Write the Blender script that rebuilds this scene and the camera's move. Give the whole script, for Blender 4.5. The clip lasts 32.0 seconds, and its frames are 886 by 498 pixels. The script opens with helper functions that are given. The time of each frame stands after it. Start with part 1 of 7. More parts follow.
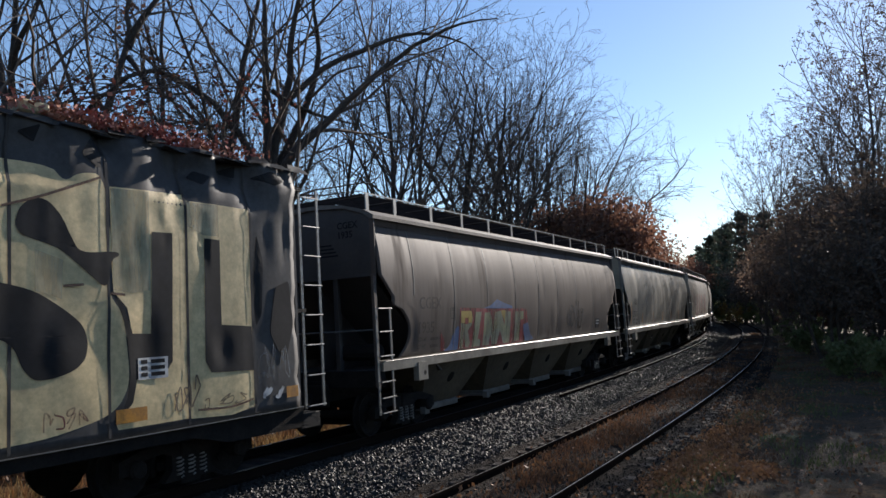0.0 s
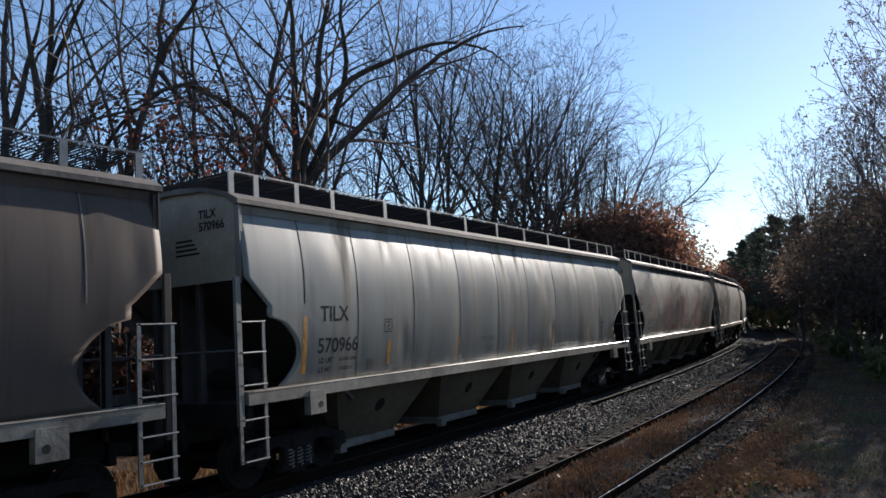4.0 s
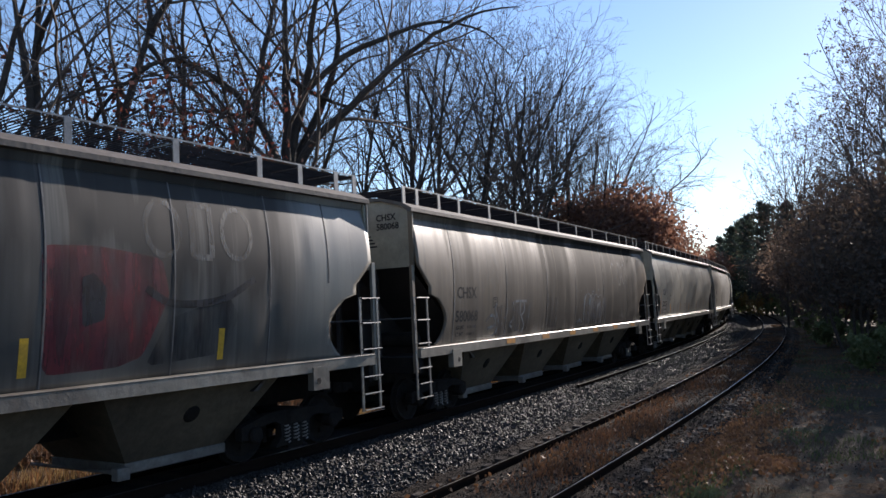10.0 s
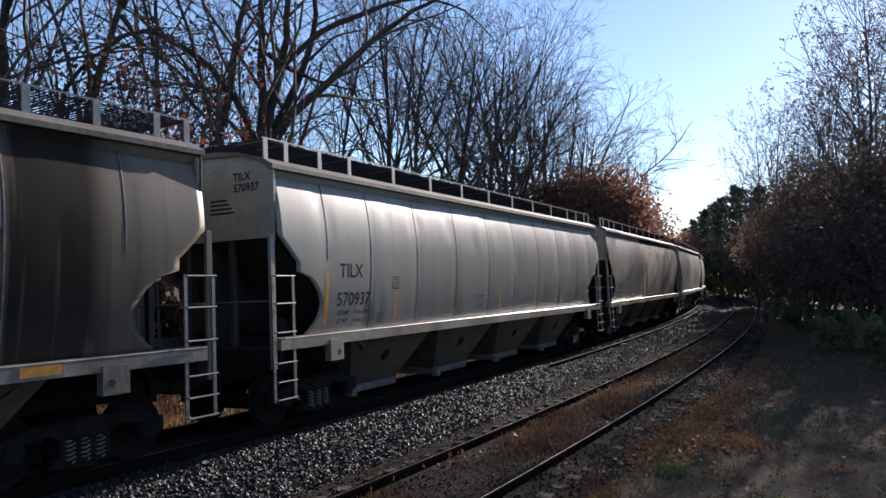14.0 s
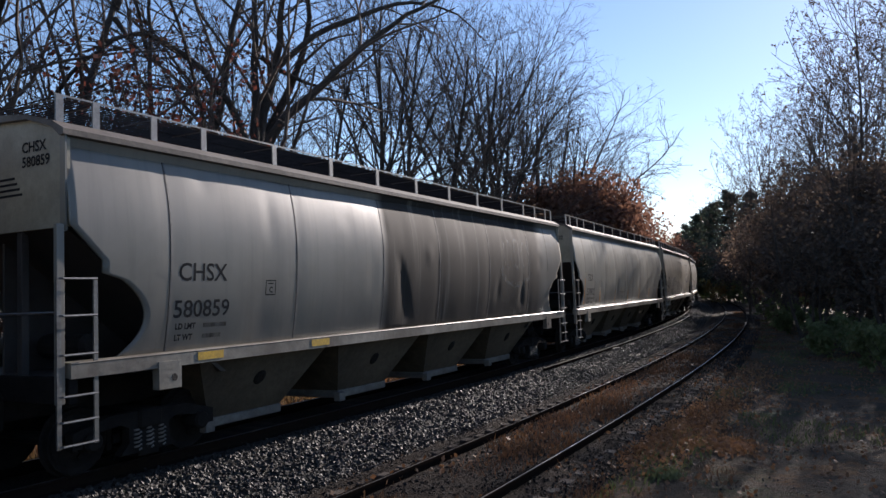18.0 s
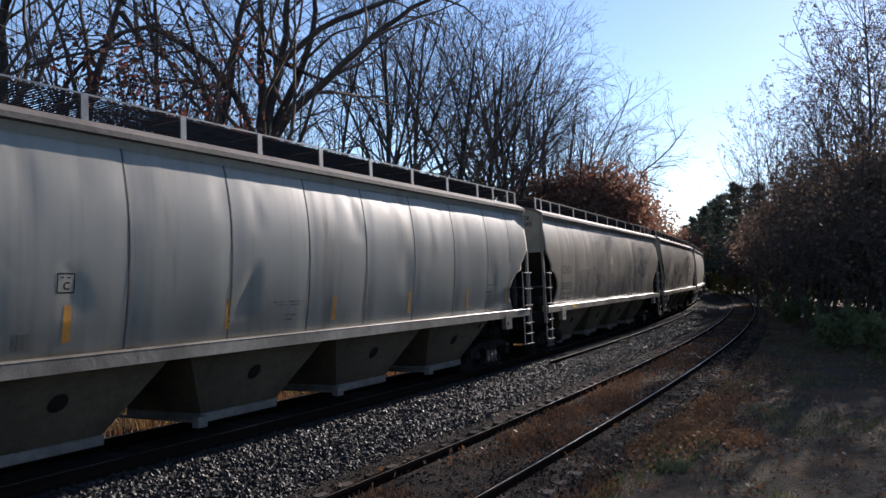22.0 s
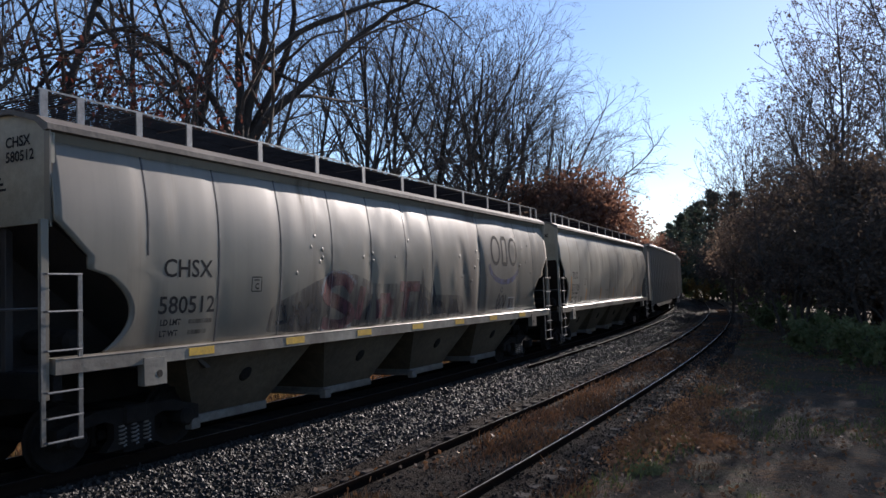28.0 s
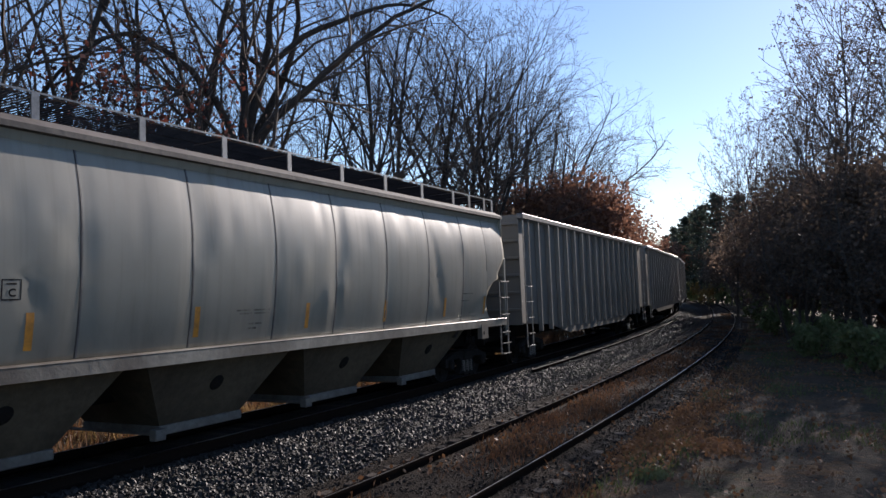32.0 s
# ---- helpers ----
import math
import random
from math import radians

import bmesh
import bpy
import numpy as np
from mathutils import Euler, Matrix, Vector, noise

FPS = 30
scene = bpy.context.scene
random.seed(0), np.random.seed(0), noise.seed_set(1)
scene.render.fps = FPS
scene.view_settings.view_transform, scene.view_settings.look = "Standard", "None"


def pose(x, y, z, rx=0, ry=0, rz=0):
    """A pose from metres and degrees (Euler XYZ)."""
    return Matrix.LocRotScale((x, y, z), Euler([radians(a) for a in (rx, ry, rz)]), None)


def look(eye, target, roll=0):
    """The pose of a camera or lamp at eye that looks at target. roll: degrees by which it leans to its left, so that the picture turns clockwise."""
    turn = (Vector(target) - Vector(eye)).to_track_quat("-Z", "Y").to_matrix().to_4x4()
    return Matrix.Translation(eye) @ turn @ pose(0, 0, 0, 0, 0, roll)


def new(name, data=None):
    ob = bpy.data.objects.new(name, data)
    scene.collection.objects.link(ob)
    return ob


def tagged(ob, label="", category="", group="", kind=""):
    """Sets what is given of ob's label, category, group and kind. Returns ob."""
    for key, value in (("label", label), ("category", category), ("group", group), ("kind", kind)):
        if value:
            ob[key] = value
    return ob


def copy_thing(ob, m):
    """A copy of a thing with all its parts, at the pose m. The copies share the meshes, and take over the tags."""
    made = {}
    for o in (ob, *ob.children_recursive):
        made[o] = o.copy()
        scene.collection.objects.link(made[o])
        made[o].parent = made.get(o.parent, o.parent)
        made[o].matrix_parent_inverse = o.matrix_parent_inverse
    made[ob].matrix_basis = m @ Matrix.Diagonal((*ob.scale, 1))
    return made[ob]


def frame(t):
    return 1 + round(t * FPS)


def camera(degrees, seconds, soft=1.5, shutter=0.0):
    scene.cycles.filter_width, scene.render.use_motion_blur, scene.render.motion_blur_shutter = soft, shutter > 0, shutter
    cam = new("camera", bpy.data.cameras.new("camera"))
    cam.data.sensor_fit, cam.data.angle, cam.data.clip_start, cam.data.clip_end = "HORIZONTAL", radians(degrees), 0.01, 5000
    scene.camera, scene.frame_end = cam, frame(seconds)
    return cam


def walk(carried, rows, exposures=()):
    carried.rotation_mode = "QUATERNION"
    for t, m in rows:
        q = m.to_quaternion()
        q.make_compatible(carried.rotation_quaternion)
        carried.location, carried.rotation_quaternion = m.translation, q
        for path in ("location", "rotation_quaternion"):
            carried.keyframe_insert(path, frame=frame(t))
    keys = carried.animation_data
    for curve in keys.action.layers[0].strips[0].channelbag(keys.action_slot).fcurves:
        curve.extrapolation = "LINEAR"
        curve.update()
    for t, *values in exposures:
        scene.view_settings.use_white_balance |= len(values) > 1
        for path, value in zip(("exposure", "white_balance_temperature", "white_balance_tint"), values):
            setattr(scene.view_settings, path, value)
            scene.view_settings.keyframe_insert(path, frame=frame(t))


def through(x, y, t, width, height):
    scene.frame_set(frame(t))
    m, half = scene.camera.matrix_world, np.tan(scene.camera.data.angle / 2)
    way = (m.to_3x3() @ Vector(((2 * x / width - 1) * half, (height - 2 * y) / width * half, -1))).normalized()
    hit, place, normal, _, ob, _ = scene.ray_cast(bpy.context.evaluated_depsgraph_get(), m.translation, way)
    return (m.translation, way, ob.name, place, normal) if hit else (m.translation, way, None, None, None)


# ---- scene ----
cam = camera(61.0, 32.0, soft=1.5)
walk(cam, [(t, pose(x, 0, z, rx, ry, rz)) for t, x, z, rx, ry, rz in (
    (0, -0.003, 2.621, 94.10, 0.40, 0.03), (0.5, -0.003, 2.621, 94.03, 0.64, 0.21), (1, -0.003, 2.621, 94.16, 0.64, 0.82), (1.5, -0.003, 2.621, 94.31, 0.79, 1.98),
    (2, -0.003, 2.621, 94.37, 0.70, 2.15), (2.5, -0.003, 2.621, 94.36, 0.59, 1.93), (3, -0.003, 2.621, 94.42, 0.62, 2.04), (3.5, -0.004, 2.626, 94.58, 0.79, 2.16),
    (5.5, -0.011, 2.646, 95.06, 0.97, 2.34), (6, -0.012, 2.651, 95.13, 0.98, 1.96), (6.5, -0.014, 2.656, 95.07, 0.98, 1.98), (7, -0.016, 2.661, 95.09, 1.00, 2.11),
    (7.5, -0.013, 2.659, 95.21, 0.90, 2.35), (8, -0.010, 2.656, 95.07, 0.59, 3.15), (8.5, -0.007, 2.654, 94.43, 0.21, 3.18), (9, -0.004, 2.651, 93.58, 0.10, 2.32),
    (9.5, -0.002, 2.649, 93.33, 0.03, 1.49), (10, 0.001, 2.646, 93.24, -0.06, 1.42), (10.5, 0.004, 2.643, 93.03, -0.07, 1.35), (11, 0.007, 2.641, 92.60, -0.16, 1.57),
    (11.5, 0.010, 2.638, 92.47, -0.27, 1.60), (12, 0.012, 2.636, 92.31, -0.36, 1.46), (12.5, 0.015, 2.633, 92.17, -0.38, 1.26), (13, 0.018, 2.630, 92.03, -0.49, 0.70),
    (13.5, 0.016, 2.630, 91.88, -0.60, 0.07), (14, 0.013, 2.629, 91.70, -0.69, -0.42), (14.5, 0.011, 2.628, 91.60, -0.73, -0.34), (16.5, 0.002, 2.626, 91.55, -0.66, -0.79),
    (17, -0.001, 2.625, 91.78, -0.79, -1.20), (17.5, -0.003, 2.624, 91.98, -0.87, -1.14), (18, -0.005, 2.624, 92.01, -0.81, -0.99), (18.5, -0.007, 2.623, 91.86, -0.85, -0.93),
    (19, -0.010, 2.622, 91.82, -0.89, -0.80), (19.5, -0.012, 2.622, 91.85, -0.83, -0.51), (20, -0.014, 2.621, 91.93, -0.77, -0.20), (20.5, -0.017, 2.620, 91.99, -0.75, -0.18),
    (21, -0.019, 2.620, 91.88, -0.73, -0.16), (21.5, -0.016, 2.618, 91.66, -0.71, -0.17), (22, -0.014, 2.616, 91.49, -0.68, -0.49), (22.5, -0.011, 2.614, 91.41, -0.62, -1.04),
    (23, -0.008, 2.613, 91.17, -0.71, -2.29), (23.5, -0.005, 2.611, 91.12, -0.76, -3.09), (24, -0.003, 2.609, 91.11, -0.83, -3.37), (24.5, 0.000, 2.607, 91.24, -0.86, -3.31),
    (25, 0.003, 2.605, 91.38, -0.85, -3.05), (25.5, 0.006, 2.604, 91.40, -0.80, -2.85), (27.5, 0.017, 2.596, 91.85, -0.89, -2.59), (28, 0.019, 2.595, 91.92, -0.87, -2.07),
    (28.5, 0.019, 2.595, 92.07, -0.81, -1.85), (29, 0.019, 2.595, 92.15, -0.81, -1.75), (29.5, 0.019, 2.595, 92.16, -0.82, -1.93), (30, 0.019, 2.595, 92.08, -0.85, -2.09),
    (30.5, 0.019, 2.595, 92.04, -0.96, -2.08), (31, 0.019, 2.595, 92.03, -0.97, -1.97), (31.5, 0.019, 2.595, 92.13, -0.88, -1.74), (32, 0.019, 2.595, 92.21, -0.86, -1.78),
)], exposures=[(0, 0.71, 6420, 14), (2, 0.83, 6420, 14), (3, 0.83, 6420, 14), (6, 0.75, 6420, 14), (8, 0.77, 6420, 14), (9, 0.87, 6420, 15), (11.5, 0.97, 6420, 19), (14, 0.92, 6420, 19), (17, 0.77, 6420, 19), (19, 0.83, 6420, 19), (20.5, 0.92, 6420, 19), (21.5, 0.92, 6420, 19), (24.5, 0.79, 6420, 19), (32, 0.79, 6420, 19)])

# ---- light ----
SUN_AZ, SUN_EL = 33.1, 21.5  # degrees right of the y axis, and above the horizon
world = bpy.data.worlds.new("sky")
scene.world = world
world.use_nodes = True
wn = world.node_tree
sky = wn.nodes.new("ShaderNodeTexSky")
sky.sky_type, sky.sun_disc = "NISHITA", False
sky.sun_elevation, sky.sun_rotation = radians(SUN_EL), radians(SUN_AZ)
sky.altitude, sky.air_density, sky.dust_density, sky.ozone_density = 100, 1.0, 0.08, 3.2
wn.nodes["Background"].inputs["Strength"].default_value = 0.095
wn.links.new(sky.outputs[0], wn.nodes["Background"].inputs["Color"])
sun = new("sun", bpy.data.lights.new("sun", "SUN"))
sun.data.energy, sun.data.angle, sun.data.color = 5.0, radians(0.53), (1.0, 0.93, 0.82)
_d = Vector((math.sin(radians(SUN_AZ)) * math.cos(radians(SUN_EL)), math.cos(radians(SUN_AZ)) * math.cos(radians(SUN_EL)), math.sin(radians(SUN_EL))))
sun.matrix_world = look(_d * 300, (0, 0, 0))


# ---- materials ----
def nodes_of(name, rough=0.7, metal=0.0, spec=0.5):
    m = bpy.data.materials.new(name)
    m.use_nodes = True
    nt = m.node_tree
    b = nt.nodes["Principled BSDF"]
    b.inputs["Roughness"].default_value, b.inputs["Metallic"].default_value = rough, metal
    b.inputs["Specular IOR Level"].default_value = spec
    return m, nt, b


def coords(nt, scale=(1, 1, 1), shift=(0, 0, 0), kind="Object"):
    tc, mp = nt.nodes.new("ShaderNodeTexCoord"), nt.nodes.new("ShaderNodeMapping")
    mp.inputs["Scale"].default_value, mp.inputs["Location"].default_value = scale, shift
    nt.links.new(tc.outputs[kind], mp.inputs["Vector"])
    return mp.outputs["Vector"]


def noisy(nt, vec, scale, detail=5, rough=0.6, lo=0.35, hi=0.65, out="Fac"):
    n, r = nt.nodes.new("ShaderNodeTexNoise"), nt.nodes.new("ShaderNodeMapRange")
    n.inputs["Scale"].default_value, n.inputs["Detail"].default_value, n.inputs["Roughness"].default_value = scale, detail, rough
    r.inputs["From Min"].default_value, r.inputs["From Max"].default_value = lo, hi
    nt.links.new(vec, n.inputs["Vector"])
    nt.links.new(n.outputs["Fac"], r.inputs["Value"])
    return r.outputs["Result"]


def mixed(nt, fac, a, b, mode="MIX"):
    n = nt.nodes.new("ShaderNodeMix")
    n.data_type, n.blend_type = "RGBA", mode
    for v, i in ((fac, 0), (a, 6), (b, 7)):
        if isinstance(v, (int, float)):
            n.inputs[i].default_value = v
        elif isinstance(v, tuple):
            n.inputs[i].default_value = (*v, 1)
        else:
            nt.links.new(v, n.inputs[i])
    return n.outputs[2]


def times(nt, a, b):
    n = nt.nodes.new("ShaderNodeMath")
    n.operation = "MULTIPLY"
    for i, v in enumerate((a, b)):
        if isinstance(v, (int, float)):
            n.inputs[i].default_value = v
        else:
            nt.links.new(v, n.inputs[i])
    return n.outputs[0]


def bumped(nt, b, height, strength=0.4, dist=0.02):
    n = nt.nodes.new("ShaderNodeBump")
    n.inputs["Strength"].default_value, n.inputs["Distance"].default_value = strength, dist
    nt.links.new(height, n.inputs["Height"])
    nt.links.new(n.outputs["Normal"], b.inputs["Normal"])


def plain(name, a, c, rough=0.7, metal=0.0, scale=3.0, bump=0.3, fine=30.0, dist=0.01, kind="Object", random_shift=0.0, spec=0.5):
    """Two tones mixed by a coarse noise, with a fine grain on top."""
    m, nt, b = nodes_of(name, rough, metal, spec)
    v = coords(nt, kind=kind)
    col = mixed(nt, noisy(nt, v, scale), a, c)
    g = noisy(nt, v, fine, 4, 0.7)
    col = mixed(nt, 0.35, col, mixed(nt, g, (0.25, 0.25, 0.25), (1, 1, 1)), "MULTIPLY")
    if random_shift:
        oi, hs = nt.nodes.new("ShaderNodeObjectInfo"), nt.nodes.new("ShaderNodeMapRange")
        hs.inputs["To Min"].default_value, hs.inputs["To Max"].default_value = 1 - random_shift, 1 + random_shift
        nt.links.new(oi.outputs["Random"], hs.inputs["Value"])
        col = mixed(nt, 1.0, col, hs.outputs["Result"], "MULTIPLY")
    nt.links.new(col, b.inputs["Base Color"])
    if bump:
        bumped(nt, b, g, bump, dist)
    return m


def car_paint(name, base, pale, grime, amount, seed, rough=0.4, soot=0.26, rust=0.35, zones=(), gloss=0.55, dull=0.45):
    """Weathered railcar paint: soft run marks down the sheet, blotches, rust specks and road soot."""
    m, nt, b = nodes_of(name, rough, 0.0, 0.55)
    base, pale, grime = (tuple(v * w for v, w in zip(q, (0.62, 0.59, 0.53))) for q in (base, pale, grime))
    runs = coords(nt, (0.3, 1.3, 0.13), (seed * 3.1, seed * 7.7, seed))
    fine_runs = coords(nt, (0.5, 6.0, 0.3), (seed, seed * 5.3, 0))
    whole = coords(nt, (1, 1, 1), (seed * 2.0, seed, seed * 4.0))
    col = mixed(nt, noisy(nt, runs, 1.1, 3, 0.5, 0.28, 0.72), base, pale)
    k = noisy(nt, coords(nt, (0.3, 1.5, 0.2), (seed, seed * 3.3, seed * 1.7)), 1.0, 5, 0.6, 0.7 - amount * 0.4, 0.86 - amount * 0.3)
    col = mixed(nt, times(nt, k, 0.75), col, grime)
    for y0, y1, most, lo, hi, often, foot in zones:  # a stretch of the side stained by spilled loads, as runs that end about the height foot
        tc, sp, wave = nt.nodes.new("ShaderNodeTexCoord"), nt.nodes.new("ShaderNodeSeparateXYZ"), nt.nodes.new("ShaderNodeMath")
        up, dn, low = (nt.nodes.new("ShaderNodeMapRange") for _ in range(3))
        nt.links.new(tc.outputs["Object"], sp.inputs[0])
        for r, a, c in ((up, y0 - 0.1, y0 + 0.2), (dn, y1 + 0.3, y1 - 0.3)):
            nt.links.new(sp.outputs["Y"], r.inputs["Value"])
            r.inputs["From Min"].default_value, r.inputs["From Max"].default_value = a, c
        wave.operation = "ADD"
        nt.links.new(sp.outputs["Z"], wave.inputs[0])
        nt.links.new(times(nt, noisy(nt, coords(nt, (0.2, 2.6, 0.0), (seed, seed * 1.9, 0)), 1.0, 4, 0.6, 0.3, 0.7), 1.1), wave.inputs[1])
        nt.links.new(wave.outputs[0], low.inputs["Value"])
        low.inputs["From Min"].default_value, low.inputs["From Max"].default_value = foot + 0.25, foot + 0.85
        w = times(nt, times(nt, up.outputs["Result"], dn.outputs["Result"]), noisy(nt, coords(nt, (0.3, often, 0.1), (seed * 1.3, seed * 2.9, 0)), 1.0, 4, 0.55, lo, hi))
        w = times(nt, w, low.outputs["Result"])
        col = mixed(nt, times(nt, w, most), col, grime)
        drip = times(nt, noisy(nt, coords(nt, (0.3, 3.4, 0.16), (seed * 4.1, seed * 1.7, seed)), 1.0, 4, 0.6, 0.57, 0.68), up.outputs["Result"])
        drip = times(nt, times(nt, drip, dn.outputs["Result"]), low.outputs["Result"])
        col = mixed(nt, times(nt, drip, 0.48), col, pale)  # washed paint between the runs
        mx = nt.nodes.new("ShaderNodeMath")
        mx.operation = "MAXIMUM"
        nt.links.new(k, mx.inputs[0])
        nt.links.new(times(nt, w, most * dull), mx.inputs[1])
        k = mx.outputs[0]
    # uneven brown along the sheet's foot: mud, with the lower side's shade painted in
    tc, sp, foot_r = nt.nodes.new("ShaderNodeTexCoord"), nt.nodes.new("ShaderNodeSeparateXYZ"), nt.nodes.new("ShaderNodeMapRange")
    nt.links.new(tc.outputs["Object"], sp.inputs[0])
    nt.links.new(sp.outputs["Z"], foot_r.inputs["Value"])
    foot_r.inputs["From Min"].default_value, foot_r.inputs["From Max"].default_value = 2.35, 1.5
    foot_dark = times(nt, foot_r.outputs["Result"], noisy(nt, coords(nt, (0.6, 1.3, 0.9), (seed * 2.2, seed, 0)), 1.0, 6, 0.65, 0.3, 0.7))
    col = mixed(nt, times(nt, foot_dark, 0.55), col, (0.075, 0.062, 0.052))
    k2 = noisy(nt, fine_runs, 1.2, 5, 0.6, 0.5, 0.75)
    col = mixed(nt, times(nt, k2, soot), col, (grime[0] * 0.5, grime[1] * 0.5, grime[2] * 0.5))
    col = mixed(nt, times(nt, noisy(nt, whole, 0.7, 6, 0.6, 0.5, 0.8), 0.3), col, (grime[0] * 0.8, grime[1] * 0.78, grime[2] * 0.75))
    col = mixed(nt, times(nt, noisy(nt, whole, 9.0, 6, 0.75, 0.68, 0.8), rust), col, (0.13, 0.055, 0.025))
    nt.links.new(col, b.inputs["Base Color"])
    r = nt.nodes.new("ShaderNodeMapRange")
    r.inputs["To Min"].default_value, r.inputs["To Max"].default_value = rough, min(1, rough + 0.4)
    nt.links.new(k, r.inputs["Value"])
    nt.links.new(r.outputs["Result"], b.inputs["Roughness"])
    q = nt.nodes.new("ShaderNodeMapRange")
    q.inputs["To Min"].default_value, q.inputs["To Max"].default_value = gloss, 0.06
    nt.links.new(k, q.inputs["Value"])
    nt.links.new(q.outputs["Result"], b.inputs["Specular IOR Level"])
    bumped(nt, b, noisy(nt, whole, 25.0, 4, 0.7), 0.04, 0.004)
    return m


STEEL = plain("dark_grimy_steel", (0.012, 0.0115, 0.011), (0.022, 0.019, 0.017), 0.9, 0.0, 4, spec=0.12)
BLACK = plain("black_car_paint", (0.014, 0.014, 0.015), (0.026, 0.024, 0.022), 0.75, 0.0, 2, spec=0.15)
GALV = plain("galvanised_steel", (0.24, 0.24, 0.235), (0.16, 0.155, 0.15), 0.4, 0.6, 6, 0.1)
MESH = plain("grimy_grating_steel", (0.065, 0.048, 0.038), (0.036, 0.028, 0.023), 0.95, 0.0, 4, 0.1, spec=0.04)
SEAM = plain("weld_seam", (0.19, 0.18, 0.165), (0.1, 0.09, 0.08), 0.6, 0, 6, 0.1)
SEAM_DARK = plain("grimy_seam_edge", (0.03, 0.028, 0.027), (0.05, 0.045, 0.042), 0.8, 0, 6, 0.0)
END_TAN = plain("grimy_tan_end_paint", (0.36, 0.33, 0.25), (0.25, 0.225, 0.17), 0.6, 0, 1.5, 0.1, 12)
# dark brown for the end slopes, posts, platforms and webs
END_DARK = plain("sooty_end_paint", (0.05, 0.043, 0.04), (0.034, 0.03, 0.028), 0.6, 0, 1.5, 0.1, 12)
RUSTY = plain("rusty_steel", (0.12, 0.06, 0.035), (0.07, 0.04, 0.03), 0.8, 0.2, 5)
RAIL_SIDE = plain("rusty_rail", (0.02, 0.014, 0.011), (0.013, 0.01, 0.009), 1.0, 0.0, 6, kind="Generated", spec=0.0)
SHINE = plain("polished_rail_head", (0.14, 0.13, 0.12), (0.1, 0.09, 0.085), 0.45, 0.9, 3, 0.05)
WORN = plain("dull_rail_head", (0.3, 0.285, 0.265), (0.18, 0.17, 0.155), 0.36, 0.9, 3, 0.05)
TIE = plain("weathered_tie_wood", (0.045, 0.036, 0.03), (0.075, 0.062, 0.052), 0.9, 0, 3, 0.5, 18, 0.02, random_shift=0.35, spec=0.1)
LETTER = plain("black_lettering", (0.014, 0.014, 0.016), (0.03, 0.03, 0.031), 0.9, 0, 5, 0.0)
LETTER.node_tree.nodes["Principled BSDF"].inputs["Specular IOR Level"].default_value = 0.15
ORANGE = plain("orange_reflective_strip", (0.65, 0.27, 0.02), (0.4, 0.17, 0.03), 0.5, 0, 6, 0.0)
YELLOW = plain("yellow_reflective_strip", (0.72, 0.42, 0.02), (0.5, 0.3, 0.03), 0.5, 0, 6, 0.0)
WHITE = plain("white_paint", (0.62, 0.62, 0.6), (0.4, 0.4, 0.39), 0.6, 0, 6, 0.0)


from mathutils.geometry import tessellate_polygon


# ---- mesh helpers ----
def part(name, bm, material, parent=None, label="", smooth=False):
    """Links a bmesh (or vertices and faces) as one mesh object under a thing or a part."""
    me = bpy.data.meshes.new(name)
    if isinstance(bm, tuple):
        me.from_pydata(*[np.asarray(bm[0]).tolist() if len(bm[0]) else [], [], bm[1].tolist() if hasattr(bm[1], "tolist") else bm[1]])
        me.update()
    else:
        bm.to_mesh(me)
        bm.free()
    if smooth or name.split("_")[0] in ("painted", "letter", "spray", "badge", "reporting", "car"):
        me.shade_smooth()
    for m in material if isinstance(material, (list, tuple)) else (material,):
        me.materials.append(m)
    ob = new(name, me)
    ob.parent = parent
    return tagged(ob, label) if label else ob


def again(ob, m, parent=None):
    """Another object on the same mesh, at pose m."""
    o = new(ob.name.split(".")[0], ob.data)
    o.parent, o.matrix_basis = parent or ob.parent, m
    if "label" in ob:
        o["label"] = ob["label"]
    return o


def box(bm, x0, x1, y0, y1, z0, z1, bevel=0.0, m=None):
    vs = [bm.verts.new((x, y, z)) for x in (x0, x1) for y in (y0, y1) for z in (z0, z1)]
    fs = [bm.faces.new([vs[i] for i in q]) for q in ((0, 1, 3, 2), (4, 6, 7, 5), (0, 4, 5, 1), (2, 3, 7, 6), (0, 2, 6, 4), (1, 5, 7, 3))]
    if bevel:
        r = bmesh.ops.bevel(bm, geom=list({e for f in fs for e in f.edges}), offset=bevel, segments=1, affect="EDGES", profile=0.5)
        vs = r["verts"]
    if m is not None:
        bmesh.ops.transform(bm, matrix=m, verts=vs)
    return vs


def boxed(x0, x1, y0, y1, z0, z1, bevel=0.0):
    bm = bmesh.new()
    box(bm, x0, x1, y0, y1, z0, z1, bevel)
    return bm


def tube(bm, pts, r, n=6, closed=True):
    """A round bar along points; r: one radius or one a point."""
    rings = []
    for i, p in enumerate(pts):
        p = Vector(p)
        d = (Vector(pts[min(i + 1, len(pts) - 1)]) - Vector(pts[max(i - 1, 0)])).normalized()
        a = d.orthogonal().normalized() if abs(d.z) < 0.9 else Vector((1, 0, 0)).cross(d).normalized()
        b = d.cross(a)
        rr = r if isinstance(r, (int, float)) else r[i]
        rings.append([bm.verts.new(p + (a * math.cos(q) + b * math.sin(q)) * rr) for q in (2 * math.pi * k / n for k in range(n))])
    for u, v in zip(rings, rings[1:]):
        for k in range(n):
            bm.faces.new((u[k], u[(k + 1) % n], v[(k + 1) % n], v[k]))
    if closed:
        bm.faces.new(rings[0][::-1])
        bm.faces.new(rings[-1])


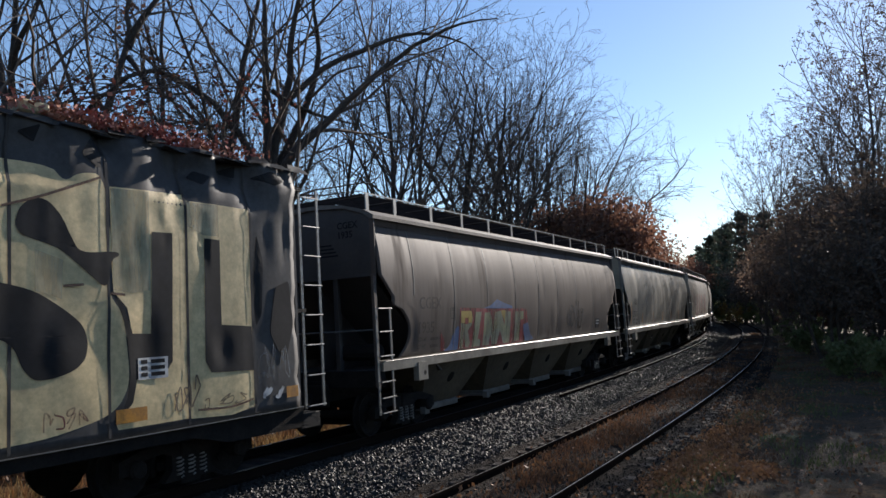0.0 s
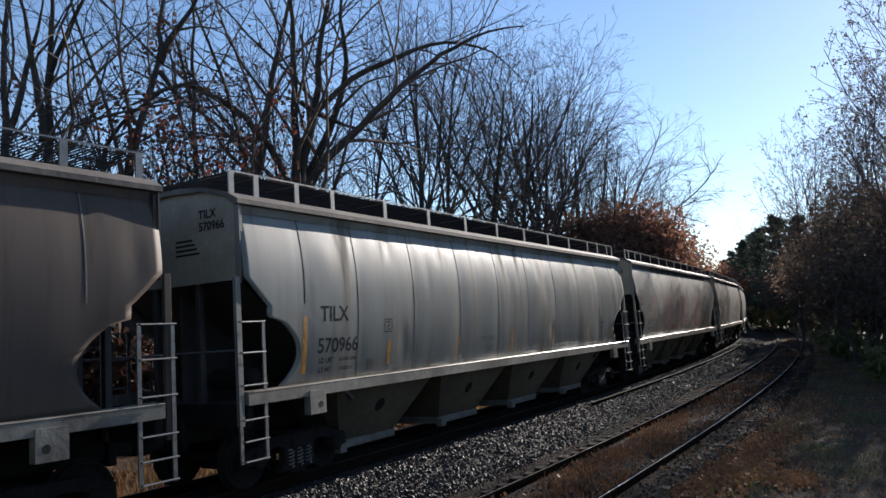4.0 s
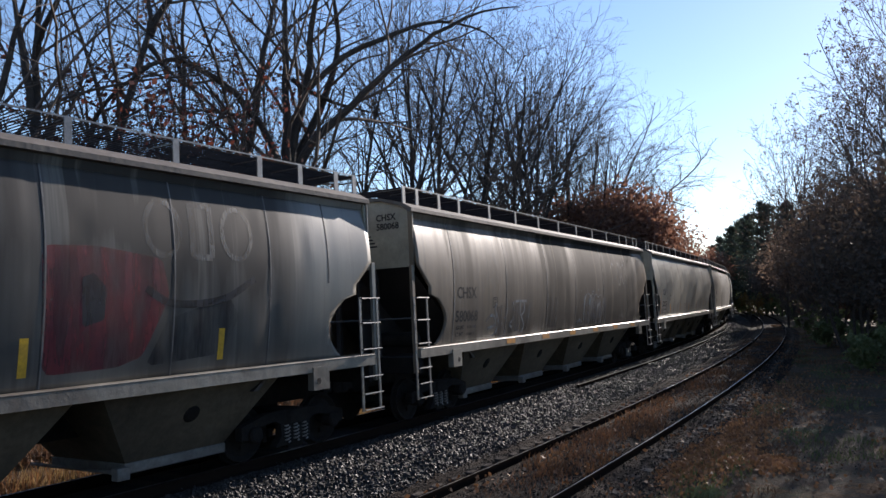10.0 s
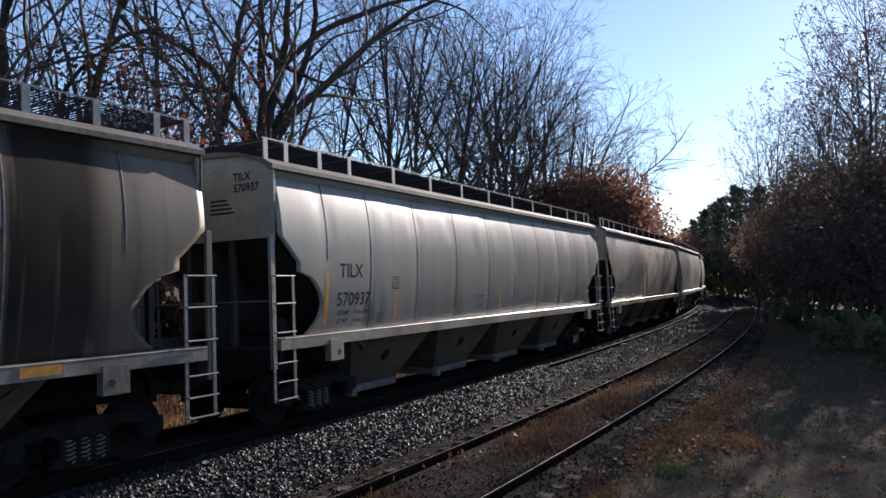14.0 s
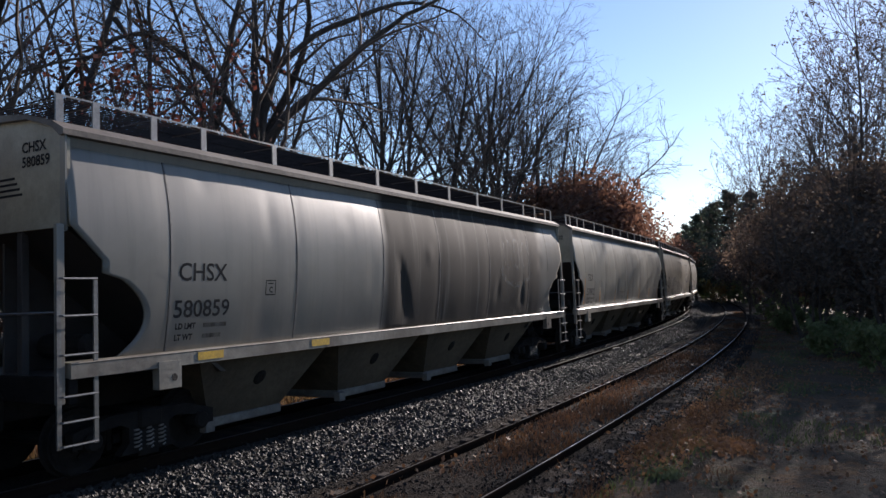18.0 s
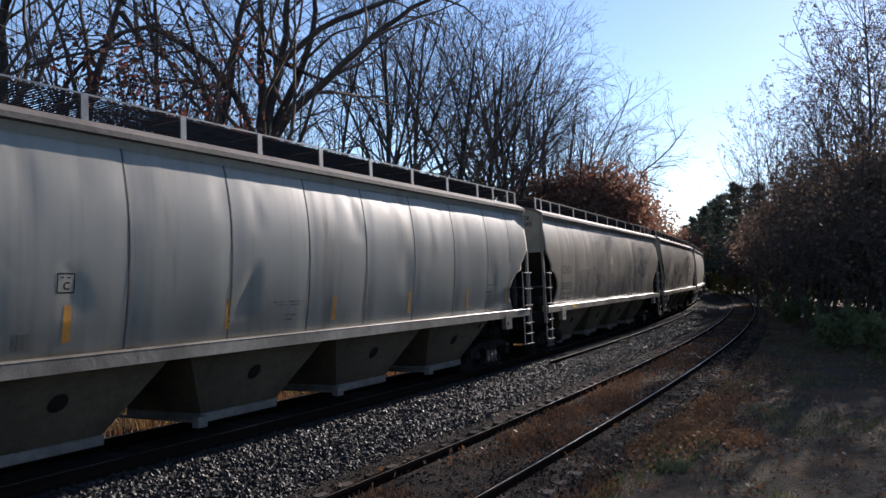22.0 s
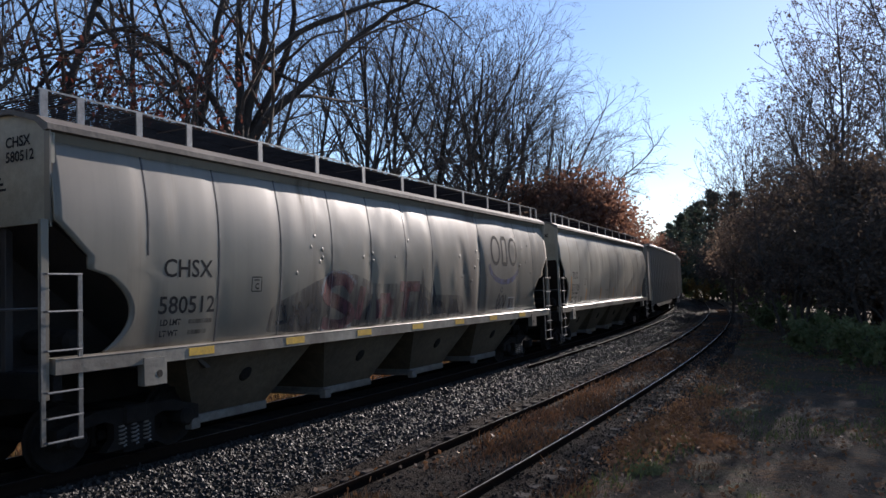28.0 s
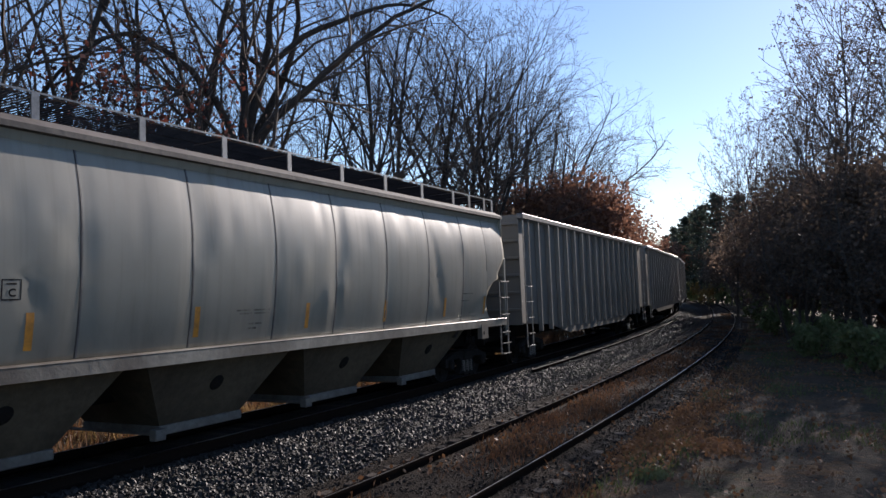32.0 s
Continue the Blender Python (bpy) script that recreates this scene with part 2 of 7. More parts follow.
def lathe(bm, profile, n=20, m=None):
    """Turns (radius, x) pairs about the x axis."""
    rings = []
    for r, x in profile:
        rings.append([bm.verts.new((x, r * math.cos(2 * math.pi * k / n), r * math.sin(2 * math.pi * k / n))) for k in range(n)])
    for u, v in zip(rings, rings[1:]):
        for k in range(n):
            bm.faces.new((u[k], u[(k + 1) % n], v[(k + 1) % n], v[k]))
    bm.faces.new(rings[0][::-1])
    bm.faces.new(rings[-1])
    if m is not None:
        bmesh.ops.transform(bm, matrix=m, verts=[v for r in rings for v in r])


def prism(bm, outline, x0, x1, axis="x"):
    """Extrudes a flat outline (y, z) from x0 to x1."""
    put = (lambda a, b, c: (c, a, b)) if axis == "x" else (lambda a, b, c: (a, c, b))
    u = [bm.verts.new(put(a, b, x0)) for a, b in outline]
    v = [bm.verts.new(put(a, b, x1)) for a, b in outline]
    n = len(outline)
    bm.faces.new(u[::-1])
    bm.faces.new(v)
    for k in range(n):
        bm.faces.new((u[k], u[(k + 1) % n], v[(k + 1) % n], v[k]))


def thing(name, label, category, group="", kind="", m=None):
    ob = tagged(new(name), label, category, group, kind)
    ob.empty_display_size = 0.3
    if m is not None:
        ob.matrix_basis = m
    return ob


# ---- the curve of the line ----
CX, CY, RAD, TURN0 = -337.179, 204.774, 384.962, radians(-30.0504)
CANT = 3.36  # degrees by which the main track leans into the curve
SIDING = 4.654


def on_line(s, off=0.0):
    """Place and direction at s metres along the main track, off metres to its right."""
    a = TURN0 + s / RAD
    return CX + (RAD + off) * math.cos(a), CY + (RAD + off) * math.sin(a), math.degrees(a)


def line_coords(x, y):
    a = np.arctan2(y - CY, x - CX)
    return (a - TURN0) * RAD, np.hypot(x - CX, y - CY) - RAD


def swept(profile, off, s0, s1, step, cant=0.0, z=0.0, closed=True):
    """A profile of (x, z) swept along the line."""
    c, n = radians(cant), int((s1 - s0) / step) + 1
    verts, faces, k = [], [], len(profile)
    for i in range(n):
        a = TURN0 + (s0 + i * step) / RAD
        for px, pz in profile:
            lat, up = (off + px) * math.cos(c) - (z + pz) * math.sin(c), (z + pz) * math.cos(c) + (off + px) * math.sin(c)
            verts.append((CX + (RAD + lat) * math.cos(a), CY + (RAD + lat) * math.sin(a), up))
    for i in range(n - 1):
        for j in range(k if closed else k - 1):
            j2 = (j + 1) % k
            faces.append((i * k + j, i * k + j2, (i + 1) * k + j2, (i + 1) * k + j))
    return verts, faces


# ---- ground ----
def ground_height(x, y):
    s, off = line_coords(x, y)
    right = -0.32 + 0.14 * np.clip((off - 6.2) / 3.0, 0, 1)
    left = -0.95 + 0.5 * np.clip((-off - 5) / 12, 0, 1)
    k = np.clip((off + 3.2) / 3.0, 0, 1)
    h = left * (1 - k) + right * k
    amp = np.clip(np.maximum(off - 6.3, -off - 4.5), 0, 1)
    h = h + amp * (0.05 * np.sin(x * 0.9 + 0.6 * y) * np.cos(y * 0.7) + 0.03 * np.sin(2.3 * x - y * 1.7))
    return h


GROUND_M, gnt, gb = nodes_of("dirt_with_leaf_litter", 0.95, 0.0, 0.1)
gv = coords(gnt)
gcol = mixed(gnt, noisy(gnt, gv, 0.35, 6, 0.65, 0.4, 0.6), (0.085, 0.068, 0.05), (0.12, 0.084, 0.055))
gcol = mixed(gnt, noisy(gnt, gv, 1.1, 6, 0.7, 0.52, 0.62), gcol, (0.2, 0.11, 0.052))
gcol = mixed(gnt, noisy(gnt, coords(gnt, shift=(7, 3, 0)), 0.5, 6, 0.7, 0.53, 0.66), gcol, (0.05, 0.065, 0.025))
gcol = mixed(gnt, noisy(gnt, gv, 14.0, 5, 0.75, 0.45, 0.7), gcol, (0.03, 0.024, 0.02))
gcol = mixed(gnt, noisy(gnt, coords(gnt, shift=(1, 9, 0)), 22.0, 4, 0.7, 0.62, 0.7), gcol, (0.17, 0.13, 0.1))
gnt.links.new(gcol, gb.inputs["Base Color"])
bumped(gnt, gb, noisy(gnt, gv, 9.0, 8, 0.75, 0.2, 0.8), 0.9, 0.12)

na, nr = 220, 120
rr = np.concatenate([np.linspace(0.5, 30, 70), np.geomspace(31, 2500, nr - 70)])
aa = np.linspace(0, 2 * np.pi, na, endpoint=False)
gx, gy = np.outer(rr, np.sin(aa)), np.outer(rr, np.cos(aa))
gverts = np.stack([gx, gy, ground_height(gx, gy)], -1).reshape(-1, 3)
gfaces = [(i * na + j, i * na + (j + 1) % na, (i + 1) * na + (j + 1) % na, (i + 1) * na + j) for i in range(nr - 1) for j in range(na)]
gfaces.append(tuple(range(na))[::-1])
tagged(part("ground", (gverts, gfaces), GROUND_M, smooth=True), "brown earth with fallen leaves and thin grass beside the tracks", "ground", kind="structure")

BALLAST, bnt, bb = nodes_of("crushed_stone", 0.85, 0.0, 0.15)
bv = coords(bnt)
vor = bnt.nodes.new("ShaderNodeTexVoronoi")
vor.inputs["Scale"].default_value = 22
bnt.links.new(bv, vor.inputs["Vector"])
bcol = mixed(bnt, noisy(bnt, bv, 1.2), (0.018, 0.0175, 0.017), (0.03, 0.0285, 0.027))
bcol = mixed(bnt, 0.75, bcol, vor.outputs["Color"], "SOFT_LIGHT")
bnt.links.new(mixed(bnt, 0.55, bcol, (0.032, 0.031, 0.03)), bb.inputs["Base Color"])
bumped(bnt, bb, vor.outputs["Distance"], 1.0, 0.05)

bed = [(-3.6, -0.95), (-2.2, -0.5), (-1.75, -0.3), (-0.8, -0.24), (0, -0.195), (0.8, -0.148), (1.35, -0.112), (1.8, -0.12), (2.4, -0.28), (2.9, -0.33), (3.5, -0.28), (3.88, -0.236)]
tagged(part("ballast_bed", swept([(a, b) for a, b in bed], 0, -60, 260, 1.0, closed=False), BALLAST), "grey crushed stone ballast under the main track", "ballast", kind="structure")
DIRTY = plain("cinders_and_soil", (0.018, 0.0145, 0.0125), (0.034, 0.0235, 0.017), 0.95, 0, 1.3, 0.8, 16, 0.06, spec=0.08)
tagged(part("siding_bed", swept([(-1.85, -0.335), (-1.6, -0.295), (-1.05, -0.255), (-0.9, -0.205), (-0.5, -0.175), (0, -0.165), (0.5, -0.175), (1.0, -0.2), (1.7, -0.32), (2.2, -0.40)], SIDING, -60, 260, 1.0, closed=False), DIRTY), "dark cinders and soil filling the siding", "track bed", kind="structure")

PATH_M = plain("packed_gravel", (0.08, 0.071, 0.06), (0.05, 0.043, 0.036), 0.95, 0, 0.7, 0.6, 40, 0.02, spec=0.1)
lane_v, lane_f = [], []
lx, ly, heading = -9.5, -14.0, 31.0  # the lane's edge towards the track
for k in range(60):
    h = radians(heading)
    for across, up in ((0.0, -0.01), (0.4, 0.035), (1.3, 0.045), (2.4, 0.05), (3.5, 0.04), (3.9, -0.01)):
        qx, qy = lx + across * math.cos(h), ly - across * math.sin(h)
        lane_v.append((qx, qy, float(ground_height(np.array(qx), np.array(qy))) + up))
    if k:
        lane_f += [(6 * k - 6 + j, 6 * k - 5 + j, 6 * k + 1 + j, 6 * k + j) for j in range(5)]
    lx, ly = lx + 0.8 * math.sin(h), ly + 0.8 * math.cos(h)
    heading += 1.45 if 28 < k < 58 else 0.12
tagged(part("path", (lane_v, lane_f), PATH_M, smooth=True), "packed grey gravel lane that bends away from the siding", "path", kind="structure")
HEAD = [(-0.075, -0.17), (0.075, -0.17), (0.075, -0.155), (0.012, -0.135), (0.012, -0.045), (0.036, -0.035), (0.036, -0.003), (0.03, 0.0), (0.016, 0.0), (0.0, 0.0), (-0.03, 0.0), (-0.036, -0.003), (-0.036, -0.035), (-0.012, -0.045), (-0.012, -0.135), (-0.075, -0.155)]


def rail(name, off, s0, s1, cant, z, label, shiny=True):
    v, f = swept(HEAD, off, s0, s1, 1.0, cant, z)
    ob = part(name, (v, f), [RAIL_SIDE, SHINE if name == "main_rail" else WORN])
    if shiny:
        k = len(HEAD)
        for p in ob.data.polygons:
            if p.index % k in ((8,) if name == "siding_rail" else (7, 8, 9)):
                p.material_index = 1
    return tagged(ob, label, "rail", kind="structure")


for side in (-1, 1):
    rail("main_rail", side * 0.753, -60, 260, CANT, 0.0, "steel rail of the main track with a polished head")
    rail("siding_rail", SIDING + side * 0.753, -60, 200, 0, -0.054, "rusty siding rail with a worn bright head")
rail("spare_rail", 1.62, 12.0, 47.0, 0, 0.0, "loose rail lying along the ballast shoulder")


# ---- railcars ----
SIDE_Z0, SIDE_Z1 = 1.46, 4.05


def curve_x(z):
    """The half width of a rounded car side at height z: widest below its shoulder."""
    return 1.545 - (0.125 if z > 2.95 else 0.068) * (z - 2.95) ** 2



def dents(seed, depth, seams, creases=()):
    """How far a sheet is pushed in or out at (y, z): slow waves, a pinch at each seam, knocks, and long creases."""
    rng = random.Random(seed * 31)
    knocks = [(rng.uniform(-7, 7), rng.uniform(1.7, 3.7), rng.uniform(0.15, 0.4), rng.uniform(0.3, 0.8), rng.choice((-1, -1, 1)) * rng.uniform(0.2, 0.7)) for _ in range(int(depth * 420))]
    ripple = [(rng.uniform(-7.5, 7.8), rng.uniform(3.2, 3.9), rng.uniform(0.1, 0.22), rng.uniform(0.25, 0.7), -rng.uniform(0.2, 0.5)) for _ in range(int(depth * 900))]
    knocks += ripple

    def f(y, z):
        w = noise.noise(Vector((y * 0.5 + seed * 9.1, z * 0.5, seed))) * 0.55 + noise.noise(Vector((y * 1.3, z * 0.45 + seed * 3.3, seed * 2.0))) * 0.22
        w += depth * 8 * (0.25 - abs(noise.noise(Vector((y * 0.9 + seed * 4.4, z * 0.4 + seed, seed * 1.7)))))
        near = min(abs(y - q) for q in seams)
        for y0, z0, a, b, k in knocks:
            r = ((y - y0) / a) ** 2 + ((z - z0) / b) ** 2
            if r < 1:
                w += k * (1 - r) ** 2
        out = depth * (w - 0.4 * math.exp(-(near / 0.14) ** 2))
        for y0, za, y1, zb, width, deep in creases:
            u = (z - zb) / (za - zb)
            if 0 < u < 1:
                d = (y - (y1 + (y0 - y1) * u)) / (width * (1.25 - u))
                if -1 < d < 1:
                    out -= deep * math.sin(math.pi * u) ** 0.5 * 0.34 * (1 - d * d) ** 2
        return out
    return f


SEAMS = (-7.3, -5.96, -4.23, -2.47, -0.7, 0.95, 2.66, 4.39, 6.1, 7.42)
WIDE_SEAMS = (-7.08, -4.45, -1.82, 0.47, 3.12, 5.8, 7.3)


def side_end(z):
    """How far along the car its side sheet reaches at height z."""
    if z > 3.08:
        return 8.56
    if z > 2.68:
        return 8.56 - (3.08 - z) * 1.05
    if z > 2.47:
        return 8.12
    return 7.46 + 0.37 * ((z - 1.95) / 0.48) ** 2


def side_sheet(sign, dent, curve=curve_x, ends=side_end, seams=SEAMS, z0=SIDE_Z0, z1=SIDE_Z1, fine=True):
    """One rounded side of a hopper as a dented sheet with seam ridges and thickness."""
    nz, ny = (32, 160) if fine else (10, 60)
    rows, zs = [], np.linspace(z0, z1, nz + 1)
    for z in zs:
        e = ends(z)
        ys = np.linspace(-e, e, ny + 1)
        xs = []
        for q in seams:
            j = int(np.argmin(abs(ys - q)))
            if 0 < j < ny:
                ys[j] = q
        for y in ys:
            xs.append(curve(z) + dent(y, z) + (0.003 if any(abs(y - q) < 1e-6 for q in seams) else 0.0))
        rows.append((ys, np.array(xs)))
    outer = np.array([(sign * x, y, z) for z, (ys, xs) in zip(zs, rows) for y, x in zip(ys, xs)])
    inner = outer - np.array((sign * 0.03, 0, 0))
    n, w = len(outer), ny + 1
    faces = []
    for i in range(nz):
        for j in range(ny):
            q = (i * w + j, i * w + j + 1, (i + 1) * w + j + 1, (i + 1) * w + j)
            faces.append(q if sign > 0 else q[::-1])
            faces.append(tuple(k + n for k in (q[::-1] if sign > 0 else q)))
    rim = [j for j in range(w)] + [i * w + ny for i in range(1, nz + 1)] + [nz * w + j for j in range(ny - 1, -1, -1)] + [i * w for i in range(nz - 1, 0, -1)]
    for k, a in enumerate(rim):
        b = rim[(k + 1) % len(rim)]
        q = (b, a, a + n, b + n)
        faces.append(q if sign > 0 else q[::-1])

    def skin(y, z):
        """The sheet's true half width at (y, z)."""
        i = int(np.clip(np.searchsorted(zs, z) - 1, 0, len(zs) - 2))
        w = min(1.0, max(0.0, (z - zs[i]) / (zs[i + 1] - zs[i])))
        return float(np.interp(y, *rows[i]) * (1 - w) + np.interp(y, *rows[i + 1]) * w)

    return (np.concatenate([outer, inner]), faces), skin


def ribbon(strokes, width, fx, lift=0.004):
    """Painted strokes on a car's side: polylines of (y, z) with a width, laid on the surface fx(y, z)."""
    verts, faces = [], []
    for line in strokes:
        pts = [Vector(p) for p in line]
        dense = [pts[0]]
        for a, b in zip(pts, pts[1:]):
            n = max(1, int((b - a).length / 0.06))
            dense += [a.lerp(b, k / n) for k in range(1, n + 1)]
        for i, p in enumerate(dense):
            d = (dense[min(i + 1, len(dense) - 1)] - dense[max(i - 1, 0)]).normalized()
            nrm = Vector((-d.y, d.x))
            m = 2 if width < 0.06 else 3 if width < 0.13 else 6
            for k in range(m):
                q = p + nrm * width * (k / (m - 1) - 0.5)
                verts.append((fx(q.x, q.y) + lift * 0.4, q.x, q.y))
            if i:
                b0 = len(verts) - 2 * m
                for k in range(m - 1):
                    faces.append((b0 + k, b0 + k + 1, b0 + m + k + 1, b0 + m + k))
    return np.array(verts), faces


def patch(outline, fx, lift=0.004, cell=0.05):
    """A painted flat shape on a car's side, bent onto the surface."""
    bm = bmesh.new()
    vs = [bm.verts.new((0, y, z)) for y, z in outline]
    for a, b, c in tessellate_polygon([[Vector((y, z, 0)) for y, z in outline]]):
        bm.faces.new((vs[a], vs[b], vs[c]))
    for _ in range(9):
        long = [e for e in bm.edges if e.calc_length() > cell * 2]
        if not long:
            break
        bmesh.ops.subdivide_edges(bm, edges=long, cuts=1)
        bmesh.ops.triangulate(bm, faces=bm.faces[:])
    for v in bm.verts:
        v.co.x = fx(v.co.y, v.co.z) + lift * 0.4
    bmesh.ops.recalc_face_normals(bm, faces=bm.faces)
    return bm


def lettering(text, y, z, size, fx, lift=0.004, squeeze=1.0):
    """Real letters in the built-in font, with their left end at y and their foot at z."""
    cu = bpy.data.curves.new("lettering", "FONT")
    cu.body, cu.size, cu.resolution_u, cu.offset = text, size / 0.72, 3, 0.004
    ob = bpy.data.objects.new("lettering", cu)
    scene.collection.objects.link(ob)
    me = bpy.data.meshes.new_from_object(ob.evaluated_get(bpy.context.evaluated_depsgraph_get()))
    bm = bmesh.new()
    bm.from_mesh(me)
    bmesh.ops.triangulate(bm, faces=bm.faces[:])
    for _ in range(5):
        long = [e for e in bm.edges if e.calc_length() > 0.045]
        if long:
            bmesh.ops.subdivide_edges(bm, edges=long, cuts=1)
            bmesh.ops.triangulate(bm, faces=bm.faces[:])
    for v in bm.verts:
        yy, zz = y + v.co.x * squeeze, z + v.co.y
        v.co = (fx(yy, zz) + lift * 0.4, yy, zz)
    bpy.data.objects.remove(ob)
    return bm


def wheelset():
    bm = bmesh.new()
    prof = [(0.08, -0.80), (0.08, -0.77), (0.2, -0.765), (0.34, -0.75), (0.4, -0.79), (0.42, -0.79), (0.425, -0.70), (0.455, -0.685), (0.455, -0.66), (0.34, -0.665), (0.2, -0.69), (0.085, -0.69)]
    lathe(bm, prof, 18)
    lathe(bm, [(r, -x) for r, x in reversed(prof)], 18)
    lathe(bm, [(0.075, -0.98), (0.085, -0.69), (0.085, 0.69), (0.075, 0.98)], 10)
    for sx in (-0.795, 0.795):
        for k in range(3):
            a = 2 * math.pi * k / 3
            box(bm, sx - 0.012, sx + 0.012, 0.2 * math.cos(a) - 0.04, 0.2 * math.cos(a) + 0.04, 0.2 * math.sin(a) - 0.04, 0.2 * math.sin(a) + 0.04)
    return bm


# pale, so that the springs' white glints lie in their colour
SPRING = plain("bright_worn_springs", (0.3, 0.3, 0.29), (0.2, 0.2, 0.19), 0.45, 0.3, 6, 0.0)
WHEELS = []  # (wheelset, its place along the truck)


def truck(parent, y):
    """A three-piece truck: two side frames with springs, a bolster and two wheelsets."""
    t = new("truck")
    t.parent, t.matrix_basis = parent, pose(0, y, 0)
    for sx in (-1, 1):
        bm = bmesh.new()
        prism(bm, [(-1.15, 0.36), (-1.15, 0.56), (-0.62, 0.70), (0.62, 0.70), (1.15, 0.56), (1.15, 0.36), (0.95, 0.36), (0.9, 0.5), (0.46, 0.56), (0.33, 0.5), (0.33, 0.3), (0.46, 0.16), (-0.46, 0.16), (-0.33, 0.3), (-0.33, 0.5), (-0.46, 0.56), (-0.9, 0.5), (-0.95, 0.36)], sx * 0.92, sx * 1.06)
        bmesh.ops.recalc_face_normals(bm, faces=bm.faces)
        part("side_frame", bm, STEEL, t)
        for wy in (-0.889, 0.889):
            bm = bmesh.new()
            lathe(bm, [(0.03, sx * 0.9), (0.13, sx * 0.9), (0.13, sx * 1.1), (0.1, sx * 1.13), (0.02, sx * 1.13)], 14, pose(0, wy, 0.42))
            bmesh.ops.recalc_face_normals(bm, faces=bm.faces)
            part("bearing_cap", bm, STEEL, t)
        for k in (-0.2, 0, 0.2):
            bm = bmesh.new()
            turns = [(sx * 1.03 + 0.065 * math.cos(q), k + 0.065 * math.sin(q), 0.2 + 0.27 * i / 40) for i, q in ((i, i * 2 * math.pi * 5 / 40) for i in range(41))]
            tube(bm, turns, 0.016, 3)
            part("spring", bm, SPRING, t)
    bm = boxed(-1.1, 1.1, -0.19, 0.19, 0.46, 0.72, 0.03)
    part("bolster", bm, STEEL, t)
    for wy in (-0.36, 0.36):
        bm = bmesh.new()
        box(bm, -0.86, 0.86, wy - 0.05, wy + 0.05, 0.3, 0.42, 0.01)
        for sx in (-0.75, 0.75):
            box(bm, sx - 0.05, sx + 0.05, wy + (0.03 if wy > 0 else -0.11), wy + (0.11 if wy > 0 else -0.03), 0.22, 0.52, 0.01)
        part("brake_beam", bm, STEEL, t)
    part("spring_plank", boxed(-1.04, 1.04, -0.17, 0.17, 0.1, 0.19, 0.01), STEEL, t)
    for wy in (-0.889, 0.889):
        w = part("wheelset", wheelset(), STEEL, t, smooth=False) if not WHEELS else again(WHEELS[0][0], pose(0, wy, 0.42), t)
        w.matrix_basis = pose(0, wy, 0.42)
        WHEELS.append((w, wy))
    return t


def ladder(parent, x, y0, y1, zs, top, bottom, material, name="ladder", cross="y"):
    """Two stiles and their rungs; each rung is a bar of its own."""
    bm = bmesh.new()
    for y in (y0, y1):
        box(bm, x - 0.012, x + 0.012, y - 0.028, y + 0.028, bottom, top)
    lad = part(name, bm, material, parent)
    first = None
    for z in zs:
        if first is None:
            b2 = bmesh.new()
            tube(b2, [(x + 0.02, y0, 0), (x + 0.06, y0 + 0.015, 0), (x + 0.06, y1 - 0.015, 0), (x + 0.02, y1, 0)], 0.014, 6)
            first = part("rung", b2, material, lad)
            first.matrix_basis = pose(0, 0, z)
        else:
            again(first, pose(0, 0, z), lad)
    return lad


def coupler(parent, sign, y):
    bm = bmesh.new()
    box(bm, -0.09, 0.09, sign * y - 0.1, sign * (y + 0.55) + 0.0, 0.72, 0.92, 0.02)
    box(bm, -0.2, 0.16, sign * (y + 0.45) - 0.1, sign * (y + 0.45) + 0.13, 0.68, 0.98, 0.04)
    box(bm, -0.3, 0.3, sign * (y - 0.08) - 0.06, sign * (y - 0.08) + 0.06, 0.64, 1.05, 0.01)
    part("coupler", bm, STEEL, parent)


ROOF_DUST = plain("dusty_roof_paint", (0.165, 0.14, 0.115), (0.085, 0.07, 0.058), 0.7, 0, 0.9, 0.2, 9)
BAY = plain("road_grimed_paint", (0.118, 0.098, 0.068), (0.062, 0.051, 0.037), 0.7, 0, 1.2, 0.2, 10, spec=0.25)
SILL = plain("dirty_sill_paint", (0.27, 0.25, 0.205), (0.12, 0.1, 0.08), 0.42, 0, 1.1, 0.2, 7)
GATE = plain("pale_gate_steel", (0.17, 0.17, 0.16), (0.11, 0.107, 0.1), 0.6, 0.2, 4, 0.2, 14)


def grating(y0, y1, x0, x1, z):
    """A walkway of slanted bars with edge strips."""
    bm = bmesh.new()
    n = int((y1 - y0) / 0.072)
    for k in range(n):
        y = y0 + (k + 0.5) * (y1 - y0) / n
        v = [bm.verts.new(p) for p in ((x0, y - 0.018, z - 0.004), (x1, y - 0.018, z - 0.004), (x1, y + 0.012, z + 0.03), (x0, y + 0.012, z + 0.03))]
        bm.faces.new(v)
    for k in range(3):
        x = x0 + (x1 - x0) * k / 2
        box(bm, x - 0.003, x + 0.003, y0, y1, z + 0.004, z + 0.016)
    return bm


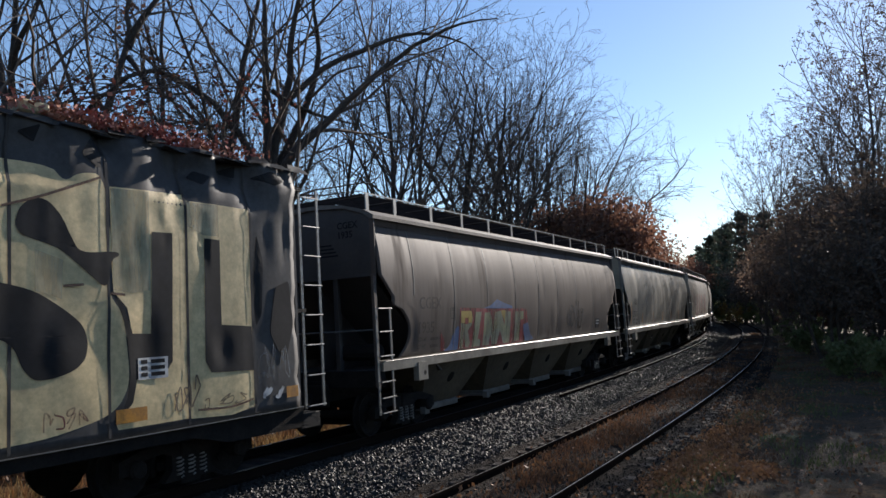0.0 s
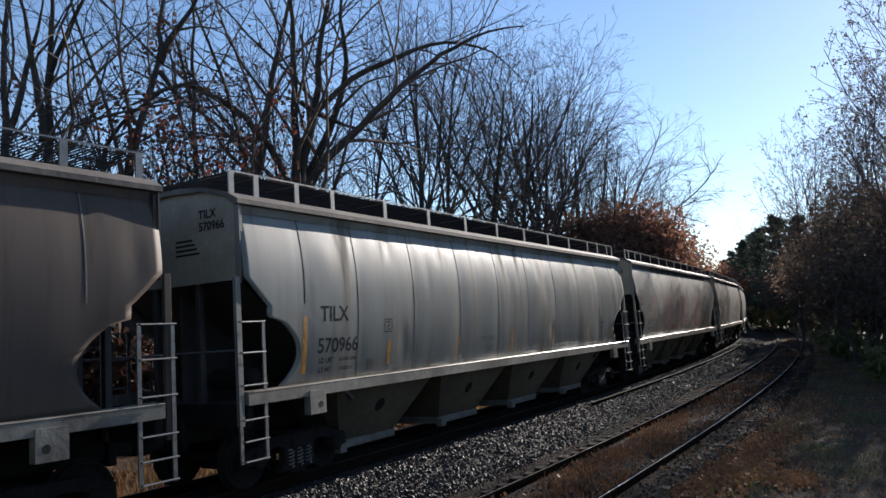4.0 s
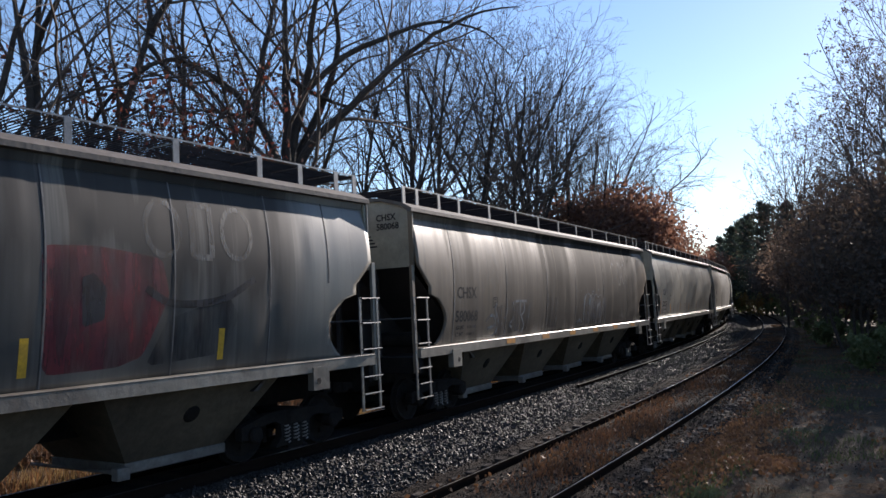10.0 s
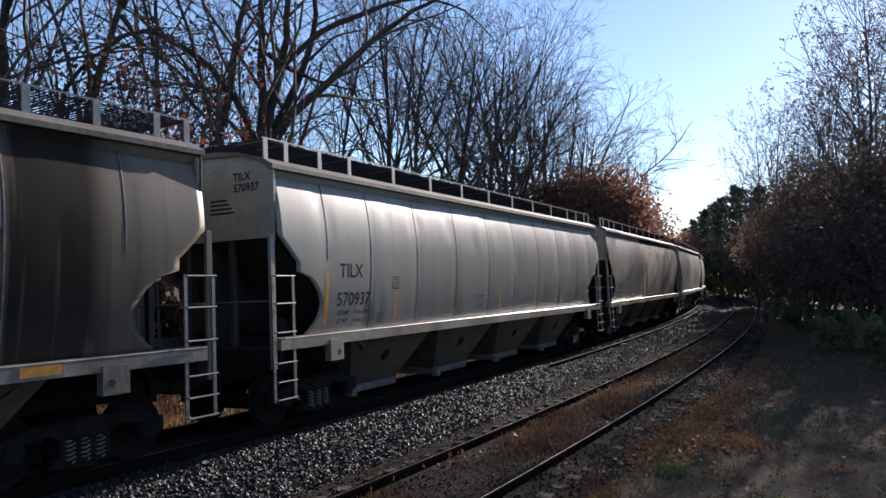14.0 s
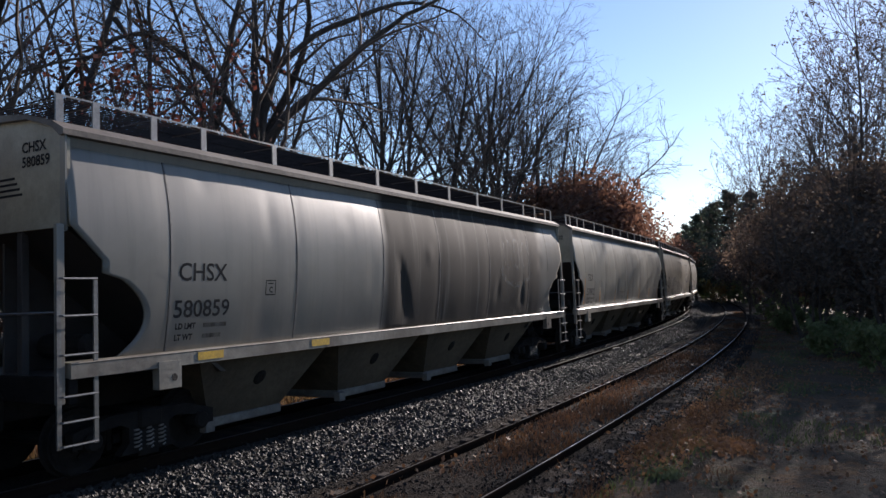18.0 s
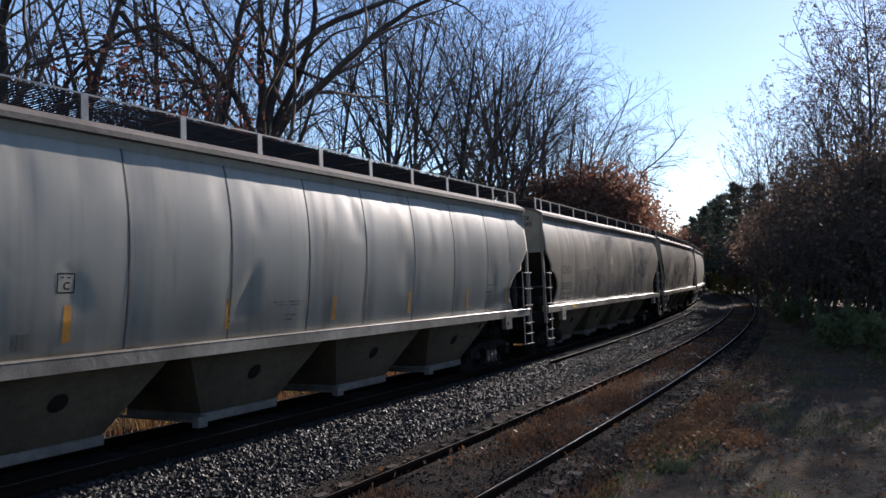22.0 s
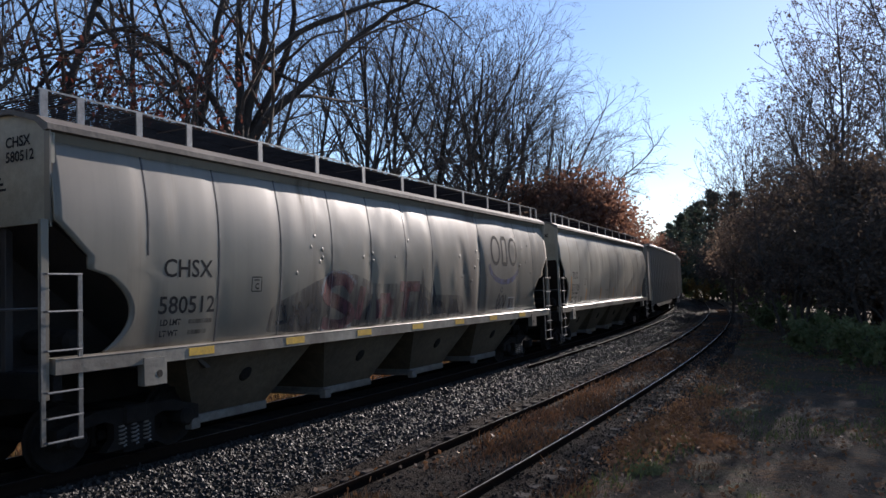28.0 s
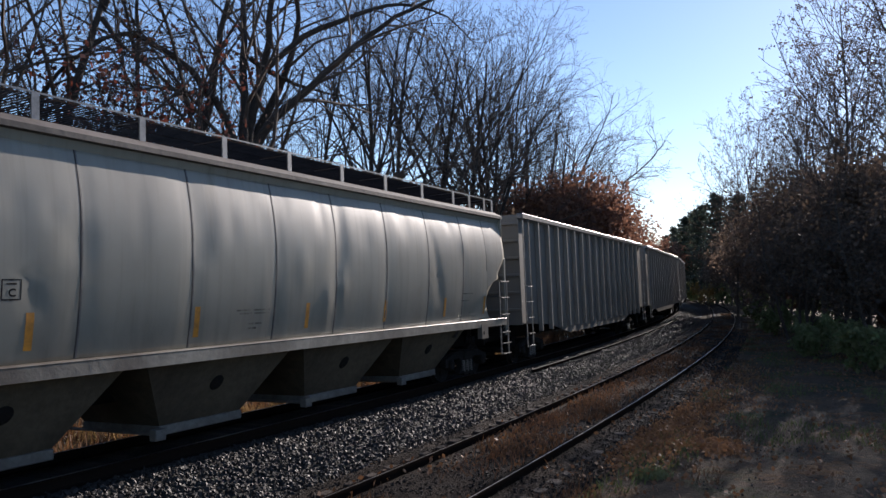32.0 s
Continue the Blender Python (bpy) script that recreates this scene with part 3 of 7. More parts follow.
def hopper(label, body_mat, seed, depth=0.03, posts=(-8.5, -8.0, -7.1, -6.2, -4.65, -3.1, -1.55, 0.0, 1.55, 3.1, 4.65, 6.2, 7.1, 8.0, 8.5), seams=SEAMS, sill_mat=None, cut=0.0, end_mat=None, creases=()):
    """A covered hopper: rounded sides, end slopes, roof with hatches and walkways, bays, ladders, trucks."""
    car = thing("covered_hopper_car", label, "railcar", "cars of the freight train")
    sill_mat = sill_mat or SILL
    dent = dents(seed, depth, seams, creases)
    flatter = dents(seed + 40, depth * 0.6, seams)
    sheet, fx = side_sheet(1, dent, ends=lambda z: side_end(z) - cut, seams=seams)
    part("side_sheet", sheet, body_mat, car, smooth=True)
    part("side_sheet", side_sheet(-1, flatter, ends=lambda z: side_end(z) - cut, seams=seams, fine=False)[0], body_mat, car, smooth=True)
    # end plates under an arched roof, and the slopes beneath them
    roof = [(-1.51, 4.14), (-1.51, 4.21), (-1.3, 4.33), (-0.8, 4.47), (-0.3, 4.53), (0.3, 4.53), (0.8, 4.47), (1.3, 4.33), (1.51, 4.21), (1.51, 4.14), (1.44, 4.13), (1.28, 4.26), (0.8, 4.41), (0, 4.46), (-0.8, 4.41), (-1.28, 4.26), (-1.44, 4.13)]
    bm = bmesh.new()
    prism(bm, roof, cut - 8.62, 8.62 - cut, "y")
    bmesh.ops.recalc_face_normals(bm, faces=bm.faces)
    part("roof", bm, ROOF_DUST, car)
    for x in (-1, 1):
        bm = bmesh.new()
        prism(bm, [(x * 1.31, 4.02), (x * 1.405, 4.02), (x * 1.435, 4.128), (x * 1.31, 4.128)], cut - 8.49, 8.49 - cut, "y")
        bmesh.ops.recalc_face_normals(bm, faces=bm.faces)
        part("top_chord", bm, body_mat, car)
    for sg in (-1, 1):
        bm = bmesh.new()
        prism(bm, [(-1.46, 3.06), (1.46, 3.06), (1.47, 4.1), (1.28, 4.27), (0.8, 4.42), (0, 4.47), (-0.8, 4.42), (-1.28, 4.27), (-1.47, 4.1)], sg * (8.5 - cut), sg * (8.545 - cut), "y")
        bmesh.ops.recalc_face_normals(bm, faces=bm.faces)
        part("end_plate", bm, end_mat or END_TAN, car)
        for a in (-1, 1):
            part("corner_strip", boxed(a * 1.44 - 0.05, a * 1.44 + 0.05, sg * (8.57 - cut) - 0.012, sg * (8.57 - cut) + 0.012, 3.0, 4.2), body_mat, car)
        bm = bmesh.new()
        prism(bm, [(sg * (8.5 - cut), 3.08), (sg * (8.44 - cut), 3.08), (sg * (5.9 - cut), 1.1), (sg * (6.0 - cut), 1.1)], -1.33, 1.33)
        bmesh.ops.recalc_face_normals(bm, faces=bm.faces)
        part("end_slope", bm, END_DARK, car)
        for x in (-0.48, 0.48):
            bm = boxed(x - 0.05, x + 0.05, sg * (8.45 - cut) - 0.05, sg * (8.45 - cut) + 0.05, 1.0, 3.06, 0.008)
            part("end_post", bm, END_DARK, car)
        bm = boxed(-1.5, 1.5, sg * (8.5 - cut) - 0.06, sg * (8.5 - cut) + 0.06, 0.98, 1.3, 0.01)
        part("end_sill", bm, STEEL, car)
        bm = bmesh.new()
        tube(bm, [(-1.44, sg * (8.6 - cut), 2.05), (1.44, sg * (8.6 - cut), 2.05)], 0.016, 6)
        part("grab_iron", bm, GALV, car)
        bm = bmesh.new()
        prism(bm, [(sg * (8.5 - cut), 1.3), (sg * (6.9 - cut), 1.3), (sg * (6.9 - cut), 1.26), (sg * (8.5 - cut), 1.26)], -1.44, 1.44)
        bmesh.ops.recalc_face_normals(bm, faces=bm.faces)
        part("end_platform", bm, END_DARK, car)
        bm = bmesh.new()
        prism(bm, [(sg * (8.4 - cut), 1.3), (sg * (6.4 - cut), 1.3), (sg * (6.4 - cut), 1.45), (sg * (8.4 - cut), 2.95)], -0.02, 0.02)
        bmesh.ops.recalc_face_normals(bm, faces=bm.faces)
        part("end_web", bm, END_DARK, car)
        coupler(car, sg, 8.72 - cut)
        for x in (-1, 1):
            lx = x * 1.52
            ladder(car, lx, sg * (8.70 - cut), sg * (8.22 - cut), (0.53, 0.80, 1.09, 1.56, 2.01, 2.44), 2.46, 0.5, GALV)
            bm = boxed(x * 1.48 - 0.03, x * 1.48 + 0.03, sg * (8.66 - cut) - 0.05, sg * (8.66 - cut) + 0.05, 1.0, 3.08, 0.006)
            part("corner_post", bm, body_mat, car)
            bm = bmesh.new()
            prism(bm, [(sg * (7.32 - cut), 1.36), (sg * (6.95 - cut), 1.36), (sg * (6.95 - cut), 1.0), (sg * (7.32 - cut), 1.0)], x * 1.44, x * 1.565)
            bmesh.ops.recalc_face_normals(bm, faces=bm.faces)
            pad = part("jacking_pad", bm, sill_mat, car)
            # a black disc on the pad paints the dark inside its lifting hole
            bm = bmesh.new()
            lathe(bm, [(0.05, 1.56 * x), (0.05, 1.568 * x)], 12, pose(0, sg * (7.07 - cut), 1.14))
            bmesh.ops.recalc_face_normals(bm, faces=bm.faces)
            part("lifting_hole", bm, BLACK, pad)
    # sills
    for x in (-1, 1):
        bm = bmesh.new()
        prism(bm, [(x * 1.36, 1.30), (x * 1.545, 1.28), (x * 1.545, 1.44), (x * 1.55, 1.455), (x * 1.54, 1.465), (x * 1.36, 1.475)], cut - 8.56, 8.56 - cut, "y")
        bmesh.ops.recalc_face_normals(bm, faces=bm.faces)
        part("side_sill", bm, sill_mat, car)
    bm = boxed(-0.22, 0.22, cut - 8.6, 8.6 - cut, 0.72, 1.12, 0.01)
    part("centre_sill", bm, STEEL, car)
    # four bays with sloping walls and their outlet gates
    first = None
    for y in (q * (1 - cut / 8.6) for q in (-4.95, -1.65, 1.65, 4.95)):
        if first is None:
            bm = bmesh.new()
            top = [(-1.45, -1.6, 1.46), (1.45, -1.6, 1.46), (1.45, 1.6, 1.46), (-1.45, 1.6, 1.46)]
            low = [(-0.8, -0.8, 0.34), (0.8, -0.8, 0.34), (0.8, 0.8, 0.34), (-0.8, 0.8, 0.34)]
            u, v = [bm.verts.new(p) for p in top], [bm.verts.new(p) for p in low]
            for k in range(4):
                bm.faces.new((u[k], v[k], v[(k + 1) % 4], u[(k + 1) % 4]))
            bm.faces.new(v)
            first = part("hopper_bay", bm, BAY, car)
            first.matrix_basis = pose(0, y, 0)
            bm = boxed(-0.83, 0.83, -0.84, 0.84, 0.22, 0.36, 0.012)
            gate = part("outlet_gate", bm, GATE, car)
            gate.matrix_basis = pose(0, y, 0)
            bm = bmesh.new()
            tube(bm, [(-1.05, 0.0, 0.28), (1.05, 0.0, 0.28)], 0.025, 6)
            box(bm, 0.92, 1.06, -0.09, 0.09, 0.2, 0.36, 0.01)
            rod = part("gate_shaft", bm, GATE, car)
            rod.matrix_basis = pose(0, y - 1.0, 0)
            bm = bmesh.new()
            lathe(bm, [(0.13, -0.02), (0.13, 0.012), (0.08, 0.03), (0.02, 0.03)], 14, pose(1.12, 0, 0.9) @ pose(0, 0, 0, 0, 30, 0))
            bmesh.ops.recalc_face_normals(bm, faces=bm.faces)
            port = part("inspection_port", bm, STEEL, car)
            port.matrix_basis = pose(0.0, y, 0)
        else:
            for q, dy in ((first, 0), (gate, 0), (rod, -1.0), (port, 0)):
                again(q, pose(0, y + dy, 0), car)
    # hatches along the ridge, walkways on both slopes
    lid = None
    for k in range(8):
        y = (-6.65 + 1.9 * k) * (1 - cut / 8.6)
        if lid is None:
            lid = part("hatch_cover", boxed(-0.26, 0.26, -0.9, 0.9, 4.5, 4.6, 0.03), body_mat, car)
            lid.matrix_basis = pose(0, y, 0)
        else:
            again(lid, pose(0, y, 0), car)
    for x in (-1, 1):
        a, b = sorted((x * 0.2, x * 1.22))
        part("walkway", grating(cut - 8.55, 8.55 - cut, a, b, 4.63), MESH, car, "grimy steel grating")["kind"] = "stuff"
        bm = bmesh.new()
        box(bm, x * 1.25 - 0.008, x * 1.25 + 0.008, cut - 8.55, 8.55 - cut, 4.66, 4.682)
        part("edge_rail", bm, GALV, car)
        first = None
        for y in posts:
            if first is None:
                bm = bmesh.new()
                prism(bm, [(-0.05, 4.30), (0.05, 4.30), (0.05, 4.66), (-0.05, 4.66)], x * 1.255, x * 1.28)
                box(bm, min(x * 0.62, x * 1.26), max(x * 0.62, x * 1.26), -0.006, 0.006, 4.618, 4.63)
                bmesh.ops.recalc_face_normals(bm, faces=bm.faces)
                first = part("walkway_post", bm, GALV, car)
                first.matrix_basis = pose(0, y, 0)
            else:
                again(first, pose(0, y, 0), car)
    for sg in (-1, 1):
        a, b = sorted((sg * (7.9 - cut), sg * (8.55 - cut)))
        part("end_walkway", grating(a, b, -0.62, 0.62, 4.63), MESH, car)["kind"] = "stuff"
    # brake gear at the near end
    bm = bmesh.new()
    lathe(bm, [(0.1, -0.45), (0.16, -0.4), (0.16, 0.4), (0.1, 0.45)], 12, pose(0.7, cut - 8.0, 1.62))
    bmesh.ops.recalc_face_normals(bm, faces=bm.faces)
    part("air_reservoir", bm, STEEL, car)
    for y in (cut - 7.05, 7.05 - cut):
        truck(car, y)
    # dark line: the joint with its weld's shadow painted in; pale line: the weld
    for q in seams:
        top, foot = SIDE_Z1 - 0.02, SIDE_Z0 + 0.02 if abs(q) < 7.2 - cut else 2.7
        part("panel_seam", ribbon([[(q - 0.012, foot), (q - 0.012, top)]], 0.022, fx, 0.004), SEAM_DARK, car)
        part("seam_weld", ribbon([[(q + 0.008, foot), (q + 0.008, top)]], 0.02, fx, 0.008), SEAM, car)
    return car, fx


def strokes(name, args, *rest):
    """One part for each painted stroke."""
    for line in args[0]:
        part(name, ribbon([line], *args[1:]), *rest)


def marks(car, fx, owner, number, y0=-6.95, strips=ORANGE, strip_at=(-7.3, -5.05, -2.5, 0.0, 2.5, 5.05, 7.25), cut=0.0, sill_at=(), ink=None, prints=(), foot=1.92):
    """Reporting marks on the side and the end, the small print in letters or bars, and the reflective strips."""
    part("reporting_mark", lettering(owner, y0, 2.42, 0.25, fx), ink or LETTER, car, "black stencilled letters")
    part("car_number", lettering(number, y0 - 0.06, foot, 0.24, fx, squeeze=1.05), ink or LETTER, car, "black stencilled digits")
    for text, z, name in ((owner, 4.02, "end_mark"), (number, 3.84, "end_number")):
        bm = lettering(text, 0.0, z, 0.13, lambda y, z: 0.0)
        for v in bm.verts:
            v.co = (0.62 + v.co.y, cut - 8.552, v.co.z)
        part(name, bm, LETTER, car)
    if not prints:  # the weights cannot be read
        prints = (("LD LMT", 0.0, 1.76), ("LT WT", 0.0, 1.61))
        for z, w in ((1.795, 0.95), (1.645, 0.85)):
            strokes("small_print", ([[(y0 + 0.5, z), (y0 + w, z)]], 0.06, fx), MIST, car)
    for text, dy, z in prints:
        part("small_print", lettering(text, y0 + dy, z, 0.08, fx, squeeze=0.95), ink or LETTER, car)
    for k in range(4):
        bm = boxed(0.1, 0.62 - 0.05 * k, cut - 8.549, cut - 8.546, 3.5 + 0.07 * k, 3.53 + 0.07 * k)
        part("small_print", bm, LETTER, car)
    strokes("stencil_box", ([[(-5.2, 2.2), (-4.98, 2.2), (-4.98, 2.42), (-5.2, 2.42), (-5.2, 2.2)], [(-5.15, 2.375), (-5.03, 2.375)]], 0.018, fx), LETTER, car)
    part("plate_letter", lettering("C", -5.125, 2.235, 0.09, fx), ink or LETTER, car)
    if owner == "TILX":
        for y, z, w in ((6.08, 2.14, 0.62), (6.04, 1.97, 0.4), (6.5, 1.68, 0.22), (-1.57, 1.97, 0.75), (-1.5, 1.92, 0.66), (-1.3, 1.76, 0.32), (-1.3, 1.69, 0.2)):
            strokes("small_print", ([[(y, z), (y + w * 0.42, z)], [(y + w * 0.5, z), (y + w, z)]], 0.028, fx), MIST, car)
        part("card_board", patch([(-5.71, 1.57), (-5.46, 1.57), (-5.46, 1.75), (-5.71, 1.75)], fx, 0.008), MIST, car, "steel route card board")
        strokes("board_edge", ([[(-5.72, 1.76), (-5.45, 1.76)], [(-5.72, 1.56), (-5.45, 1.56)]], 0.014, fx, 0.012), GALV, car)
    for y in sill_at:
        part("reflective_strip", boxed(1.547, 1.552, y - 0.24, y + 0.24, 1.32, 1.43), strips, car)
    for y in strip_at:
        part("reflective_strip", ribbon([[(y, 1.62), (y, 2.05 if y > -7 else 2.5)]], 0.1, fx), strips, car)


def badge(car, fx, material, y=5.0, z=3.17, arc=None, w=0.075):
    """The faded owner's badge as plain rings and bars over a curved stripe."""
    for k in (-0.62, 0.62):
        ring = [(y + k + 0.27 * math.cos(q), z + 0.36 * math.sin(q)) for q in (2 * math.pi * i / 20 for i in range(21))]
        part("badge_ring", ribbon([ring], w, fx, 0.0040), material, car)
    for k in (-0.16, 0.16):
        part("badge_bar", ribbon([[(y + k, z - 0.36), (y + k, z + 0.36)]], w * 1.2, fx, 0.0040), material, car)
    for k in (-0.36, 0.36):
        part("badge_bar", ribbon([[(y - 0.16, z + k), (y + 0.16, z + k)]], w * 1.2, fx, 0.0040), material, car)
    if arc:
        pts = [(y - 1.05 * math.cos(q), z - 0.35 - 0.5 * math.sin(q)) for q in (math.pi * (0.02 + 0.9 * i / 16) for i in range(17))]
        part("badge_stripe", ribbon([pts], 0.135, fx, 0.0032), arc, car)


def tint(name, c, c2=None, rough=0.6, cover=1.0):
    """Sprayed paint; a worn coat lets the paint beneath show through in runs."""
    c2 = c2 or tuple(v * 0.55 for v in c)
    m = plain(name, c, c2, rough, 0, 2.2, 0.0, 12)
    if cover < 1:
        nt = m.node_tree
        clear, mx = nt.nodes.new("ShaderNodeBsdfTransparent"), nt.nodes.new("ShaderNodeMixShader")
        worn = noisy(nt, coords(nt, (0.5, 5.0, 0.7)), 1.0, 5, 0.65, 0.5 - cover * 0.32, 0.9 - cover * 0.32)
        nt.links.new(worn, mx.inputs[0])
        nt.links.new(clear.outputs[0], mx.inputs[1])
        nt.links.new(nt.nodes["Principled BSDF"].outputs[0], mx.inputs[2])
        nt.links.new(mx.outputs[0], nt.nodes["Material Output"].inputs["Surface"])
    return m


MAROON = tint("dark_red_spray", (0.14, 0.016, 0.026), (0.055, 0.016, 0.024), 0.75, 0.98)
RED, BLUE_P, YEL_P, DARK_P = tint("faded_red_spray", (0.22, 0.024, 0.028), (0.11, 0.018, 0.026), 0.65, 0.86), tint("blue_spray", (0.05, 0.12, 0.28)), tint("yellow_spray", (0.45, 0.31, 0.04)), tint("black_spray", (0.025, 0.025, 0.03), (0.014, 0.014, 0.018), 0.6, 0.98)
MIST = tint("thin_dark_overspray", (0.025, 0.025, 0.03), (0.02, 0.02, 0.024), 0.7, 0.45)
NAVY = tint("navy_stripe_paint", (0.03, 0.05, 0.17), None, 0.6, 0.95)
OCHRE = tint("ochre_spray", (0.3, 0.23, 0.1))
TANP = tint("tan_letter_gaps", (0.2, 0.18, 0.16), None, 0.6, 0.75)
PALE_P, TEAL_P, GHOST = tint("pale_spray", (0.26, 0.28, 0.29), (0.15, 0.16, 0.17), 0.6, 0.7), tint("teal_spray", (0.03, 0.1, 0.13)), tint("ghost_lettering", (0.24, 0.22, 0.19), (0.13, 0.12, 0.1), 0.6, 0.6)


def scrawl(seed, y0, y1, z0, z1, letters, loops=5):
    """Looping letter-like strokes that spell nothing."""
    rng = random.Random(seed)
    w, out = (y1 - y0) / letters, []
    for k in range(letters):
        a = y0 + w * k
        line = [(a + w * rng.uniform(0.0, 0.25), z0 + (z1 - z0) * rng.uniform(0, 0.3))]
        for _ in range(loops):
            line.append((a + w * rng.uniform(0.0, 1.1), z0 + (z1 - z0) * rng.uniform(0, 1)))
        out.append(smooth_line(line))
    return out


def smooth_line(p, n=5):
    q = [p[0]] + p + [p[-1]]
    out = []
    for i in range(1, len(q) - 2):
        for k in range(n):
            t = k / n
            out.append(tuple(0.5 * (2 * q[i][c] + (q[i + 1][c] - q[i - 1][c]) * t + (2 * q[i - 1][c] - 5 * q[i][c] + 4 * q[i + 1][c] - q[i + 2][c]) * t * t + (3 * q[i][c] - q[i - 1][c] - 3 * q[i + 1][c] + q[i + 2][c]) * t ** 3) for c in (0, 1)))
    out.append(p[-1])
    return out


def rounded(o):
    """A closed outline with its corners cut twice, as sprayed shapes have them."""
    for _ in range(2):
        o = [tuple(a[c] * (1 - t) + b[c] * t for c in (0, 1)) for a, b in zip(o, o[1:] + o[:1]) for t in (0.09, 0.91)]
    return o


def curved(o):
    """A closed outline drawn as one flowing line, corners cut to a quarter twice."""
    for _ in range(2):
        o = [tuple(a[c] * (1 - t) + b[c] * t for c in (0, 1)) for a, b in zip(o, o[1:] + o[:1]) for t in (0.22, 0.78)]
    return o


# ---- the cars, front to back ----
TRAIN = []  # (car, metres behind the first hopper)
SPACING = 18.544

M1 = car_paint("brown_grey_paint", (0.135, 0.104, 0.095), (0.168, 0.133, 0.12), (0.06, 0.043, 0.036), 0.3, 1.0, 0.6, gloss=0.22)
c, f = hopper("brownish grey covered hopper with colourful spray-painted letters low on its side", M1, 1, 0.013, posts=(-7.9, -6.9, -5.4, -3.9, -2.4, -0.9, 0.9, 2.4, 4.0, 5.6, 6.9, 7.9), seams=(-6.75, -5.0, -3.27, -1.55, 0.15, 1.7, 3.44, 5.2, 7.0), cut=0.54, end_mat=END_DARK)
marks(c, f, "CGEX", "1935", -6.55, strip_at=(), cut=0.54, ink=MIST)
D = -0.67
shift = lambda pts: [(y + D, z) for y, z in pts]
RED_1 = tint("bright_red_spray", (0.32, 0.035, 0.04), (0.2, 0.03, 0.035), 0.5, 0.95)
LIME = tint("pale_yellow_green_spray", (0.3, 0.31, 0.16), (0.24, 0.26, 0.2), 0.5, 0.95)
part("painted_field", patch(shift([(-4.08, 2.43), (-2.93, 2.4), (-1.1, 2.38), (-0.17, 2.36), (-0.02, 2.0), (-0.2, 1.5), (-1.13, 1.48), (-4.08, 1.5)]), f, 0.004), RED_1, c, "red spray paint outline")
for o in ([(-2.86, 2.4), (-2.45, 2.47), (-2.07, 2.62), (-1.57, 2.52), (-1.12, 2.44), (-1.12, 2.38)], [(-0.36, 1.95), (-0.05, 2.0), (0.2, 1.66), (0.46, 1.55), (0.1, 1.5), (-0.15, 1.52), (-0.3, 1.75)], [(-4.75, 1.5), (-4.1, 1.5), (-4.1, 2.0), (-4.2, 2.02), (-4.4, 1.81), (-4.5, 1.62)]):
    part("painted_crest", patch(shift(o), f, 0.006), BLUE_P, c, "blue spray paint")
part("painted_crest", patch(shift([(-4.98, 1.95), (-4.75, 1.72), (-4.72, 1.5), (-4.9, 1.5)]), f, 0.005), RED_1, c, "red spray paint tail")
for o in ([(-4.03, 2.34), (-3.5, 2.34), (-3.42, 2.2), (-3.46, 2.04), (-3.66, 1.9), (-3.5, 1.62), (-3.56, 1.52), (-3.72, 1.54), (-3.83, 1.8), (-3.86, 1.52), (-4.03, 1.52)],
          [(-3.28, 2.32), (-2.96, 2.32), (-3.04, 1.96), (-3.1, 1.7), (-2.95, 1.66), (-2.95, 1.52), (-3.4, 1.52)],
          [(-2.79, 2.3), (-2.45, 2.3), (-2.3, 1.92), (-2.2, 2.3), (-1.84, 2.33), (-1.6, 1.97), (-1.57, 2.33), (-1.22, 2.3), (-1.22, 1.52), (-1.6, 1.52), (-1.86, 1.85), (-2.0, 1.52), (-2.3, 1.52), (-2.42, 1.8), (-2.44, 1.52), (-2.82, 1.52)],
          [(-0.95, 2.3), (-0.35, 2.31), (-0.35, 2.1), (-0.6, 2.08), (-0.58, 1.55), (-0.92, 1.53)]):
    part("painted_letter", patch(shift(o), f, 0.008), LIME, c, "pale yellow-green letter")
part("painted_letter", patch(shift([(-4.03, 2.35), (-3.52, 2.35), (-3.45, 2.2), (-3.47, 2.08), (-4.02, 2.08)]), f, 0.0095), YEL_P, c, "yellow top of a letter")
part("painted_letter", patch(shift([(-1.84, 2.34), (-1.74, 2.2), (-1.58, 2.05), (-1.57, 2.34)]), f, 0.0095), YEL_P, c, "yellow top of a letter")
part("letter_gap", patch(shift([(-3.83, 2.2), (-3.65, 2.2), (-3.65, 2.05), (-3.83, 2.05)]), f, 0.0105), RED_1, c, "red gap in a letter")
strokes("spray_tag", (scrawl(5, 2.5, 4.15, 1.75, 2.35, 6, 6), 0.06, f, 0.0080), DARK_P, c)
strokes("spray_tag", (scrawl(7, 2.9, 3.8, 2.2, 2.65, 3, 4), 0.04, f, 0.0080), DARK_P, c)
part("notice_board", patch([(5.46, 1.66), (5.9, 1.66), (5.9, 1.98), (5.46, 1.98)], f), DARK_P, c)
strokes("notice_print", ([[(5.52, 1.9), (5.84, 1.9)], [(5.52, 1.8), (5.84, 1.8)]], 0.04, f, 0.0080), WHITE, c)
TRAIN.append((c, 0.67))

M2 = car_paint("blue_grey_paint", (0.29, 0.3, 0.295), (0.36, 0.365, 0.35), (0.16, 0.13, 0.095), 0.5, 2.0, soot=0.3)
c, f = hopper("blue-grey covered hopper with dirty run marks", M2, 2, 0.016)
marks(c, f, "TILX", "570966")
TRAIN.append((c, SPACING))

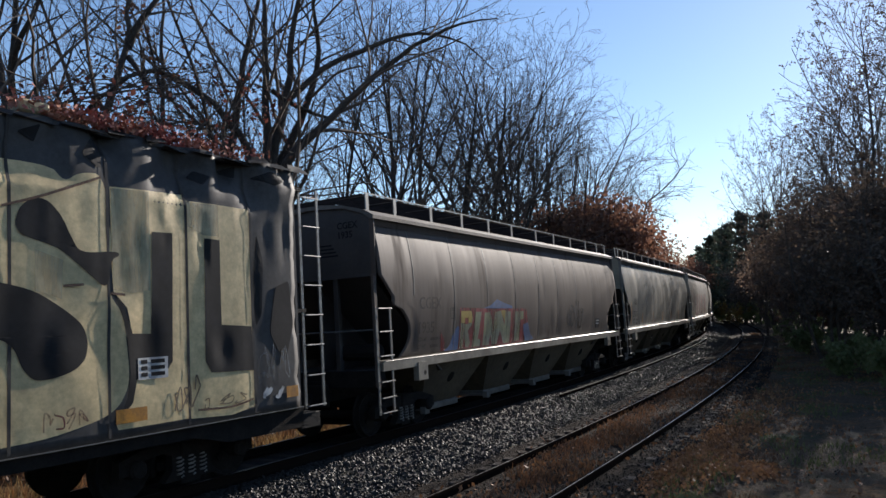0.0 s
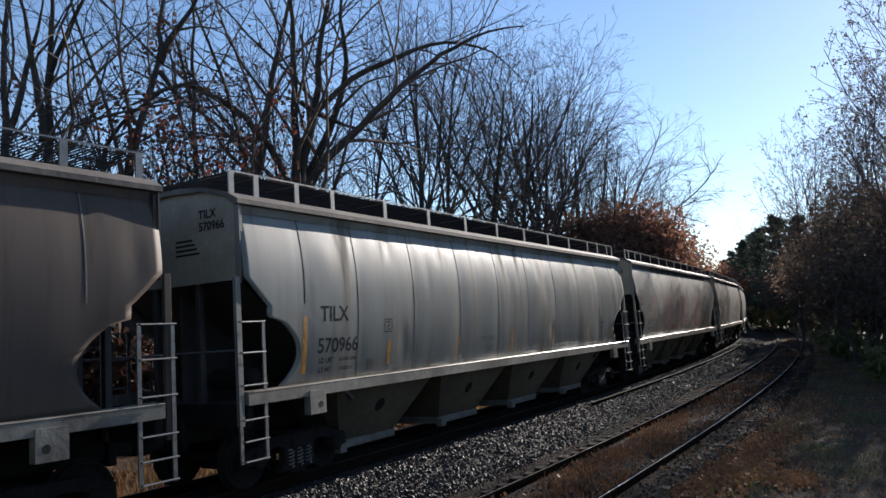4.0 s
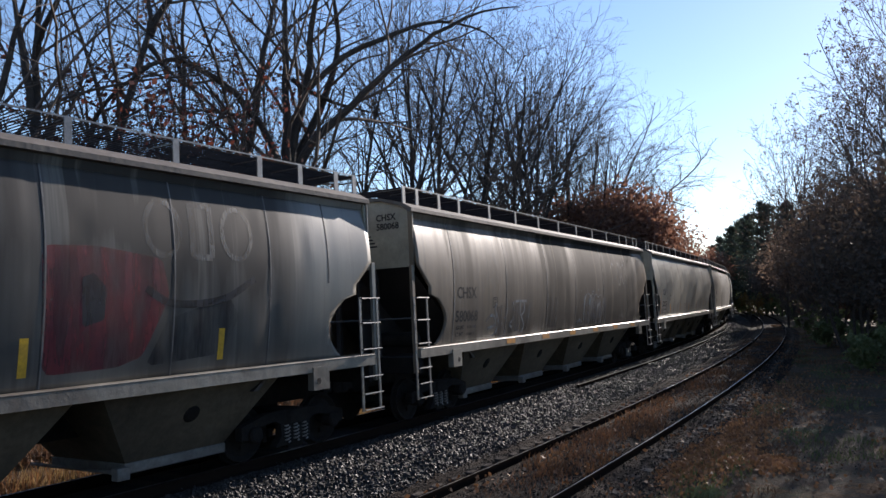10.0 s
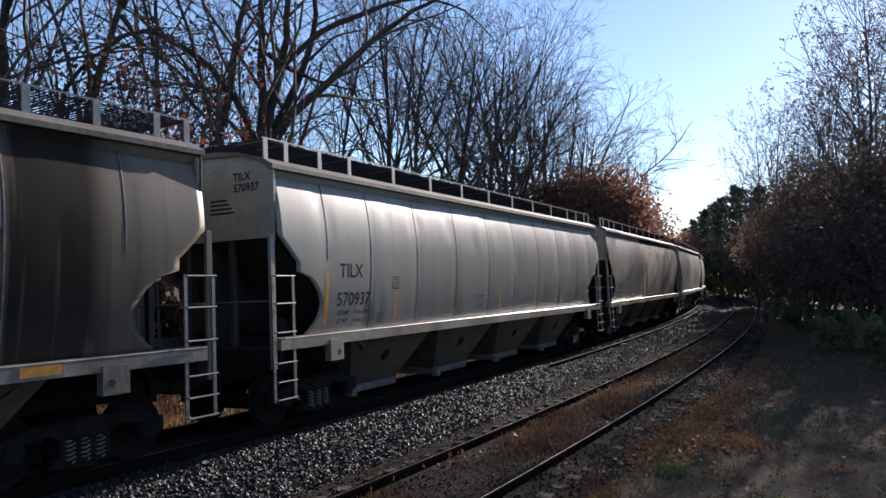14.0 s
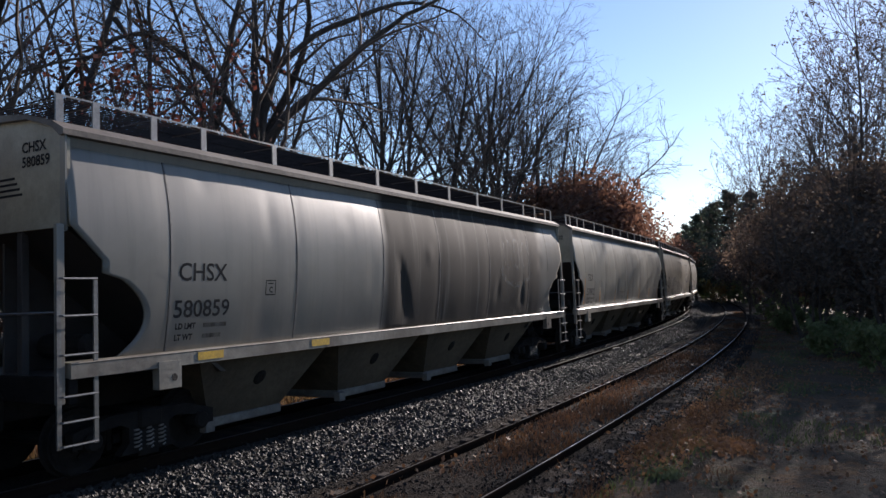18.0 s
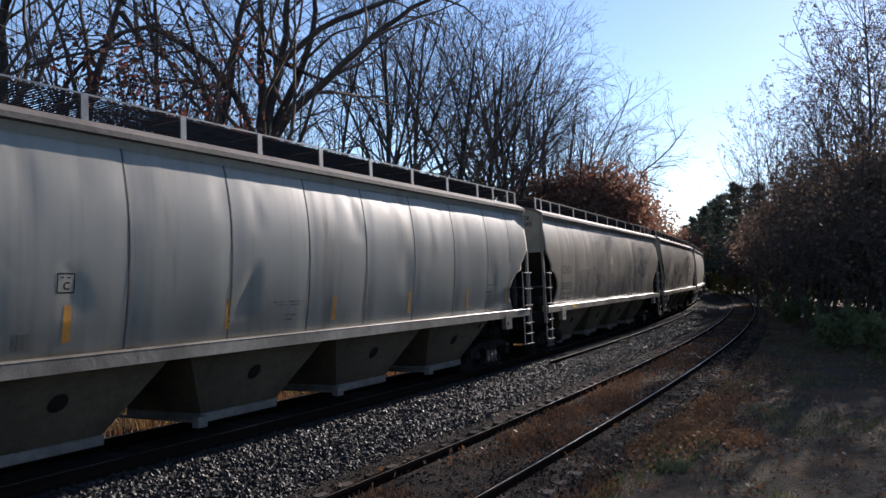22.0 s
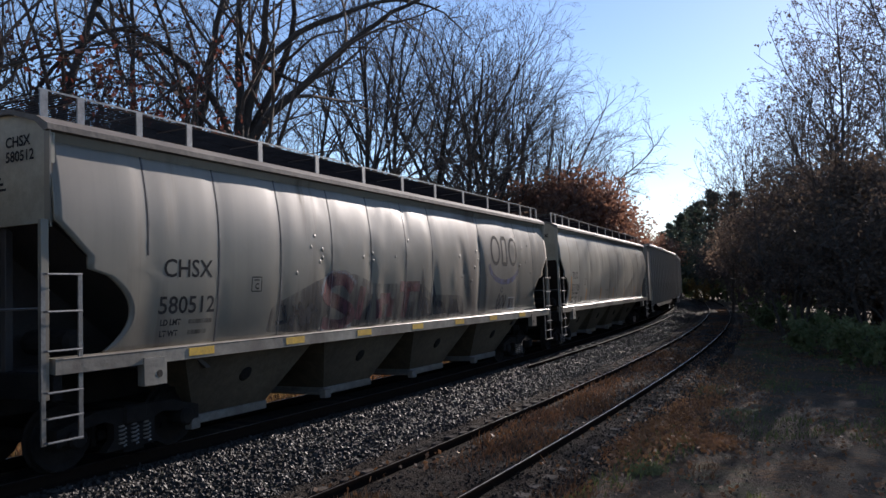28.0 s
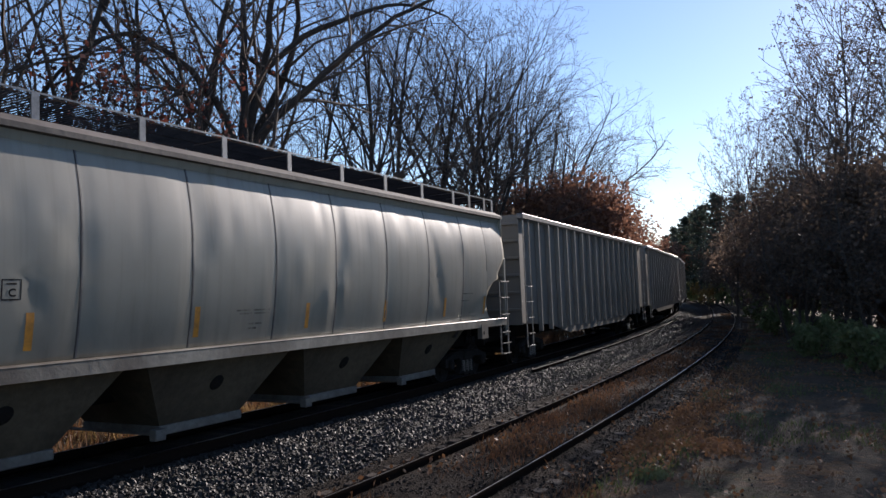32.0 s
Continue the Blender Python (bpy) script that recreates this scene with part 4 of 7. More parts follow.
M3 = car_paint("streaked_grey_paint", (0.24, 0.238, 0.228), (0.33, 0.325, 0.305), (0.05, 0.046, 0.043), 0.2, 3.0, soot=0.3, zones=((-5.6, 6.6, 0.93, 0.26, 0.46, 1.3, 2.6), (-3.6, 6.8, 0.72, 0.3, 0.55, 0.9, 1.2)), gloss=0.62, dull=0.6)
c, f = hopper("streaked grey covered hopper with faded red spray-painted letters", M3, 3, 0.016)
marks(c, f, "CHSX", "581010", strips=YELLOW, strip_at=(-5.1, -2.49, 0.0, 1.3, 2.46, 5.2))
for o in ([(-6.1, 3.05), (-5.7, 3.05), (-5.75, 2.1), (-6.1, 2.1)], [(-4.6, 2.95), (-4.2, 2.95), (-4.25, 1.85), (-3.75, 1.8), (-3.75, 3.0), (-3.45, 3.0), (-3.4, 1.6), (-4.55, 1.6)], [(-3.28, 2.99), (-2.82, 3.04), (-2.85, 1.9), (-2.21, 1.85), (-2.25, 1.55), (-3.32, 1.57)],
          [(-2.01, 2.62), (-1.86, 2.52), (-1.8, 1.62), (-2.1, 1.59)], [(-1.67, 3.01), (-0.86, 3.04), (-0.96, 1.77), (-1.69, 1.6)], [(-0.13, 3.0), (1.16, 3.05), (1.2, 1.75), (-0.26, 1.6)], [(2.62, 3.08), (3.3, 3.1), (4.2, 2.98), (4.32, 2.5), (3.95, 1.75), (3.6, 1.64), (2.66, 1.62)]):
    part("painted_letter", patch(rounded(o), f, 0.004), RED, c, "faded red spray paint")
part("letter_gap", patch(rounded([(3.1, 2.72), (3.25, 2.78), (3.42, 2.6), (3.4, 2.22), (3.12, 2.14)]), f, 0.0064), DARK_P, c, "dark spray paint")
part("letter_shade", patch(rounded([(4.3, 2.2), (5.3, 2.5), (5.5, 2.2), (5.2, 1.7), (4.0, 1.62)]), f, 0.0025), MIST, c, "thin dark overspray")
strokes("painted_bar", ([[(0.3, 2.66), (1.1, 2.62)], [(-0.1, 2.28), (0.65, 2.22)], smooth_line([(3.97, 2.6), (4.39, 2.4), (5.18, 2.45), (5.79, 2.74)])], 0.1, f, 0.0064), DARK_P, c, "dark spray paint")
strokes("letter_shade", ([[(-4.9, 2.9), (-4.85, 1.7)], [(1.25, 2.6), (1.3, 1.6)], [(-0.45, 2.9), (-0.4, 1.6)]], 0.2, f, 0.0052), PALE_P, c, "washed-out white spray paint")
strokes("spray_tag", (scrawl(12, -8.02, -7.55, 2.62, 3.05, 3, 7), 0.035, f, 0.0072), DARK_P, c)
strokes("spray_tag", (scrawl(13, -8.25, -7.6, 2.86, 3.22, 4, 5), 0.03, f, 0.0072), DARK_P, c)
strokes("spray_tag", (scrawl(14, -7.95, -7.62, 3.12, 3.4, 3, 4), 0.022, f, 0.0072), DARK_P, c)
badge(c, f, GHOST, 4.85, 3.38)
TRAIN.append((c, 2 * SPACING))

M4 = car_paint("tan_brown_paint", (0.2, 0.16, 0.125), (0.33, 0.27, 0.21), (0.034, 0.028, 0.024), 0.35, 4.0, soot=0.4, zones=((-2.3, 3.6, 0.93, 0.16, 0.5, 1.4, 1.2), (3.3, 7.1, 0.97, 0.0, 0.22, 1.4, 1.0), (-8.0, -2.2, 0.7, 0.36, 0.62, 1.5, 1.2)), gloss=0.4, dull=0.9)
c, f = hopper("tan and dark brown weathered covered hopper with a pale graffiti tag", M4, 4, 0.013, seams=WIDE_SEAMS)
marks(c, f, "CHSX", "580068", strip_at=(), sill_at=(-4.4, -2.17, -0.1, 2.0, 4.1, 6.2))
for o in ([(-5.35, 1.55), (-5.1, 1.55), (-4.9, 1.85), (-5.0, 2.2), (-4.4, 2.3), (-4.4, 1.55), (-4.9, 1.5)], [(-4.1, 2.2), (-3.7, 2.3), (-3.65, 1.6), (-4.3, 1.55)], [(-3.55, 2.2), (-3.1, 2.25), (-3.15, 1.6), (-3.6, 1.55)]):
    part("letter_fill", patch(rounded(o), f, 0.004), MIST, c, "black spray paint")
for w, lines in ((0.07, [[(-5.51, 1.88), (-5.38, 1.99), (-5.16, 2.0), (-5.02, 1.8), (-5.24, 1.75), (-5.45, 1.72)], [(-4.99, 2.29), (-5.07, 2.14), (-4.89, 1.84), (-5.0, 1.61), (-5.17, 1.53)]]), (0.045, [[(-4.71, 1.83), (-4.5, 1.64), (-4.5, 1.51), (-4.79, 1.49)], [(-4.38, 2.27), (-4.44, 1.97), (-4.6, 1.9)]]),
                 (0.06, [[(-4.11, 2.29), (-3.99, 2.18), (-4.03, 1.89), (-4.25, 1.79), (-4.09, 1.69)], [(-4.11, 2.29), (-3.74, 2.33), (-3.21, 2.33)]]), (0.05, [[(-3.65, 2.2), (-3.6, 2.3), (-3.45, 2.32), (-3.39, 2.08), (-3.59, 1.98), (-3.65, 2.2)], [(-3.59, 1.98), (-3.39, 1.75), (-3.46, 1.56), (-3.66, 1.6)], [(-3.03, 2.3), (-3.11, 1.9)]])):
    strokes("painted_letter", ([smooth_line(q) for q in lines], w, f, 0.0064), PALE_P, c, "pale spray paint outline")
part("painted_square", patch([(-1.78, 2.41), (-1.08, 2.41), (-1.1, 1.6), (-1.8, 1.6)], f, 0.004), MIST, c, "black spray paint")
part("letter_fill", patch([(1.25, 1.56), (3.5, 1.56), (3.3, 2.38), (2.6, 2.3), (1.9, 2.42), (1.3, 2.3)], f, 0.0048), DARK_P, c, "black spray paint")
part("letter_fill", patch(rounded([(1.61, 2.32), (1.75, 2.37), (1.81, 2.28), (1.78, 2.15), (1.65, 2.14), (1.59, 2.23)]), f, 0.0060), TEAL_P, c, "dark teal spray paint")
strokes("painted_letter", ([smooth_line([(1.2, 1.69), (1.2, 2.13), (1.27, 2.37), (1.44, 2.48), (1.65, 2.47), (1.75, 2.39)]), smooth_line([(2.4, 1.99), (2.52, 2.13), (2.68, 2.15)]), smooth_line([(1.6, 1.9), (1.65, 1.7)])], 0.1, f, 0.0072), PALE_P, c, "pale spray paint outline")
strokes("painted_letter", ([smooth_line([(1.88, 1.86), (1.91, 2.23), (1.85, 2.45), (2.02, 2.49), (2.13, 2.4)]), smooth_line([(2.15, 2.42), (2.08, 2.32), (2.23, 2.26), (2.25, 2.15), (2.08, 2.07), (2.1, 1.91), (2.27, 1.63)]), smooth_line([(2.13, 2.43), (2.27, 2.47), (2.52, 2.39), (2.73, 2.45), (2.9, 2.31), (2.65, 2.18), (2.68, 2.13), (2.76, 1.98), (2.71, 1.65)]), smooth_line([(2.76, 2.45), (2.91, 2.5), (3.06, 2.42), (3.08, 2.2)]), smooth_line([(2.4, 1.98), (2.45, 1.84), (2.33, 1.62)]), smooth_line([(2.86, 2.03), (2.88, 1.84)]), smooth_line([(2.95, 2.0), (2.96, 1.86)]), smooth_line([(3.03, 2.0), (3.1, 1.8)]), smooth_line([(2.85, 2.13), (3.23, 1.99)])], 0.035, f, 0.0072), PALE_P, c, "pale spray paint outline")
strokes("painted_letter", ([smooth_line([(0.63, 1.54), (0.73, 1.67), (0.91, 1.71), (1.15, 1.58)])], 0.09, f, 0.0072), PALE_P, c, "pale spray paint")
strokes("paint_dab", ([[(0.9 + 0.55 * k, 2.55 + 0.05 * (k % 2)), (0.94 + 0.55 * k, 2.6 + 0.05 * (k % 2))] for k in range(5)], 0.05, f, 0.0072), PALE_P, c)
strokes("stencil_box", ([[(5.05, 1.66), (5.5, 1.66), (5.5, 1.9), (5.05, 1.9), (5.05, 1.66)], [(5.27, 1.66), (5.27, 1.9)]], 0.02, f), PALE_P, c)
badge(c, f, GHOST, 4.9, 3.17)
TRAIN.append((c, 3 * SPACING))

M5 = car_paint("light_grey_paint", (0.36, 0.36, 0.335), (0.43, 0.425, 0.39), (0.2, 0.175, 0.14), 0.22, 5.0)
c, f = hopper("light grey covered hopper with faint rust runs", M5, 5, 0.016)
marks(c, f, "TILX", "570937")
TRAIN.append((c, 4 * SPACING))

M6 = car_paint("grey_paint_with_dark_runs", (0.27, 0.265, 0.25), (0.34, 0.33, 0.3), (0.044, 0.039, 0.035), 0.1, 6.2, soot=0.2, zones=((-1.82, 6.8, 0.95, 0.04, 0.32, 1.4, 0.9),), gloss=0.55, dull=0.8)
c, f = hopper("grey covered hopper with broad dark brown run marks", M6, 6, 0.015, seams=WIDE_SEAMS, creases=((-1.25, 3.0, -0.9, 1.55, 0.34, 0.06), (5.3, 2.6, 5.25, 1.7, 0.25, 0.05), (3.75, 2.7, 3.6, 1.9, 0.2, 0.03)))
marks(c, f, "CHSX", "580859", strips=YELLOW, strip_at=(), sill_at=(-6.4, -3.9))
badge(c, f, GHOST, 4.9, 3.15, GHOST)
TRAIN.append((c, 5 * SPACING))

M7 = car_paint("pale_grey_paint", (0.35, 0.355, 0.335), (0.42, 0.42, 0.385), (0.19, 0.165, 0.13), 0.2, 7.0)
c, f = hopper("pale grey covered hopper with dented side panels", M7, 7, 0.018, creases=((-4.95, 2.55, -5.0, 1.9, 0.3, 0.04), (-1.95, 2.6, -2.3, 1.7, 0.35, 0.06), (-2.0, 3.9, -1.9, 3.0, 0.2, 0.03), (0.55, 3.9, 0.7, 3.0, 0.3, 0.04), (3.3, 3.8, 3.4, 2.6, 0.25, 0.03)))
marks(c, f, "TILX", "570902")
TRAIN.append((c, 6 * SPACING))

M8 = car_paint("tan_grey_paint", (0.28, 0.258, 0.222), (0.36, 0.332, 0.28), (0.11, 0.085, 0.068), 0.32, 8.3)
c, f = hopper("tan-grey covered hopper with dark spray-painted letters low on its side", M8, 8, 0.019, seams=(-7.05, -5.55, -4.22, -2.8, -1.3, 0.2, 1.7, 3.3, 4.8, 6.2, 7.4))
marks(c, f, "CHSX", "580593", strips=YELLOW, strip_at=(), sill_at=(-5.9,))
part("painted_field", patch(rounded([(-4.98, 1.54), (1.95, 1.54), (1.75, 2.05), (0.4, 2.1), (-0.4, 2.45), (-2.0, 2.3), (-3.0, 2.52), (-4.9, 2.5)]), f, 0.0025), MIST, c, "thin dark overspray")
for w, lines in ((0.15, [[(-5.0, 2.42), (-4.8, 2.48), (-3.9, 2.5), (-3.4, 2.58), (-3.0, 2.57)]]), (0.26, [[(-4.9, 2.4), (-4.86, 1.6)], [(-4.2, 2.2), (-4.28, 1.6)]]),
                 (0.2, [[(-3.98, 2.42), (-3.8, 1.95), (-3.66, 1.6)], [(-3.35, 2.45), (-3.3, 2.0), (-3.1, 1.6)], [(-2.85, 2.42), (-2.5, 2.0), (-1.95, 1.58)], [(-2.4, 2.1), (-2.45, 1.6)]]),
                 (0.17, [[(-1.95, 2.4), (-1.65, 2.0), (-1.35, 1.66)], [(-1.1, 2.3), (-1.05, 1.65)], [(-0.7, 2.4), (-0.25, 1.9), (0.2, 1.6)], [(0.2, 2.35), (0.1, 1.8)]]),
                 (0.14, [[(0.5, 2.4), (0.8, 2.0), (1.08, 1.64)], [(1.3, 2.2), (1.25, 1.65)], [(1.6, 2.3), (1.85, 1.9), (1.8, 1.62)], [(2.3, 2.3), (2.5, 1.75)], [(3.3, 2.1), (3.5, 1.7)]])):
    strokes("letter_shade", ([smooth_line(q) for q in lines], w, f, 0.0048), DARK_P, c, "worn dark spray paint")
strokes("painted_letter", ([smooth_line(q) for q in ([(-4.6, 2.35), (-4.55, 1.65)], [(-4.05, 2.2), (-3.95, 1.65)], [(-3.1, 2.2), (-2.85, 1.62)], [(-2.15, 2.3), (-2.2, 1.7)], [(-1.25, 2.3), (-1.2, 1.7)], [(0.35, 2.3), (0.4, 1.7)])], 0.1, f, 0.0064), TANP, c, "bare paint left between dark strokes")
part("spray_blot", patch([(-1.0, 2.75), (-0.55, 2.78), (-0.5, 3.0), (-0.85, 3.05)], f, 0.0056), OCHRE, c, "faint orange blot")
strokes("spray_tag", (scrawl(61, -5.9, -4.7, 1.36, 1.5, 3), 0.03, lambda y, z: 1.55, 0.006), PALE_P, c)
badge(c, f, LETTER, 5.05, 3.17, NAVY, 0.09)
TRAIN.append((c, 7 * SPACING))

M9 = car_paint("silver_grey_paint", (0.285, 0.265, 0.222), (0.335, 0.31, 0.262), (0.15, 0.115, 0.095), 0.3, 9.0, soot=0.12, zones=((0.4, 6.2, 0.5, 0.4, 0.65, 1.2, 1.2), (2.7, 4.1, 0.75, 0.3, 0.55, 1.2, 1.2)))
c, f = hopper("silver-grey dented covered hopper with red and dark graffiti", M9, 9, 0.024, seams=(-7.2, -5.9, -4.5, -3.07, -1.75, -0.4, 0.8, 3.5, 6.0, 7.3), creases=((0.9, 2.8, 1.0, 1.7, 0.3, 0.05), (2.3, 3.4, 2.6, 1.6, 0.4, 0.06), (3.4, 3.6, 3.5, 1.6, 0.35, 0.07), (-1.9, 3.2, -1.7, 2.1, 0.3, 0.04), (-3.4, 2.9, -3.1, 2.0, 0.3, 0.05)))
marks(c, f, "CHSX", "580512", strips=YELLOW, strip_at=(), sill_at=(-6.3, -4.2, -2.11, -0.01, 2.06, 4.1, 6.21))
part("painted_field", patch(rounded([(-4.8, 1.5), (2.6, 1.5), (2.4, 2.0), (0.8, 2.05), (0.3, 2.3), (-1.6, 2.3), (-2.4, 2.5), (-3.4, 2.4), (-4.7, 1.95)]), f, 0.0022), MIST, c, "thin dark overspray")
strokes("painted_letter", ([smooth_line([(-2.4, 2.2), (-2.7, 2.4), (-3.1, 2.35), (-3.2, 2.1), (-2.8, 1.95), (-2.4, 1.75), (-2.7, 1.52), (-3.3, 1.6)])], 0.26, f, 0.0064), MAROON, c, "dark red spray paint")
strokes("letter_shade", ([smooth_line([(-2.3, 2.3), (-2.65, 2.52), (-3.2, 2.46), (-3.35, 2.1)]), smooth_line([(-3.4, 1.5), (-2.8, 1.42), (-2.35, 1.55)])], 0.07, f, 0.0080), PALE_P, c, "pale spray paint outline")
for pts in ([(-2.05, 2.25), (-2.15, 1.62)], [(-1.45, 2.0), (-1.4, 1.62)], [(-0.95, 2.0), (-1.0, 1.62)], [(-1.4, 2.0), (-1.0, 2.0)], [(-0.64, 2.24), (0.2, 2.24)], [(-0.3, 2.24), (-0.42, 1.6)]):
    strokes("painted_letter", ([pts], 0.22, f, 0.0056), MAROON, c, "dark red spray paint")
strokes("letter_shade", ([[(-1.75, 2.1), (-1.8, 1.6)], [(-1.15, 1.9), (-1.2, 1.58)], [(-0.05, 1.9), (-0.1, 1.58)]], 0.16, f, 0.0052), DARK_P, c, "black spray paint")
strokes("spray_tag", (scrawl(33, -4.6, -3.4, 1.6, 2.0, 4), 0.07, f, 0.0064), DARK_P, c)
for o in ([(0.15, 1.58), (0.9, 1.58), (0.75, 1.9), (0.5, 2.0), (0.33, 2.65), (0.25, 2.0)], [(0.95, 1.6), (1.6, 1.6), (1.4, 1.85), (1.05, 1.95), (0.85, 2.4), (0.9, 1.9)], [(1.7, 1.6), (2.3, 1.6), (2.1, 1.9), (1.8, 1.95)]):
    part("spray_spike", patch(o, f, 0.0056), DARK_P, c, "black spray paint")
strokes("spray_tag", (scrawl(34, 4.5, 5.2, 1.55, 2.05, 3, 6), 0.05, f, 0.0064), DARK_P, c)
strokes("spray_tag", ([smooth_line([(4.78, 2.1), (4.86, 2.18), (4.94, 2.1), (4.86, 2.04), (4.78, 2.1)])], 0.03, f, 0.0064), DARK_P, c)
part("stencil_panel", patch([(5.36, 1.58), (5.8, 1.58), (5.8, 1.88), (5.36, 1.88)], f, 0.0064), DARK_P, c, "black stencilled panel")
strokes("stencil_box", ([[(5.36, 1.58), (5.8, 1.58), (5.8, 1.88), (5.36, 1.88), (5.36, 1.58)], [(5.58, 1.58), (5.58, 1.88)]], 0.022, f, 0.009), WHITE, c)
badge(c, f, LETTER, 5.05, 3.17, NAVY, 0.09)
for y, z in ((-3.7, 2.95), (-3.6, 3.14), (-3.45, 2.7), (-3.38, 2.92), (-3.36, 2.78), (-4.1, 2.5), (-2.05, 2.82), (-1.7, 2.9), (-1.68, 2.76), (-0.85, 2.86), (-0.3, 3.2), (3.1, 2.7), (2.9, 2.36), (2.21, 2.94), (2.38, 2.47), (6.4, 3.3), (6.7, 2.9), (6.2, 2.8), (6.9, 3.4), (7.1, 2.6), (5.9, 3.6), (3.2, 3.1), (3.3, 2.9)):
    bm = bmesh.new()
    lathe(bm, [(0.001, 0.006), (0.016, 0.0052), (0.03, 0.0025), (0.044, -0.003)], 10, pose(f(y, z), y, z))
    part("dent", bm, M9, c, smooth=True)
TRAIN.append((c, 8 * SPACING))

M10 = car_paint("clean_cream_grey_paint", (0.39, 0.385, 0.345), (0.45, 0.44, 0.39), (0.25, 0.225, 0.18), 0.18, 10.0)
c, f = hopper("clean pale cream-grey covered hopper with dented upper panels", M10, 10, 0.02, creases=((1.2, 3.9, 1.0, 2.4, 0.4, 0.05), (-2.4, 3.6, -2.3, 2.6, 0.3, 0.03), (4.6, 3.6, 4.9, 1.9, 0.3, 0.05), (-4.9, 2.6, -4.8, 2.0, 0.2, 0.03)))
marks(c, f, "TILX", "571100", -6.98, strip_at=(-7.12, -4.85, -2.35, 0.15, 2.65, 5.2, 7.35), foot=1.99, prints=(("LD LMT", -0.03, 1.87), ("218900 LO", 0.4, 1.87), ("LT WT", -0.04, 1.715), ("67100", 0.45, 1.715), ("CU FT", -0.05, 1.56), ("5791", 0.54, 1.56)))
TRAIN.append((c, 9 * SPACING))


def box_car():
    """A battered boxcar with a painted-over side."""
    car = thing("box_car", "battered black boxcar with huge beige graffiti letters and torn roof", "railcar", "cars of the freight train")
    seams = tuple(6.66 - 1.19 * k for k in range(12))
    base = dents(77, 0.07, seams)

    def dent(y, z):
        top = max(0.0, (z - 3.9) / 0.8)
        fold = noise.noise(Vector((y * 1.2, z * 1.3, 4.0))) + 0.5 * noise.noise(Vector((y * 2.9, z * 2.2, 9.0)))
        return base(y, z) * (0.35 + 0.9 * top) - 0.5 * min(1.0, top) * max(0.0, fold + 0.08)

    shape = lambda z: 1.55
    hull = plain("charred_black_paint", (0.038, 0.037, 0.038), (0.08, 0.076, 0.073), 0.62, 0, 1.2, 0.0, 14, spec=0.3)
    ragged = lambda z: 7.6 + 0.1 * noise.noise(Vector((0, z * 1.5, 3.0))) + 0.05 * noise.noise(Vector((0, z * 4.0, 8.0)))
    sheet, fx = side_sheet(1, dent, shape, ragged, seams, 0.92, 4.72)
    part("side_sheet", sheet, hull, car, smooth=True)
    part("side_sheet", side_sheet(-1, dent, shape, lambda z: 7.7, seams, 0.92, 4.72, False)[0], hull, car, smooth=True)
    for sg in (-1, 1):
        bm = bmesh.new()
        outline = [(-1.52, 0.92), (1.52, 0.92), (1.52, 4.7), (0.7, 4.85), (-0.7, 4.85), (-1.52, 4.7)]
        prism(bm, outline, sg * 7.62, sg * 7.68, "y")
        bmesh.ops.recalc_face_normals(bm, faces=bm.faces)
        wall_end = part("end_wall", bm, hull, car)
        for k in range(9):
            part("end_rib", boxed(-1.45, 1.45, sg * 7.70 - 0.03, sg * 7.70 + 0.03, 1.2 + 0.38 * k, 1.33 + 0.38 * k, 0.02), hull, wall_end)
        part("end_platform", boxed(-1.45, 1.5, min(sg * 7.7, sg * 8.15), max(sg * 7.7, sg * 8.15), 0.56, 0.8, 0.01), BLACK, car)
        lad = ladder(car, 1.46, sg * 7.86, sg * 8.3, tuple(0.9 + 0.485 * k for k in range(8)), 4.45, 0.86, GALV, "end_ladder")
        part("ladder_bracket", boxed(0.9, 1.5, sg * 7.8 - 0.1, sg * 7.8 + 0.1, 4.38, 4.44), BLACK, car)
        part("ladder_bracket", boxed(0.9, 1.5, sg * 7.8 - 0.1, sg * 7.8 + 0.1, 2.4, 2.46), BLACK, car)
        coupler(car, sg, 8.2)
    for q in seams:
        part("side_seam", ribbon([[(q, 0.95), (q, 4.68)]], 0.04, fx, 0.03), SEAM_DARK, car)
    bm = bmesh.new()
    prism(bm, [(-1.5, 4.64), (-1.5, 4.7), (-0.8, 4.82), (0.8, 4.82), (1.5, 4.7), (1.5, 4.64), (0.8, 4.76), (-0.8, 4.76)], -7.6, 7.6, "y")
    bmesh.ops.recalc_face_normals(bm, faces=bm.faces)
    part("roof", bm, hull, car)
    bm = bmesh.new()
    rng = random.Random(6)
    y = 0.5
    while y < 7.6:
        w = rng.uniform(0.25, 0.7)
        h, t = rng.uniform(-0.12, 0.1), rng.uniform(-0.16, 0.04)
        v = [bm.verts.new(p) for p in ((1.6, y, 4.66), (1.62 + t, y + w, 4.66 + h * 0.5), (1.5 + t, y + w * 0.9, 4.74 + h), (1.48, y + w * 0.1, 4.74 + h * 0.7))]
        bm.faces.new(v)
        y += w
    bmesh.ops.solidify(bm, geom=bm.faces[:], thickness=0.012)
    part("torn_roof_edge", bm, hull, car)
    leaf = tint("reddish_leaves", (0.3, 0.07, 0.06), (0.42, 0.2, 0.12), 0.8)
    verts, faces = [], []
